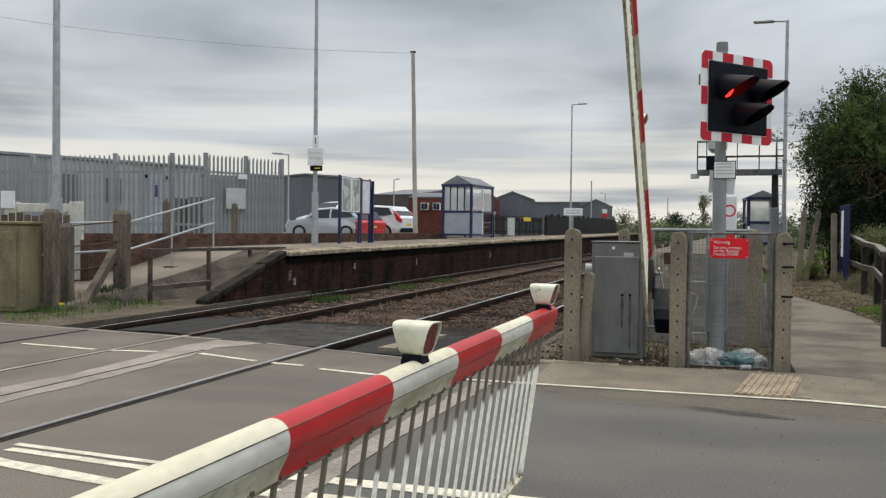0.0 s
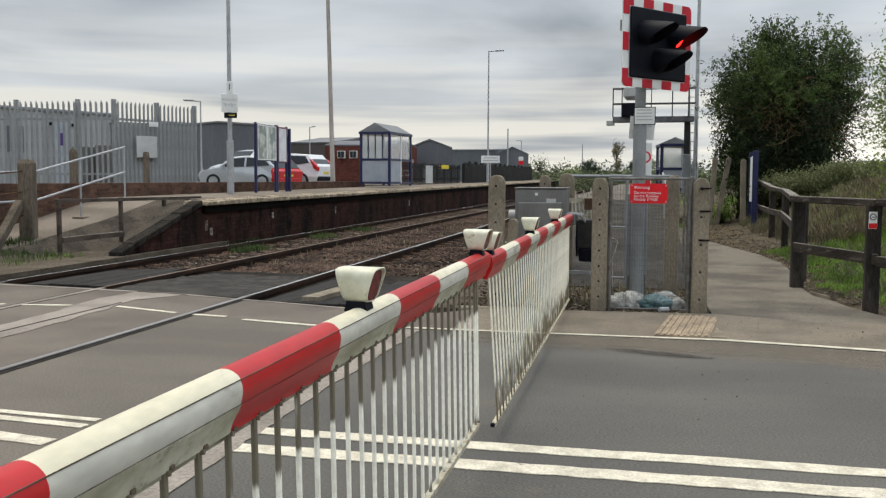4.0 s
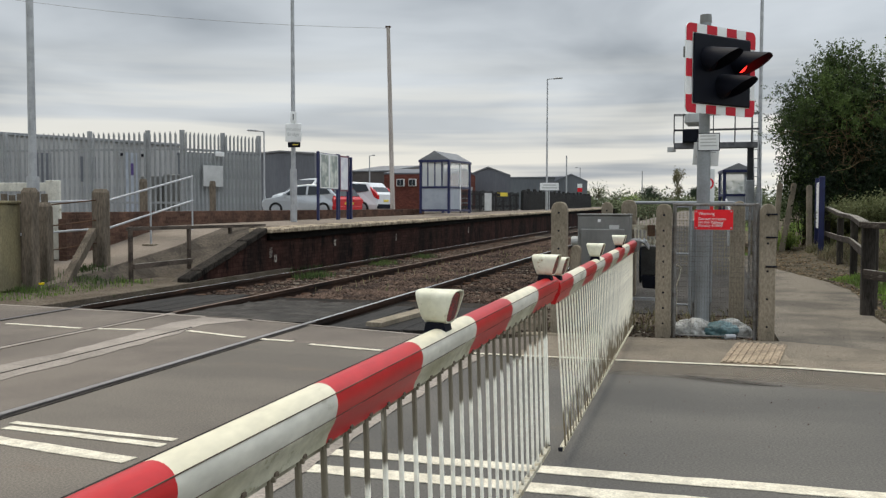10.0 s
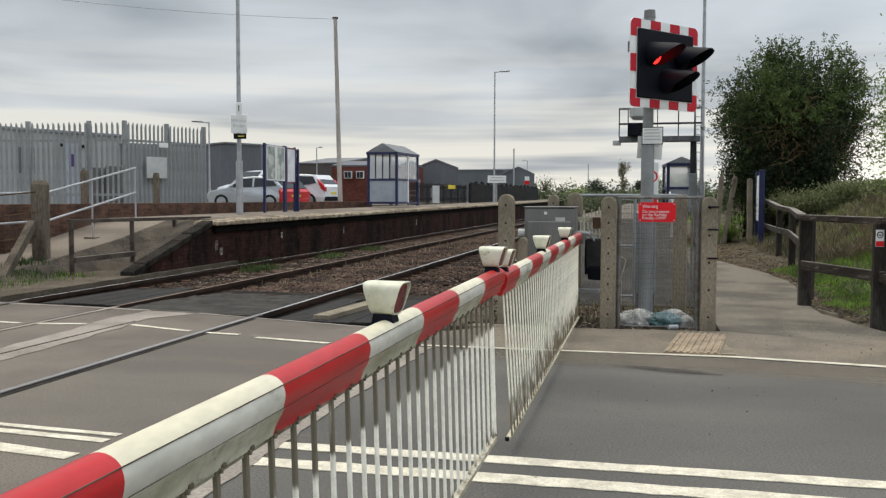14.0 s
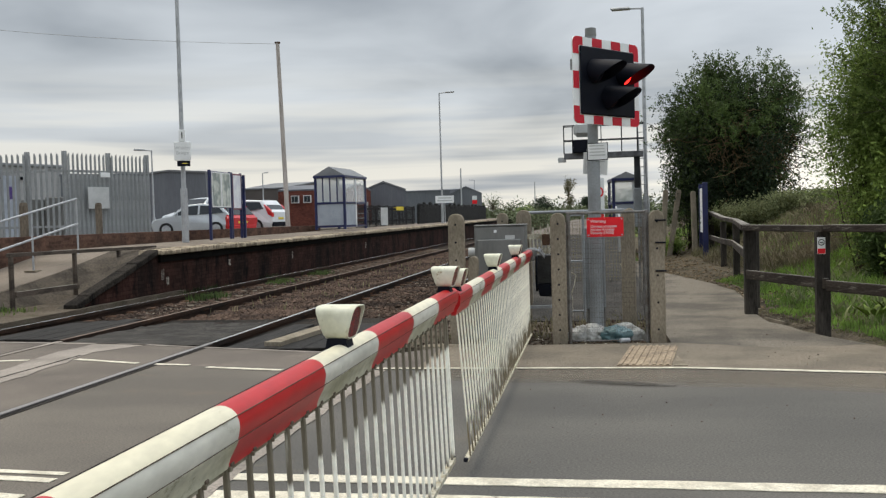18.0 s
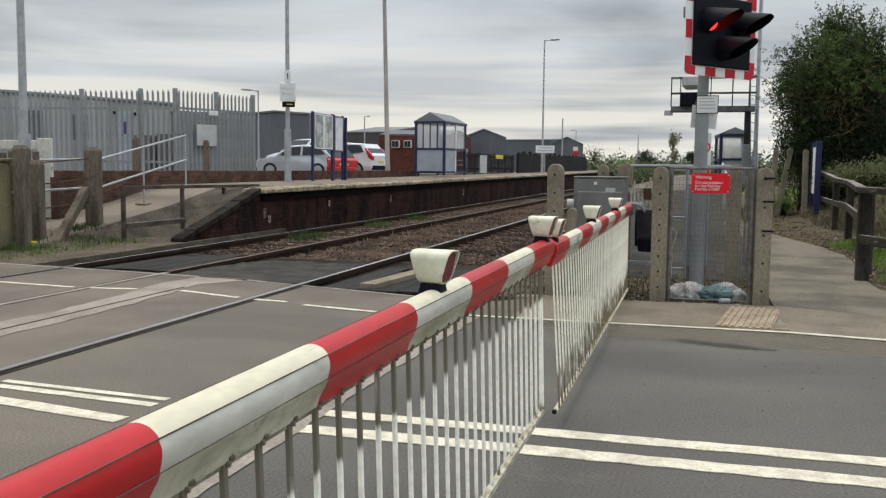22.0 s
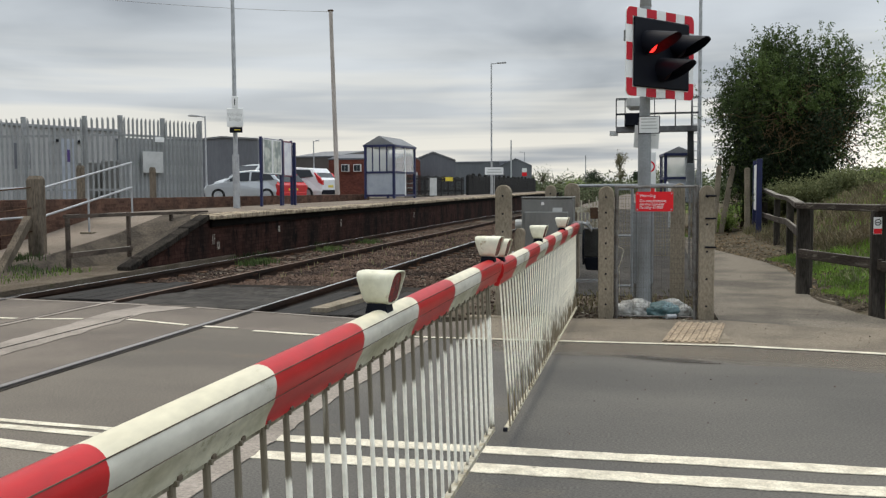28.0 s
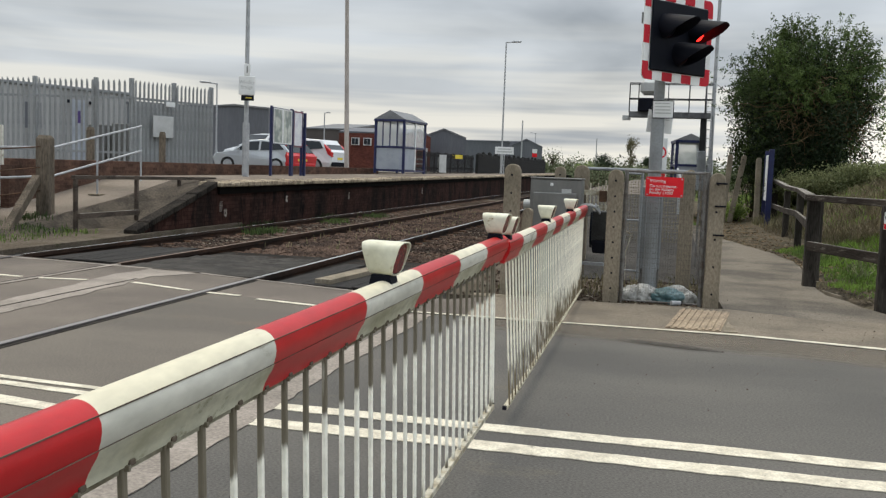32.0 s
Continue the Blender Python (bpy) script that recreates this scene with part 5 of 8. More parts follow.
hall("large_hall", [(-37.6, 70.5), (-31.06, 70), (-36.9, 92), (-43.4, 92.5)], -0.2, 5.6, 5.8, M_SHED, M_SHEDROOF, "large dark grey clad industrial hall")
hall("brown_hall", [(-38.2, 95.4), (-33.0, 95), (-31.5, 112), (-37, 113)], -0.2, 5.1, 5.95, M_SHEDBROWN, M_SHEDROOF, "low brown clad hall with a pale roof", 1)
ob = hall("brick_house", [(-28.6, 80.3), (-22.0, 80.0), (-21.5, 87), (-28, 87.5)], 0.9, 4.25, 4.7, M_REDBRICK, M_SHED, "low red brick building with white windows", 1)
for x in (-27.27, -26.1, -24.4):
    bm = B()
    box(bm, x, 79.95, 3.12, x + 0.72, 80.5, 3.80)
    w = part("window", bm, M_WHITESIGN, ob, "white framed window")
    for k in range(2):
        bm = B()
        box(bm, x + 0.06 + k * 0.32, 79.9, 3.18, x + 0.34 + k * 0.32, 79.95, 3.74)
        part("pane", bm, M_CARGLASS, w)
hall("grey_hall", [(-22.8, 88.4), (-18.2, 88), (-21.7, 104), (-26.2, 105)], -0.2, 4.25, 5.05, M_SHED, M_SHEDROOF, "dark grey gabled industrial unit")
hall("far_hall", [(-17.3, 110.3), (-13.3, 110), (-15.2, 124), (-19.2, 125)], -0.2, 4.2, 5.05, M_SHED, M_SHED, "dark grey gabled unit beyond the platform")
hall("low_hall", [(-26, 111), (-17.35, 110.5), (-16.6, 125), (-25, 126)], -0.2, 4.75, 5.0, M_SHED, M_SHED, "long flat roofed dark grey unit", 1)
plate("hall_sign", -14.1, 110.058, 3.75, 0, 0.8, 0.5, M_WHITESIGN, "white sign on the corner of the hall")
plate("hall_sign", -14.1, 110.058, 3.25, 0, 0.8, 0.45, M_REDSIGN, "red sign on the corner of the hall")
lamp_column(-26.2, 70, 0.96, 5.4, 0.2, 0.45, name="street_lamp")
lamp_column(-20.4, 40, 0.96, 4.9, 3.3, 0.8, name="street_lamp", d=0.045)
lamp_column(-15.2, 118, -0.16, 6.25, 2.9, 0.7, name="street_lamp")
lamp_column(-15.1, 105, -0.16, 7.1, 0, d=0.10, label="thin dark steel mast between the halls", name="mast")

# gate and low fence in the car park
ob = thing("field_gate", "pale tubular steel gate in the car park", "gate", (-14.8, 47.5, 0.96), -8)
for k in range(5):
    bm = B()
    rod(bm, (0, 0, 0.25 + k * 0.25), (3.0, 0, 0.25 + k * 0.25), 0.03, seg=6)
    part("bar", bm, M_GALV, ob)
for x in (0, 1.5, 3.0):
    bm = B()
    rod(bm, (x, 0, 0), (x, 0, 1.35), 0.04, seg=6)
    part("upright", bm, M_GALV, ob)


# ---- cars ----
def car(name, label, at, rz, paint, L, W, H, kind):
    """A car, nose along -x before the turn, built from a side outline pinched towards the roof."""
    ob = thing(name, label, "car", at, rz, group="parked cars")
    hood, belt = 0.56 * H, 0.60 * H
    if kind == "suv":
        prof = [(0, .38), (.02, .5), (.16, .60), (.30, .66), (.43, .96), (.62, 1.0), (.86, .97), (.955, .70), (1.0, .62), (1.0, .30), (.97, .16), (.03, .16)]
        win = [(.335, .66), (.45, .92), (.62, .945), (.83, .92), (.885, .72)]
    else:
        prof = [(0, .40), (.03, .52), (.18, .60), (.24, .62), (.42, .95), (.60, 1.0), (.84, .98), (.96, .68), (1.0, .58), (1.0, .30), (.97, .14), (.03, .14)]
        win = [(.285, .64), (.44, .91), (.60, .94), (.82, .92), (.90, .70)]

    def half(z):
        u = max(0, (z - 0.58) / 0.42)
        return W / 2 * (1 - 0.20 * u - (0.05 if z < 0.25 else 0))
    bm = B()
    rings = []
    for s in (-1, -0.93, 0.93, 1):
        inset = 0.035 if abs(s) == 1 else 0.0
        cx, cz = L / 2, 0.5 * H
        ring = []
        for u, z in prof:
            x, zz = u * L, z * H
            x += (cx - x) * inset
            zz += (cz - zz) * inset
            ring.append(bm.verts.new((x - L / 2, s * half(z), zz)))
        rings.append(ring)
    n = len(prof)
    for a, b in zip(rings, rings[1:]):
        for i in range(n):
            bm.faces.new((a[i], a[(i + 1) % n], b[(i + 1) % n], b[i]))
    bm.faces.new(rings[0])
    bm.faces.new(rings[-1][::-1])
    bmesh.ops.recalc_face_normals(bm, faces=bm.faces)
    part("body", bm, paint, ob)
    for s in (-1, 1):
        for i0, cut in ((0, (win[0], win[1], (.585, .94), (.575, .66))), (1, ((.60, .66), (.61, .94), win[3], win[4]))):
            bm = B()
            extrude(bm, [(u * L - L / 2, s * (half(z) + 0.004), z * H) for u, z in cut], (0, -s * 0.03, 0))
            part("side_window", bm, M_CARGLASS, ob)
        bm = B()
        extrude(bm, [(u * L - L / 2, s * (W / 2 + 0.006), z * H) for u, z in (((.90, .84), (.965, .70), (1.004, .60), (1.004, .48), (.955, .55)) if kind == "suv" else ((.93, .62), (.995, .58), (.995, .44), (.95, .46)))], (0, -s * 0.2, 0))
        part("tail_lamp", bm, M_TAIL, ob)
        bm = B()
        box(bm, 0.30 * L - L / 2, s * (W / 2 + 0.01) - 0.05, 0.6 * H, 0.34 * L - L / 2, s * (W / 2 + 0.13) , 0.68 * H, 0.02)
        part("door_mirror", bm, paint, ob)
        for u in (.19, .80):
            wheel = part("wheel", rod(B(), (u * L - L / 2, s * (W / 2 - 0.2), 0.2 * H + 0.02), (u * L - L / 2, s * (W / 2 + 0.005), 0.2 * H + 0.02), 0.2 * H + 0.02, seg=20), M_TYRE, ob)
            part("rim", rod(B(), (u * L - L / 2, s * (W / 2), 0.2 * H + 0.02), (u * L - L / 2, s * (W / 2 + 0.012), 0.2 * H + 0.02), 0.14 * H, seg=14), M_GALV, wheel)
    bm = B()
    extrude(bm, [(.855 * L - L / 2, y, .955 * H) for y in (-.36 * W, .36 * W)] + [(.955 * L - L / 2, y, .69 * H) for y in (.43 * W, -.43 * W)], (0.02, 0, 0.012))
    part("rear_window", bm, M_CARGLASS, ob)
    bm = B()
    extrude(bm, [(.26 * L - L / 2, y, .645 * H) for y in (-.43 * W, .43 * W)] + [(.42 * L - L / 2, y, .945 * H) for y in (.37 * W, -.37 * W)], (-0.02, 0, 0.012))
    part("windscreen", bm, M_CARGLASS, ob)
    bm = B()
    box(bm, L / 2 - 0.01, -0.26, 0.40 * H, L / 2 + 0.012, 0.26, 0.47 * H)
    part("number_plate", bm, M_YELLOW, ob)
    bm = B()
    box(bm, L / 2 - 0.06, -W / 2 + 0.08, 0.2 * H, L / 2 + 0.03, W / 2 - 0.08, 0.33 * H, 0.02)
    part("bumper", bm, M_BLACK if kind == "suv" else paint, ob)
    return ob


car("silver_hatchback", "silver hatchback parked behind the brick wall", (-18.85, 41.0, 0.82), 15, M_SILVER, 3.75, 1.66, 1.52, "hatch")
car("silver_people_carrier", "tall silver people carrier parked beyond the others", (-20.0, 44.6, 0.82), 68, M_SILVER, 4.2, 1.78, 1.95, "hatch")
car("red_hatchback", "small red hatchback parked tail outward", (-18.0, 42.2, 0.82), -34, M_CARRED, 3.7, 1.66, 1.36, "hatch")
car("white_suv", "white sport utility car parked tail outward", (-17.55, 43.9, 0.82), -9, M_CARWHITE, 4.3, 1.85, 1.70, "suv")

# ---- fence posts, machine cabinet and mesh panel ----
def concrete_post(x, y, h, w, d, rz=0, holes=7, lean=0.0):
    ob = thing("concrete_post", "weathered drilled concrete fence post", "fence post", (x, y, 0), rz, group="concrete posts")
    ob.rotation_euler[1] = radians(lean)
    bm = B()
    pts = [(-w / 2, 0, -0.15), (w / 2, 0, -0.15), (w / 2, 0, h - w * 0.4), (w * 0.36, 0, h - w * 0.12), (w * 0.12, 0, h), (-w * 0.12, 0, h), (-w * 0.36, 0, h - w * 0.12), (-w / 2, 0, h - w * 0.4)]
    extrude(bm, [(a, -d / 2, c) for a, _, c in pts], (0, d, 0))
    bmesh.ops.bevel(bm, geom=bm.edges[:], offset=0.008, segments=1, affect="EDGES")
    part("shaft", bm, M_CONCRETE, ob)
    for k in range(holes):
        bm = B()
        zz = 0.14 + k * (h - 0.25) / max(1, holes - 1)
        rod(bm, (0, -d / 2 - 0.002, zz), (0, -d / 2 + 0.01, zz), 0.011, seg=8)
        part("bolt_hole", bm, M_BLACK, ob)
    return ob


concrete_post(-1.40, 9.20, 1.34, 0.155, 0.14)
concrete_post(-0.37, 9.25, 1.32, 0.15, 0.14, holes=8)
p3 = concrete_post(0.60, 9.25, 1.32, 0.145, 0.14, holes=5)
for zz in (0.72, 1.0, 1.22):
    bm = B()
    rod(bm, (-0.02, -0.08, zz), (0.085, -0.08, zz), 0.008, seg=6)
    part("tie_wire", bm, M_BLACK, p3)
concrete_post(0.36, 10.3, 1.34, 0.15, 0.14, holes=0)
concrete_post(-1.22, 12.2, 1.35, 0.14, 0.13, holes=3)
concrete_post(-0.95, 12.4, 1.38, 0.2, 0.14, holes=0)
concrete_post(-1.30, 9.28, 0.9, 0.1, 0.1, holes=0, lean=4)

ob = thing("machine_cabinet", "grey steel barrier machine cabinet on the verge", "cabinet", (-1.0, 9.75, 0))
bm = B()
box(bm, -0.27, -0.15, 0.0, 0.27, 0.2, 1.2, 0.012)
part("body", bm, M_GREY, ob)
bm = B()
box(bm, -0.235, -0.185, 0.05, 0.225, -0.151, 1.06, 0.01)
part("door", bm, M_GREY, ob)
bm = B()
box(bm, -0.275, -0.16, 1.201, 0.275, 0.21, 1.215, 0.004)
part("lid", bm, M_GREY, ob)
for x, low in ((0.055, 0.30), (0.135, 0.08)):
    bm = B()
    rod(bm, (x, -0.2, 0.66), (x, -0.184, 0.66), 0.015, seg=10)
    part("latch", bm, M_BLACK, ob)
    bm = B()
    extrude(bm, [(x - 0.013, -0.1868, 0.64), (x + 0.013, -0.1868, 0.64), (x + 0.016, -0.1868, 0.5), (x + 0.01, -0.1868, low), (x - 0.008, -0.1868, low + 0.05), (x - 0.017, -0.1868, 0.5)], (0, 0.0015, 0))
    part("grease_streak", bm, M_GREASE, ob, "dark grease streak below the latch")
bm = B()
box(bm, 0.06, -0.158, 1.02 + 0.03, 0.16, -0.1505, 1.1)
part("label_plate", bm, M_SIGNGREY, ob)
bm = B()
box(bm, -0.06, -0.156, 1.13, -0.03, -0.1505, 1.16)
part("lock_plate", bm, M_WHITESIGN, ob)
bm = B()
rod(bm, (-0.36, 0.05, 0.92), (-0.27, 0.05, 0.92), 0.05, seg=12)
part("cable_gland", bm, M_SIGNGREY, ob)

ob = thing("mesh_fence", "galvanised welded mesh fence panel with a tube frame", "fence panel", (0, 9.3, 0))
for x in (-0.27, 0.50):
    bm = B()
    rod(bm, (x, 0, -0.1), (x, 0, 1.32), 0.02, seg=8)
    part("frame_tube", bm, M_FRAME, ob)
for z in (0.015, 1.31):
    bm = B()
    rod(bm, (-0.29, 0, z), (0.52, 0, z), 0.008 if z < 1 else 0.014, seg=8)
    part("frame_tube", bm, M_FRAME, ob)
bm = B()
for k in range(31):
    x = -0.25 + k * 0.025
    box(bm, x - 0.0007, -0.0007, 0.1, x + 0.0007, 0.0007, 1.3)
for k in range(24):
    z = 0.1 + k * 0.05
    box(bm, -0.26, -0.0026, z - 0.0008, 0.5, -0.001, z + 0.0008)
part("wire_mesh", bm, M_WIRE, ob)
# second mesh run behind, and the side returns
ob = thing("mesh_return", "galvanised mesh running back along the path", "fence panel", (0.58, 9.3, 0), 90)
bm = B()
for k in range(16):
    y = k * 0.19
    box(bm, y - 0.0015, -0.0015, 0.1, y + 0.0015, 0.0015, 1.3)
for k in range(24):
    z = 0.1 + k * 0.05
    box(bm, 0, -0.0035, z - 0.0012, 3.0, -0.0015, z + 0.0012)
part("wire_mesh", bm, M_WIRE, ob)
for y in (1.0, 2.0, 3.0):
    bm = B()
    rod(bm, (y, 0, -0.1), (y, 0, 1.33), 0.013, seg=8)
    part("frame_tube", bm, M_FRAME, ob)
ob = thing("tube_rail", "grey tubular guard rail at the ramp foot", "railing", (-1.05, 14.2, 0))
for p, q in (((0, 0, 1.35), (1.5, 0, 1.35)), ((0, 0, 0.0), (0, 0, 1.35)), ((1.5, 0, 0), (1.5, 0, 1.35)), ((0, 0, 0.08), (1.5, 0, 0.08))):
    bm = B()
    rod(bm, p, q, 0.024, seg=8)
    part("tube", bm, M_GREYLINK, ob)
bm = B()
for k in range(30):
    box(bm, 0.05 * k + 0.02, -0.002, 0.08, 0.05 * k + 0.024, 0.002, 1.34)
for k in range(26):
    box(bm, 0, -0.003, 0.08 + k * 0.05, 1.5, 0.003, 0.083 + k * 0.05)
part("wire_mesh", bm, M_DRAB, ob, "dull brown wire mesh")
ob = thing("white_paling", "broken dirty white timber paling beyond the barrier", "fence", (-0.80, 11.4, 0), 0)
random.seed(31)
for k in range(7):
    bm = B()
    x, h = k * 0.047, 1.15 + random.uniform(-0.09, 0.05)
    bar(bm, (x, 0, 0.80 + random.uniform(-0.06, 0.04)), (x + random.uniform(-0.012, 0.012), 0, h), 0.026, 0.016)
    part("pale", bm, M_GRIME, ob)
for x in (-0.02, 0.31):
    bm = B()
    box(bm, x - 0.02, 0.036, -0.05, x + 0.02, 0.076, 1.12, 0.004)
    part("post", bm, M_POSTWOOD, ob)
for z in (0.86, 1.04):
    bm = B()
    box(bm, -0.04, 0.009, z - 0.03, 0.33, 0.035, z + 0.03)
    part("rail", bm, M_GRIME, ob)
bm = B()
box(bm, 0.15, -0.05, 0.93, 0.245, -0.009, 1.07, 0.008)
part("rusty_plate", bm, M_RUST, ob, "rusty red metal plate")
ob = thing("wicket_frame", "grey tubular wicket frame behind the mesh", "gate", (-0.32, 11.2, 0))
for p, q, r in (((0, 0, -0.03), (0, 0, 1.3), 0.014), ((0.18, 0, -0.03), (0.18, 0, 1.34), 0.018), ((0, 0, 0.12), (0.18, 0, 0.12), 0.012), ((0, 0, 0.73), (0.18, 0, 0.73), 0.012), ((0, 0, 1.29), (0.18, 0, 1.29), 0.012)):
    bm = B()
    rod(bm, p, q, r, seg=8)
    part("tube", bm, M_GREYLINK, ob)
for x, y, pts in ((0.30, 11.2, ((0.05, 0.95), (0.07, 0.8), (0.0, 0.68), (0.06, 0.58))), (-0.26, 10.9, ((-0.06, 0.63), (0.03, 0.58), (0.0, 0.45), (-0.03, 0.36), (-0.02, 0.3)))):
    bm = B()
    for (a, za), (b, zb) in zip(pts, pts[1:]):
        rod(bm, (a, 0, za), (b, 0, zb), 0.0055, seg=6)
    rod(bm, (pts[-1][0], 0, pts[-1][1]), (pts[-1][0], 0, -0.02), 0.003, seg=5)
    thing("broken_cable_guard", "broken dull plastic cable guard on the verge", "cable guard", (x, y, 0), 0, "broken guards", bm, M_GRIME)
concrete_post(0.42, 11.3, 1.36, 0.115, 0.10, holes=5)

# rubbish caught behind the mesh
random.seed(5)


def bag(x, y, r, m, label, sq=0.85):
    bm = B()
    bmesh.ops.create_icosphere(bm, subdivisions=4, radius=r * 0.80)
    for v in bm.verts:
        q = v.co * 13 + Vector((x * 9, y * 7, 0))
        n = noise.noise(q * 0.55) * 0.75 + (0.4 - abs(noise.noise(Vector((q.x, q.y, q.z * 0.45)) * 1.3))) * 0.45 + (0.35 - abs(noise.noise(q * 2.4 + Vector((3, 1, 7))))) * 0.42 + (0.3 - abs(noise.noise(q * 5.5))) * 0.16
        v.co *= 1 + n * 0.75
        v.co.x *= 1.2
        v.co.z = max(v.co.z * sq, -r * 0.4)
    thing("plastic_bag", label, "litter", (x, y, r * 0.4 - 0.012), 0, "litter", bm, m, True)


bag(-0.21, 9.47, 0.11, M_BAG, "crumpled clear plastic bag on the earth", 1.15)
bag(-0.02, 9.5, 0.115, M_BAG, "crumpled white plastic bag against the mesh", 0.95)
bag(0.09, 9.56, 0.09, M_BAG, "small white plastic bag on the earth")
bag(0.20, 9.44, 0.14, M_BAGBLUE, "crumpled teal plastic sack against the mesh", 0.78)
bag(0.32, 9.60, 0.14, M_BAG, "crumpled white plastic bag behind the sack", 0.95)
bag(0.40, 9.46, 0.08, M_BAG, "torn clear plastic bag against the mesh", 1.2)
ob = thing("drinks_can", "silver drinks can lying on its side", "can", (0.27, 9.25, 0.022), 25, "litter")
part("can_body", rod(B(), (-0.05, 0, 0), (0.05, 0, 0), 0.025, seg=16), M_GALV, ob)
part("can_end", rod(B(), (0.05, 0, 0), (0.056, 0, 0), 0.025, seg=14), M_BLACK, ob)

# ---- road signal ----
SX, SY = 0.02, 9.66
ob = thing("signal_post", "grey steel road signal post", "post", (SX - 0.02, SY, -0.02))
part("tube", rod(B(), (0, 0, 0), (0, 0, 2.0), 0.066, seg=24), M_GREYLINK, ob)
part("upper_tube", rod(B(), (0, 0, 2.0), (0, 0, 3.17), 0.054, seg=20), M_GREYLINK, ob)
part("cap", rod(B(), (0, 0, 3.17), (0, 0, 3.25), 0.06, 0.056, seg=20), M_GREY, ob)
for z in (0.02,):
    part("base_collar", rod(B(), (0, 0, 0), (0, 0, 0.35), 0.073, seg=24), M_GREYLINK, ob)
for z in (2.35, 2.9):
    bm = B()
    box(bm, -0.08, -0.14, z - 0.025, 0.08, 0.075, z + 0.025)
    part("clamp", bm, M_GALV, ob)

ob = thing("post_cabinet", "slim grey steel equipment case behind the signal post", "cabinet", (SX - 0.03, SY + 0.22, 0.0))
bm = B()
box(bm, -0.10, -0.06, 0.28, 0.11, 0.09, 1.16, 0.012)
part("case", bm, M_GREYLINK, ob)
for x in (-0.07, 0.08):
    bm = B()
    box(bm, x - 0.02, -0.02, -0.05, x + 0.02, 0.02, 0.279)
    part("leg", bm, M_GREY, ob)
WW, WH = 1.04, 0.86
wig = thing("crossing_signal", "level crossing road signal with red and white chequered border", "traffic light", (SX + 0.135, SY - 0.16, 2.635), 50)


def rounded(w, h, r, y, seg=5):
    pts = []
    for cx, cz, a0 in ((w / 2 - r, -h / 2 + r, -90), (w / 2 - r, h / 2 - r, 0), (-w / 2 + r, h / 2 - r, 90), (-w / 2 + r, -h / 2 + r, 180)):
        for k in range(seg + 1):
            a = radians(a0 + 90 * k / seg)
            pts.append((cx + r * math.cos(a), y, cz + r * math.sin(a)))
    return pts


bm = B()
extrude(bm, rounded(WW, WH, 0.06, 0.0), (0, 0.012, 0))
part("backing_board", bm, M_WHITESIGN, wig)
bw = 0.085
top = 7
for k in range(top):
    for zc in (WH / 2 - bw / 2, -WH / 2 + bw / 2):
        if k % 2 == 0:
            x0, x1 = -WW / 2 + k * WW / top, -WW / 2 + (k + 1) * WW / top
            bm = B()
            if k in (0, top - 1):
                sx, sz = (-1 if k == 0 else 1), (1 if zc > 0 else -1)
                r, cx, cz = 0.06, sx * (WW / 2 - 0.06), sz * (WH / 2 - 0.06)
                arc = [(cx + sx * r * math.cos(radians(a)), -0.004, cz + sz * r * math.sin(radians(a))) for a in range(0, 91, 15)]
                inner = x1 if k == 0 else x0
                pts = arc + [(inner, -0.004, sz * WH / 2), (inner, -0.004, sz * (WH / 2 - bw)), (sx * WW / 2, -0.004, sz * (WH / 2 - bw))]
                extrude(bm, pts, (0, 0.0035, 0))
            else:
                box(bm, x0, -0.004, zc - bw / 2, x1, -0.0005, zc + bw / 2)
            part("red_block", bm, M_CHEQUER, wig)
inner_h = WH - 2 * bw
for sx in (-1, 1):
    for k in (0, 2, 4):
        z0, z1 = max(-WH / 2 + k * WH / 5, -inner_h / 2), min(-WH / 2 + (k + 1) * WH / 5, inner_h / 2)
        bm = B()
        box(bm, sx * (WW / 2 - bw / 2) - bw / 2, -0.004, z0, sx * (WW / 2 - bw / 2) + bw / 2, -0.0005, z1)
        part("red_block", bm, M_CHEQUER, wig)
bm = B()
box(bm, -WW / 2 + bw + 0.006, -0.024, -WH / 2 + bw + 0.006, WW / 2 - bw - 0.006, -0.001, WH / 2 - bw - 0.006, 0.012)
part("black_panel", bm, M_BLACK, wig)


SWIVEL, DROOP, LAMP_X = 8, 10, 0.225


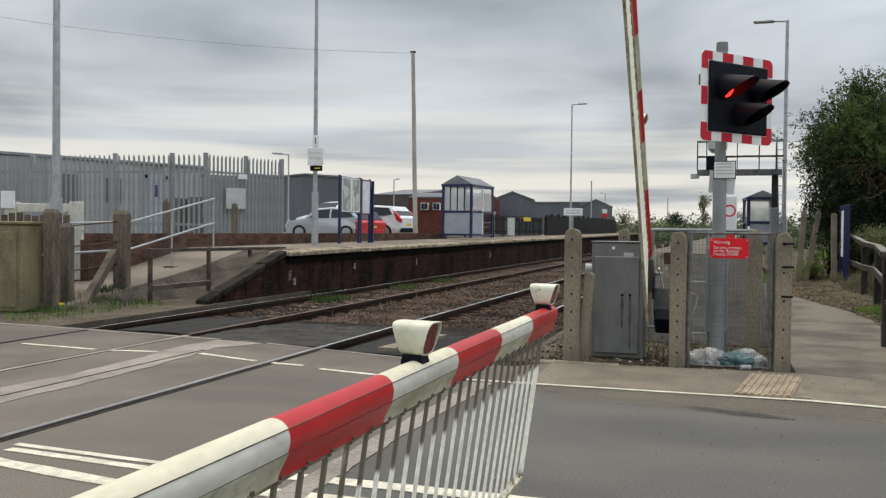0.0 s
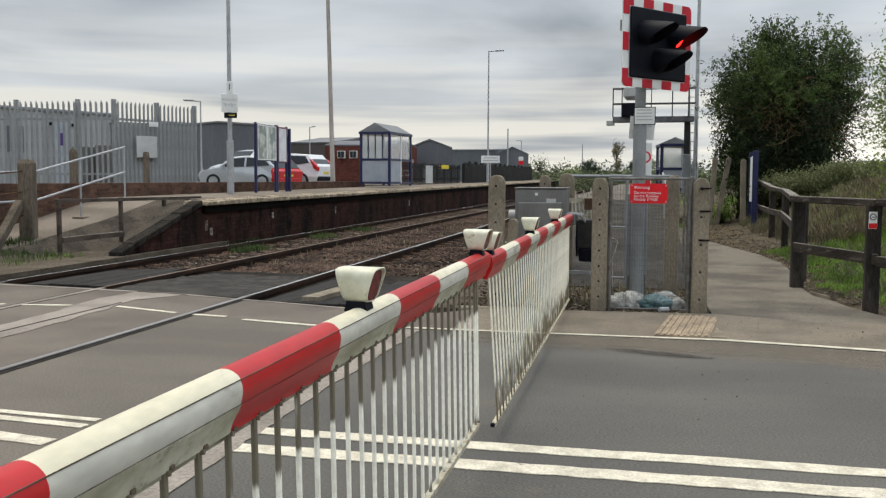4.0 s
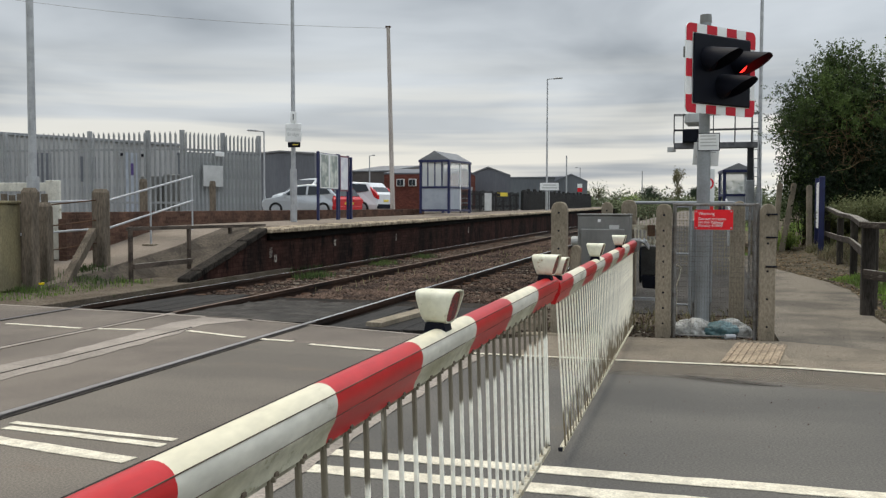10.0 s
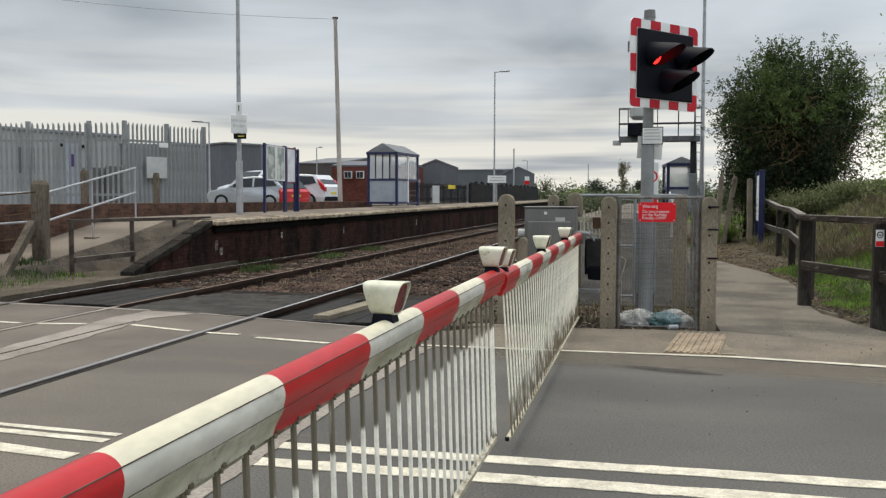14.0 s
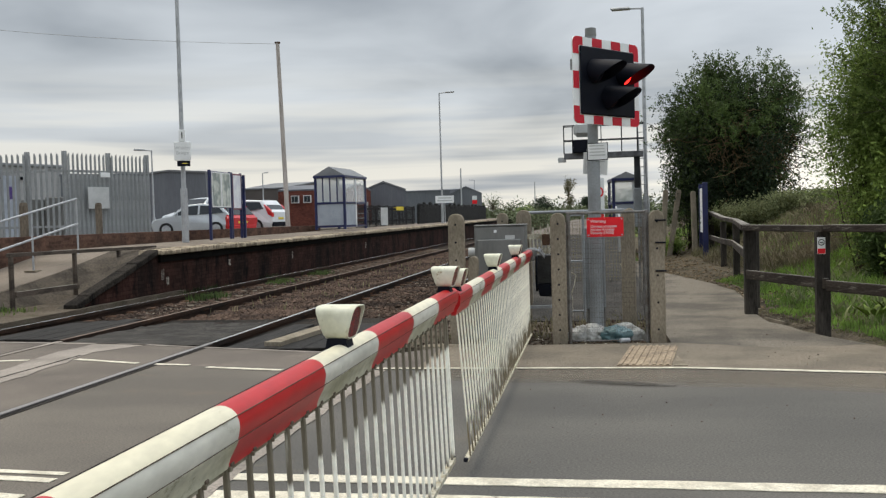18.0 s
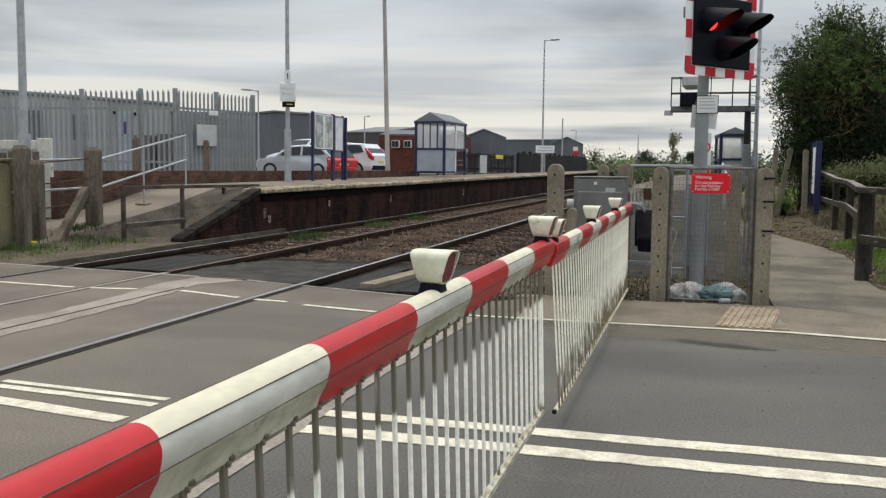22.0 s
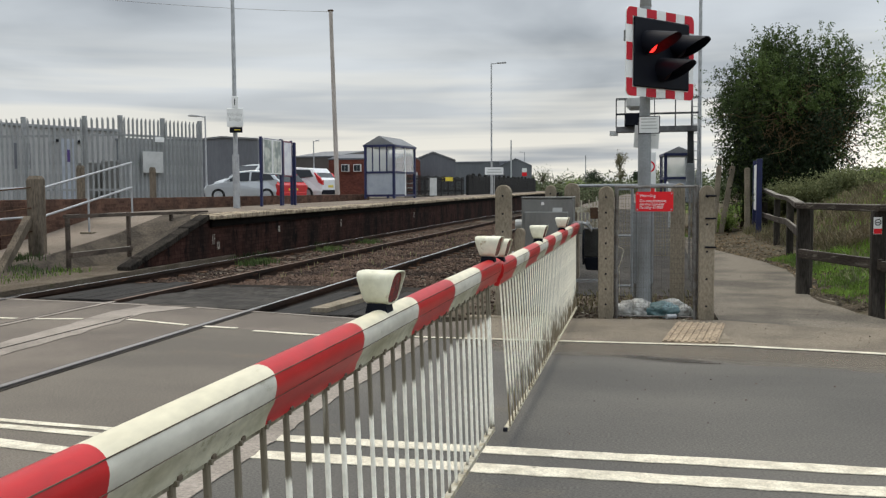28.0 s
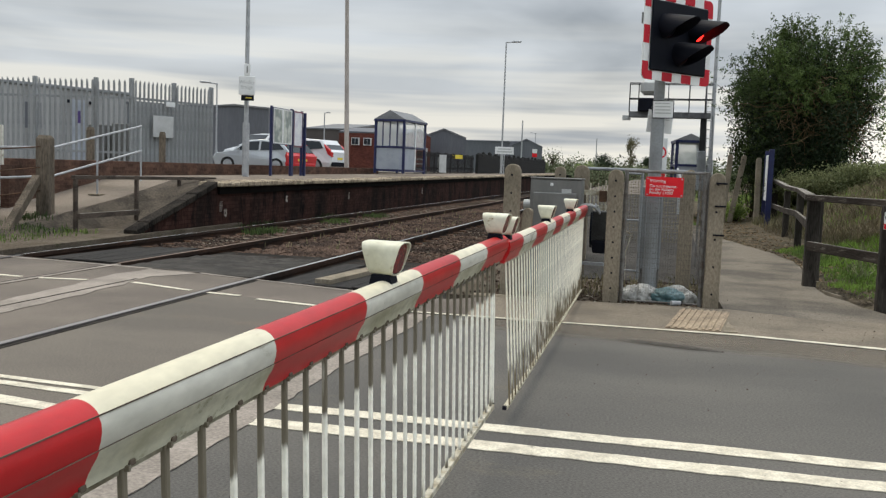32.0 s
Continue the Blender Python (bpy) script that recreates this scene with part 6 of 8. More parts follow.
def signal_lamp(x, z, lit):
    r = 0.118
    at = pose(x, -0.035, z, DROOP, 0, SWIVEL)

    def piece(name, bm, m, label="", smooth=True):
        o = part(name, bm, m, wig, label, smooth)
        o.matrix_basis = at
        return o
    # hood: a thin tube, cut back below
    bm = B()
    seg, prev = 32, None
    for k in range(seg + 1):
        a = radians(-80 + 340 * k / seg)
        reach = 0.025 + 0.29 * min(1, 0.55 + 0.55 * math.sin(a)) ** 0.85
        col = [bm.verts.new((rr * math.cos(a), yy, rr * math.sin(a))) for rr, yy in ((r, 0.0), (r * 1.03, -reach), (r * 0.98, -reach), (r * 0.95, 0.0))]
        if prev:
            for i in range(4):
                bm.faces.new((prev[i], prev[(i + 1) % 4], col[(i + 1) % 4], col[i]))
        prev = col
    bmesh.ops.recalc_face_normals(bm, faces=bm.faces)
    piece("hood", bm, M_BLACK, "", False)
    piece("lamp_barrel", rod(B(), (0, 0.055, 0), (0, -0.03, 0), r * 0.97, seg=28), M_BLACK, "", False)

    def dome(rr, flat):
        bm = B()
        bmesh.ops.create_uvsphere(bm, u_segments=24, v_segments=10, radius=rr)
        bmesh.ops.delete(bm, geom=[v for v in bm.verts if v.co.z < -0.001], context="VERTS")
        bmesh.ops.transform(bm, matrix=pose(0, 0, 0, 90) @ Matrix.Diagonal((1, 1, flat, 1)), verts=bm.verts)
        return bm
    bm = dome(r * 0.84, 0.25)
    bmesh.ops.translate(bm, vec=(0, -0.031, 0), verts=bm.verts)
    piece("lens", bm, M_REDLIT if lit else M_LENSOFF, "glowing red lens" if lit else "unlit lens")
    if lit:
        # added blind, not part of the signal: it hides the lens between flashes
        return part("added_blind", dome(r * 0.86, 0.29), M_BLACK, wig, "added dark blind that hides the glowing lens between flashes", True)


blind_l = signal_lamp(-LAMP_X, 0.10, True)
blind_r = signal_lamp(LAMP_X, 0.10, True)
signal_lamp(0.0, -0.15, False)
bm = B()
rod(bm, (-WW / 2 + 0.03, 0.035, 0.1), (-WW / 2 + 0.03, 0.035, 0.2), 0.02, seg=10)
part("side_bracket", bm, M_GREY, wig)


def notice(x, y, z, rz, w, h, bars, face, ink, label, border=None):
    ob = thing("post_notice", label, "sign", (x, y, z), rz, group="notices on the signal post")
    bm = B()
    box(bm, -w / 2, -0.008, -h / 2, w / 2, 0, h / 2, 0.002)
    part("plate", bm, border or face, ob)
    if border:
        bm = B()
        box(bm, -w / 2 + 0.008, -0.0095, -h / 2 + 0.008, w / 2 - 0.008, -0.0082, h / 2 - 0.008)
        part("face", bm, face, ob)
    for k in range(bars):
        bm = B()
        zz = h / 2 - 0.03 - k * (h - 0.05) / max(1, bars)
        box(bm, -w * 0.38, -0.0115, zz - 0.006, w * random.uniform(0.2, 0.38), -0.0098, zz + 0.006)
        part("writing_bar", bm, ink, ob)
    return ob


notice(SX + 0.025, SY - 0.068, 1.945, -2, 0.215, 0.180, 4, M_WHITESIGN, M_SIGNGREY, "small white notice with a black border on the signal post", M_BLACK)
notice(SX + 0.0, SY + 0.09, 1.83, 12, 0.26, 0.23, 3, M_WHITESIGN, M_SIGNGREY, "white tilted notice behind the signal post").rotation_euler[1] = radians(4)

red = thing("warning_sign", "red trespass warning sign with white lettering on the mesh", "sign", (0.10, 9.288, 1.165), 0)
bm = B()
extrude(bm, rounded(0.365, 0.195, 0.015, 0.0), (0, 0.004, 0))
part("plate", bm, M_REDSIGN, red)
words("lettering", "Warning", 0.044, M_WHITESIGN, red, pose(-0.145, -0.0015, 0.045, 90))
words("lettering", "Do not trespass\non the Railway\nPenalty \u00a31000", 0.040, M_WHITESIGN, red, pose(-0.145, -0.0015, -0.005, 90), spacing=0.82)
for sx in (-1, 1):
    for sz in (-1, 1):
        part("screw", rod(B(), (sx * 0.165, -0.003, sz * 0.08), (sx * 0.165, 0, sz * 0.08), 0.008, seg=8), M_GALV, red)

# ---- barriers ----


def boom_profile():
    """Half-round crown, set-back flanks and a lip that tapers inwards to the skirt."""
    crown = [(0.037 * math.cos(radians(a)), 0.021 + 0.037 * math.sin(radians(a))) for a in (32, 42, 53, 64, 77, 90, 103, 116, 127, 138, 148)]
    side = [(0.0302, 0.0398), (0.0342, 0.030), (0.0352, 0.020), (0.0335, 0.008), (0.0305, -0.003), (0.0318, -0.0046), (0.0272, -0.0155), (0.0210, -0.0260), (0.0155, -0.0370), (0.0115, -0.0480), (0.0100, -0.0560)]
    return crown + [(-x, z) for x, z in side] + side[::-1]


def boom_band(y0, y1, m, parent, name):
    bm = B()
    extrude(bm, [(x, y0, z) for x, z in boom_profile()], (0, y1 - y0, 0))
    o = part(name, bm, m, parent)
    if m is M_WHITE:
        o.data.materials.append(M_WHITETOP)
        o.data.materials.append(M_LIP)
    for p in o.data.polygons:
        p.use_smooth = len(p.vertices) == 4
        # crown paler than flanks: yellowing plus top light put into the colour
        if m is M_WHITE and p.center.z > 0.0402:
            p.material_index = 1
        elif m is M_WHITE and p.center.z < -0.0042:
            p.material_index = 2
    o.data.set_sharp_from_angle(angle=radians(26))
    return o


def boom_seams(y0, y1, parent):
    """The dark joints between crown, flank and lip, on both sides."""
    for x, z, w in ((0.0311, 0.0404, 0.0018), (0.0316, -0.0034, 0.0012)):
        for sx in (-1, 1):
            bm = B()
            box(bm, sx * x - w / 2, y0, z - w / 2, sx * x + w / 2, y1, z + w / 2)
            part("seam", bm, M_SEAM, parent)


def boom_lamp(y, parent, s=1.0):
    """A cream two-way lamp on a black neck; the red lens faces the road."""
    def ring(u, k):
        out = []
        for i in range(24):
            a = 2 * math.pi * i / 24
            c, n = math.cos(a), math.sin(a)
            yy = 0.043 * math.copysign(abs(c) ** 0.55, c) * k
            zz = 0.045 + 0.045 * math.copysign(abs(n) ** 0.55, n) * k
            xl, xr = -0.032 - 0.026 * zz / 0.08, 0.038 + 0.028 * zz / 0.08
            yy *= 0.86 + 0.14 * zz / 0.08
            xx = xl + (xr - xl) * u
            out.append((-0.007 + (xx * 0.92 + yy * 0.13) * s, y + (yy * 0.99 - xx * 0.13) * s, 0.071 + zz * s))
        return out
    bm = B()
    rings = [[bm.verts.new(p) for p in ring(u, k)] for u, k in ((0.0, 0.84), (0.025, 0.95), (0.07, 1.0), (0.99, 1.0), (1.0, 0.97), (0.99, 0.92), (0.80, 0.90))]
    for a, b in zip(rings, rings[1:]):
        for i in range(24):
            bm.faces.new((a[i], a[(i + 1) % 24], b[(i + 1) % 24], b[i]))
    bm.faces.new(rings[0][::-1])
    bm.faces.new(rings[-1])
    bmesh.ops.recalc_face_normals(bm, faces=bm.faces)
    lamp = part("boom_lamp", bm, M_LAMPWHITE, parent, "cream boom lamp with a red lens")
    for p in lamp.data.polygons:
        p.use_smooth = len(p.vertices) == 4
    lamp.data.set_sharp_from_angle(angle=radians(40))
    bm = B()
    extrude(bm, [Vector(p) for p in ring(0.815, 0.86)], (0.0118 * s, -0.0015 * s, 0))
    part("lens", bm, M_REDLENS, lamp)
    bm = B()
    extrude(bm, [(x * s, y - 0.03 * s, z) for x, z in ((-0.038, 0.048), (0.024, 0.048), (0.018, 0.074), (-0.032, 0.074))], (0, 0.06 * s, 0))
    part("neck", bm, M_BLACK, parent)


SKIRT, SKIRT_F = 0.645, 0.745


def skirt_mesh(length, m, w, d):
    """One hanging bar: a slim flat tube with a hook at its head."""
    bm = B()
    box(bm, -w / 2, -d / 2, -length, w / 2, d / 2, 0.010, 0.0015)
    box(bm, -0.010, -0.003, -0.012, 0.012, 0.003, -0.004)
    return mesh_of("skirt_bar", bm, m)


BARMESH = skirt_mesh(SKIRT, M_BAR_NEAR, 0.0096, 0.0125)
BARMESH_FAR = skirt_mesh(SKIRT_F, M_BAR_FAR, 0.0078, 0.0105)

near = thing("near_barrier", "red and white level crossing barrier with hanging white skirt", "barrier", (-0.684, 0, 0.912), group="crossing barriers")
bounds = [-1.2, -0.6, -0.07, 0.47, 1.0, 1.53, 2.06, 2.6, 3.13, 3.66, 4.21]
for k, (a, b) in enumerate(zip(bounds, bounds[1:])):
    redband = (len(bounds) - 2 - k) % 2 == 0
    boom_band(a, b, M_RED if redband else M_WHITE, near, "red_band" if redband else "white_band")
boom_seams(-1.2, 4.21, near)
boom_lamp(2.33, near)
boom_lamp(4.08, near, 1.05)
bm = B()
box(bm, -0.004, -1.1, -0.066, 0.004, 4.16, -0.0565)
part("skirt_rail", bm, M_ALGAE, near)
NBARS = []
bm = B()
box(bm, -0.002, -0.007, -0.0045, 0.003, 0.007, 0.0045, 0.0015)
RIVET = mesh_of("rivet", bm, M_SEAM)
NHINGE = (0.004, 0, -0.05)
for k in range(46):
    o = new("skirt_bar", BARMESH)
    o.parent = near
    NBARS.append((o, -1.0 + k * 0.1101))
    o = new("rivet", RIVET)
    o.parent = near
    o.location = (0.0112, -1.0 + k * 0.1101 + 0.012, -0.053)
bm = B()
bar(bm, (0, -1.05, -SKIRT - 0.004), (0, 3.99, -SKIRT - 0.004), 0.025, 0.018)
NRAIL = part("bottom_rail", bm, M_GRIME, near)
# machine out of sight behind
bm = B()
box(bm, -0.009, 3.99, -SKIRT - 0.012, 0.009, 4.012, -SKIRT + 0.008, 0.003)
part("rubber_foot", bm, M_BLACK, NRAIL)
bm = B()
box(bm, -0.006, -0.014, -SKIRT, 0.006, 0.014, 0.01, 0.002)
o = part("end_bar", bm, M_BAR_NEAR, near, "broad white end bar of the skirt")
NBARS.append((o, 4.0))
ob = thing("near_barrier_machine", "grey barrier machine housing", "barrier machine", (-0.705, -1.7, 0))
bm = B()
box(bm, -0.25, -0.4, 0, 0.25, 0.48, 1.1, 0.02)
part("housing", bm, M_GREY, ob)

PIV = (-0.682, 9.72, 0.890)
far = thing("far_barrier", "red and white level crossing barrier coming down, with white folding skirt", "barrier", PIV, group="crossing barriers")
fb = [-5.46, -5.01, -4.47, -3.92, -3.40, -2.86, -2.30, -1.74, -1.16, -0.25]
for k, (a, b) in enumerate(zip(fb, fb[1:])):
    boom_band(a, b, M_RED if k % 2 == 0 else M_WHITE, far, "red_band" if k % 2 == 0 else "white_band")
bm = B()
extrude(bm, [(x * 1.03, -5.468, z * 1.03) for x, z in boom_profile()], (0, 0.012, 0))
part("end_cap", bm, M_RED, far)
boom_seams(-5.46, -0.25, far)
for y in (-5.36, -3.66, -1.88):
    boom_lamp(y, far, 1.0)
bm = B()
box(bm, -0.05, -0.26, -0.06, 0.05, 0.25, 0.06, 0.01)
part("hub", bm, M_GREY, far)
for sx in (-0.075, 0.22):
    bm = B()
    bar(bm, (sx, 0.1, 0.0), (sx, 0.42, -0.2), 0.02, 0.07)
    part("counter_arm", bm, M_WHITE_DIRTY, far)
bm = B()
extrude(bm, [(x, 0.20, z) for x, z in ((0.035, -0.02), (0.245, -0.02), (0.232, -0.33), (0.05, -0.33))], (0, 0.2, 0))
bmesh.ops.bevel(bm, geom=bm.edges[:], offset=0.008, segments=1, affect="EDGES")
part("counterweight", bm, M_WEIGHT, far, "dark grey counterweight box")
bm = B()
extrude(bm, [(x, 0.19, z) for x, z in ((0.05, -0.335), (0.232, -0.335), (0.222, -0.475), (0.07, -0.47))], (0, 0.22, 0))
bmesh.ops.bevel(bm, geom=bm.edges[:], offset=0.01, segments=1, affect="EDGES")
part("weight_block", bm, M_BLACK, far)
bm = B()
rod(bm, (0.0, 0.05, 0.035), (0.12, 0.05, 0.035), 0.018, seg=10)
part("hinge_pin", bm, M_GALV, far)
bm = B()
bar(bm, (0.09, -0.02, 0.05), (0.13, 0.2, -0.03), 0.015, 0.05)
part("weight_link", bm, M_GALV, far)
bm = B()
prev = None
for k in range(9):
    a = math.pi * k / 8
    p = Vector((0.06, -0.02 - 0.08 * math.sin(a), -0.03 - 0.36 * k / 8))
    if prev is not None:
        rod(bm, prev, p, 0.013, seg=6)
    prev = p
part("cable_loop", bm, M_BLACK, far)
bm = B()
box(bm, -0.004, -5.25, -0.068, 0.006, -0.35, -0.0565)
part("skirt_rail", bm, M_GRIME, far)
FBARS = []
for k in range(46):
    o = new("skirt_bar", BARMESH_FAR)
    o.parent = far
    FBARS.append((o, -5.2 + k * 0.1065))
bm = B()
box(bm, -0.003, -5.24, -0.016, 0.022, -0.36, 0.002, 0.003)
FRAIL = part("bottom_rail", bm, M_FOOTRAIL, far)
bm = B()
box(bm, -0.003, -5.262, -0.014, 0.018, -5.241, 0.006, 0.003)
part("rubber_foot", bm, M_BLACK, FRAIL)
ob = thing("far_barrier_machine", "grey steel barrier pedestal on the verge", "barrier machine", (-0.83, 10.0, 0))
bm = B()
box(bm, -0.06, -0.2, -0.05, 0.06, 0.25, 1.02, 0.01)
part("side_frame", bm, M_GREY, ob)
bm = B()
rod(bm, (0.0, -0.28, 0.9), (0.14, -0.28, 0.9), 0.035, seg=10)
part("pivot_shaft", bm, M_GALV, ob)
bm = B()
box(bm, 0.1, -0.02, 0.28, 0.5, 0.03, 0.31)
part("cross_member", bm, M_GALV, ob)

# ---- platform two: steel gantry, shelter, signs ----
GY = 30.0
ob = thing("signal_gantry", "dark steel signal gantry with a railed walkway", "gantry", (0, GY, 0.86))
bm = B()
box(bm, -0.9, -0.2, 2.26, 1.62, 0.2, 2.44, 0.01)
part("walkway", bm, M_WALKWAY, ob)
for x in (1.42,):
    bm = B()
    box(bm, x - 0.09, -0.1, 0, x + 0.09, 0.1, 2.3, 0.01)
    part("leg", bm, M_GANTRY, ob)
for y in (-0.2, 0.2):
    for z in (2.85, 3.33):
        bm = B()
        rod(bm, (-0.9, y, z), (1.66, y, z), 0.016, seg=6)
        part("guard_rail", bm, M_GANTRY, ob)
    for x in (-0.9, -0.62, 0.3, 0.95, 1.45):
        bm = B()
        rod(bm, (x, y, 2.42), (x, y, 3.34), 0.014, seg=6)
        part("stanchion", bm, M_GANTRY, ob)
bm = B()
box(bm, -0.62, -0.35, 2.44, 0.0, 0.05, 2.86, 0.03)
part("signal_head", bm, M_BLACK, ob)
bm = B()
box(bm, -0.58, -0.3, 2.96, 0.0, 0.1, 3.46, 0.12)
part("lamp_unit", bm, M_SIGNGREY, ob)
bm = B()
box(bm, -1.1, -0.1, 2.16, -0.84, 0.02, 2.32, 0.01)
part("end_plate", bm, M_SIGNGREY, ob)
for sx in (1.58, 1.78):
    bm = B()
    rod(bm, (sx, 0.1, 0.0), (sx - 0.12, 0.1, 3.3), 0.025, seg=6)
    part("ladder_stile", bm, M_GALV, ob)
for k in range(11):
    bm = B()
    z = 0.25 + k * 0.28
    rod(bm, (1.58 - 0.036 * z, 0.1, z), (1.78 - 0.036 * z, 0.1, z), 0.014, seg=5)
    part("ladder_rung", bm, M_GALV, ob)
bm = B()
box(bm, 1.30, -0.13, 0, 1.55, 0.13, 1.25, 0.02)
part("leg_casing", bm, M_GREYLINK, ob)
lamp_column(1.86, 33.0, 0.5, 8.53, 2.85, 1.1, d=0.075)
shelter(1.07, 32.5, 0.86, 4, 0.86, 1.6, 1.65, "small blue framed shelter on the second platform", M_GLASS_PALE, 1, 0.22)
ob = plate("prohibition_sign", 0.10, 21.0, 1.62, 0, 0.30, 1.0, M_WHITESIGN, "white sign with a red prohibition ring", pole=1.3)
bm = B()
for k in range(24):
    a0, a1 = 2 * math.pi * k / 24, 2 * math.pi * (k + 1) / 24
    q = [bm.verts.new((r * math.cos(a) , -0.0135, 0.18 + r * math.sin(a))) for r, a in ((0.135, a0), (0.135, a1), (0.10, a1), (0.10, a0))]
    bm.faces.new(q)
part("ring", bm, M_REDSIGN, ob)
bm = B()
box(bm, -0.13, -0.0135, -0.42, 0.13, -0.0125, -0.26)
part("writing_bar", bm, M_REDSIGN, ob)
ob = thing("far_railing", "white tubular railing up the second ramp", "railing", (0.4, 13, 0))
for p, q in (((0, 0, 1.1), (0.1, 8, 1.45)), ((0, 0, 0.2), (0, 0, 1.1)), ((0.05, 4, 0.6), (0.05, 4, 1.275)), ((0.1, 8, 0.8), (0.1, 8, 1.45))):
    bm = B()
    rod(bm, p, q, 0.022, seg=6)
    part("tube", bm, M_GALV, ob)

# ---- footpath side: timber fence, blue sign, leaning posts ----
fence = thing("timber_fence", "dark weathered post and rail timber fence", "fence")
FP = [(1.90, 11.75, 0.15), (2.36, 10.1, 0.14), (3.15, 8.55, 0.14), (2.12, 12.7, 0.10), (2.64, 17.8, 0.12), (2.72, 20.1, 0.12), (3.03, 24.6, 0.13)]
for x, y, w in FP:
    bm = B()
    box(bm, x - w / 2, y - w * 0.4, -0.2, x + w / 2, y + w * 0.4, 1.06 if y < 22 else 1.24, 0.012)
    part("post", bm, M_TIMBER, fence)


def fence_rail(p, q, z, w=0.05, h=0.11, z2=None):
    d = Vector((q[0] - p[0], q[1] - p[1], (z2 or z) - z))
    bm = B()
    box(bm, 0, -w / 2, -h / 2, d.length, w / 2, h / 2, 0.008)
    ob = part("rail", bm, M_TIMBER_H, fence)
    ob.matrix_basis = pose(p[0], p[1], z) @ d.to_track_quat("X", "Z").to_matrix().to_4x4()
    # pale strip: bleaching, plus light on the upper face put into its colour
    bm = B()
    box(bm, 0.01, -w / 2 + 0.006, h / 2 + 0.0005, d.length - 0.01, w / 2 - 0.006, h / 2 + 0.0025)
    part("bleached_top", bm, M_BLEACHED, ob, "bleached grey upper face of the rail, lightened for top light")


fence_rail((1.86, 11.66), (2.41, 10.02), 1.075, 0.16, 0.07)
fence_rail((2.41, 10.02), (3.6, 7.6), 1.08, 0.16, 0.07)
fence_rail((1.84, 11.62), (2.38, 10.0), 0.50)
fence_rail((2.38, 10.0), (3.6, 7.5), 0.48)
fence_rail((1.86, 11.8), (2.64, 17.9), 1.08, 0.12, 0.07, 1.10)
fence_rail((2.64, 17.9), (2.73, 20.1), 1.10, 0.12, 0.07, 1.13)
fence_rail((2.73, 20.1), (3.05, 24.9), 1.13, 0.12, 0.07, 1.26)
fence_rail((1.9, 12.1), (2.59, 17.9), 0.73, z2=0.67)
fence_rail((2.59, 17.9), (2.68, 20.1), 0.67, z2=0.65)
fence_rail((2.68, 20.1), (2.99, 24.8), 0.65, z2=0.62)
ob = plate("no_smoking_sign", 2.335, 10.03, 0.90, 8, 0.085, 0.175, M_WHITESIGN, "small white and red no smoking sign on the fence post", th=0.004)
bm = B()
for k in range(20):
    a0, a1 = 2 * math.pi * k / 20, 2 * math.pi * (k + 1) / 20
    bm.faces.new([bm.verts.new((r * math.cos(a), -0.0055, 0.035 + r * math.sin(a))) for r, a in ((0.034, a0), (0.034, a1), (0.025, a1), (0.025, a0))])
box(bm, -0.018, -0.006, 0.028, 0.018, -0.005, 0.038)
part("ring", bm, M_BLACK, ob)
bm = B()
box(bm, -0.04, -0.0055, -0.083, 0.04, -0.0045, -0.03)
part("red_field", bm, M_REDSIGN, ob)

ob = thing("station_board", "navy station information board on posts, seen edge on", "sign", (2.80, 24.3, 0), 87)
for x in (-0.75, 0.75):
    bm = B()
    box(bm, x - 0.05, -0.065, -0.1, x + 0.05, 0.065, 2.02, 0.008)
    part("post", bm, M_BLUE, ob)
for x0, x1 in ((-0.68, -0.02), (0.02, 0.68)):
    bm = B()
    box(bm, x0, -0.04, 0.75, x1, 0.04, 1.9, 0.008)
    part("case", bm, M_WHITESIGN, ob)
    bm = B()
    box(bm, x0 + 0.05, -0.05, 0.8, x1 - 0.05, -0.041, 1.85)
    part("poster", bm, M_TIMETABLE, ob)
for x, y, h, lean in ((1.88, 26.2, 1.95, 4), (2.08, 26.3, 1.95, 9), (1.62, 31, 1.85, -3), (2.68, 25.2, 1.85, -1), (1.6, 40, 1.8, 2)):
    concrete_post(x, y, h, 0.14, 0.12, holes=0, lean=lean)
ob = thing("path_edging", "pale concrete edging strip along the footpath", "edging")
for p, q in (((1.85, 11.78), (1.99, 12.6)), ((1.98, 11.26), (2.10, 10.79)), ((2.16, 13.7), (2.225, 14.4))):
    bm = B()
    bar(bm, (p[0], p[1], -0.005), (q[0], q[1], -0.005), 0.024, 0.04)
    part("strip", bm, M_CONCRETE, ob)

# ---- banks beside the path ----


def bank(name, x0, x1, y0, y1, hfun, material, label, nx=30, ny=60, kind="structure"):
    verts, faces = [], []
    for j in range(ny + 1):
        for i in range(nx + 1):
            x, y = x0 + (x1 - x0) * i / nx, y0 + (y1 - y0) * j / ny
            verts.append((x, y, hfun(x, y)))
    for j in range(ny):
        for i in range(nx):
            a = j * (nx + 1) + i
            faces.append((a, a + 1, a + nx + 2, a + nx + 1))
    me = raw(name, verts, faces, material)
    for p in me.polygons:
        p.use_smooth = True
    return tagged(new(name, me), label, "", "", kind)


def edge_x(y):
    """Where the path gives way to the bank."""
    if y < 8.4:
        return 2.75 + (8.4 - y) * 1.6
    last = (8.4, 2.75)
    for p in ((12.0, 1.94), (13.6, 2.17), (15.2, 2.24), (16.6, 2.11), (18.8, 1.72), (20.4, 1.44), (25.0, 1.22), (60, 1.2)):
        if y < p[0]:
            return last[1] + (p[1] - last[1]) * (y - last[0]) / (p[0] - last[0])
        last = p
    return 1.2


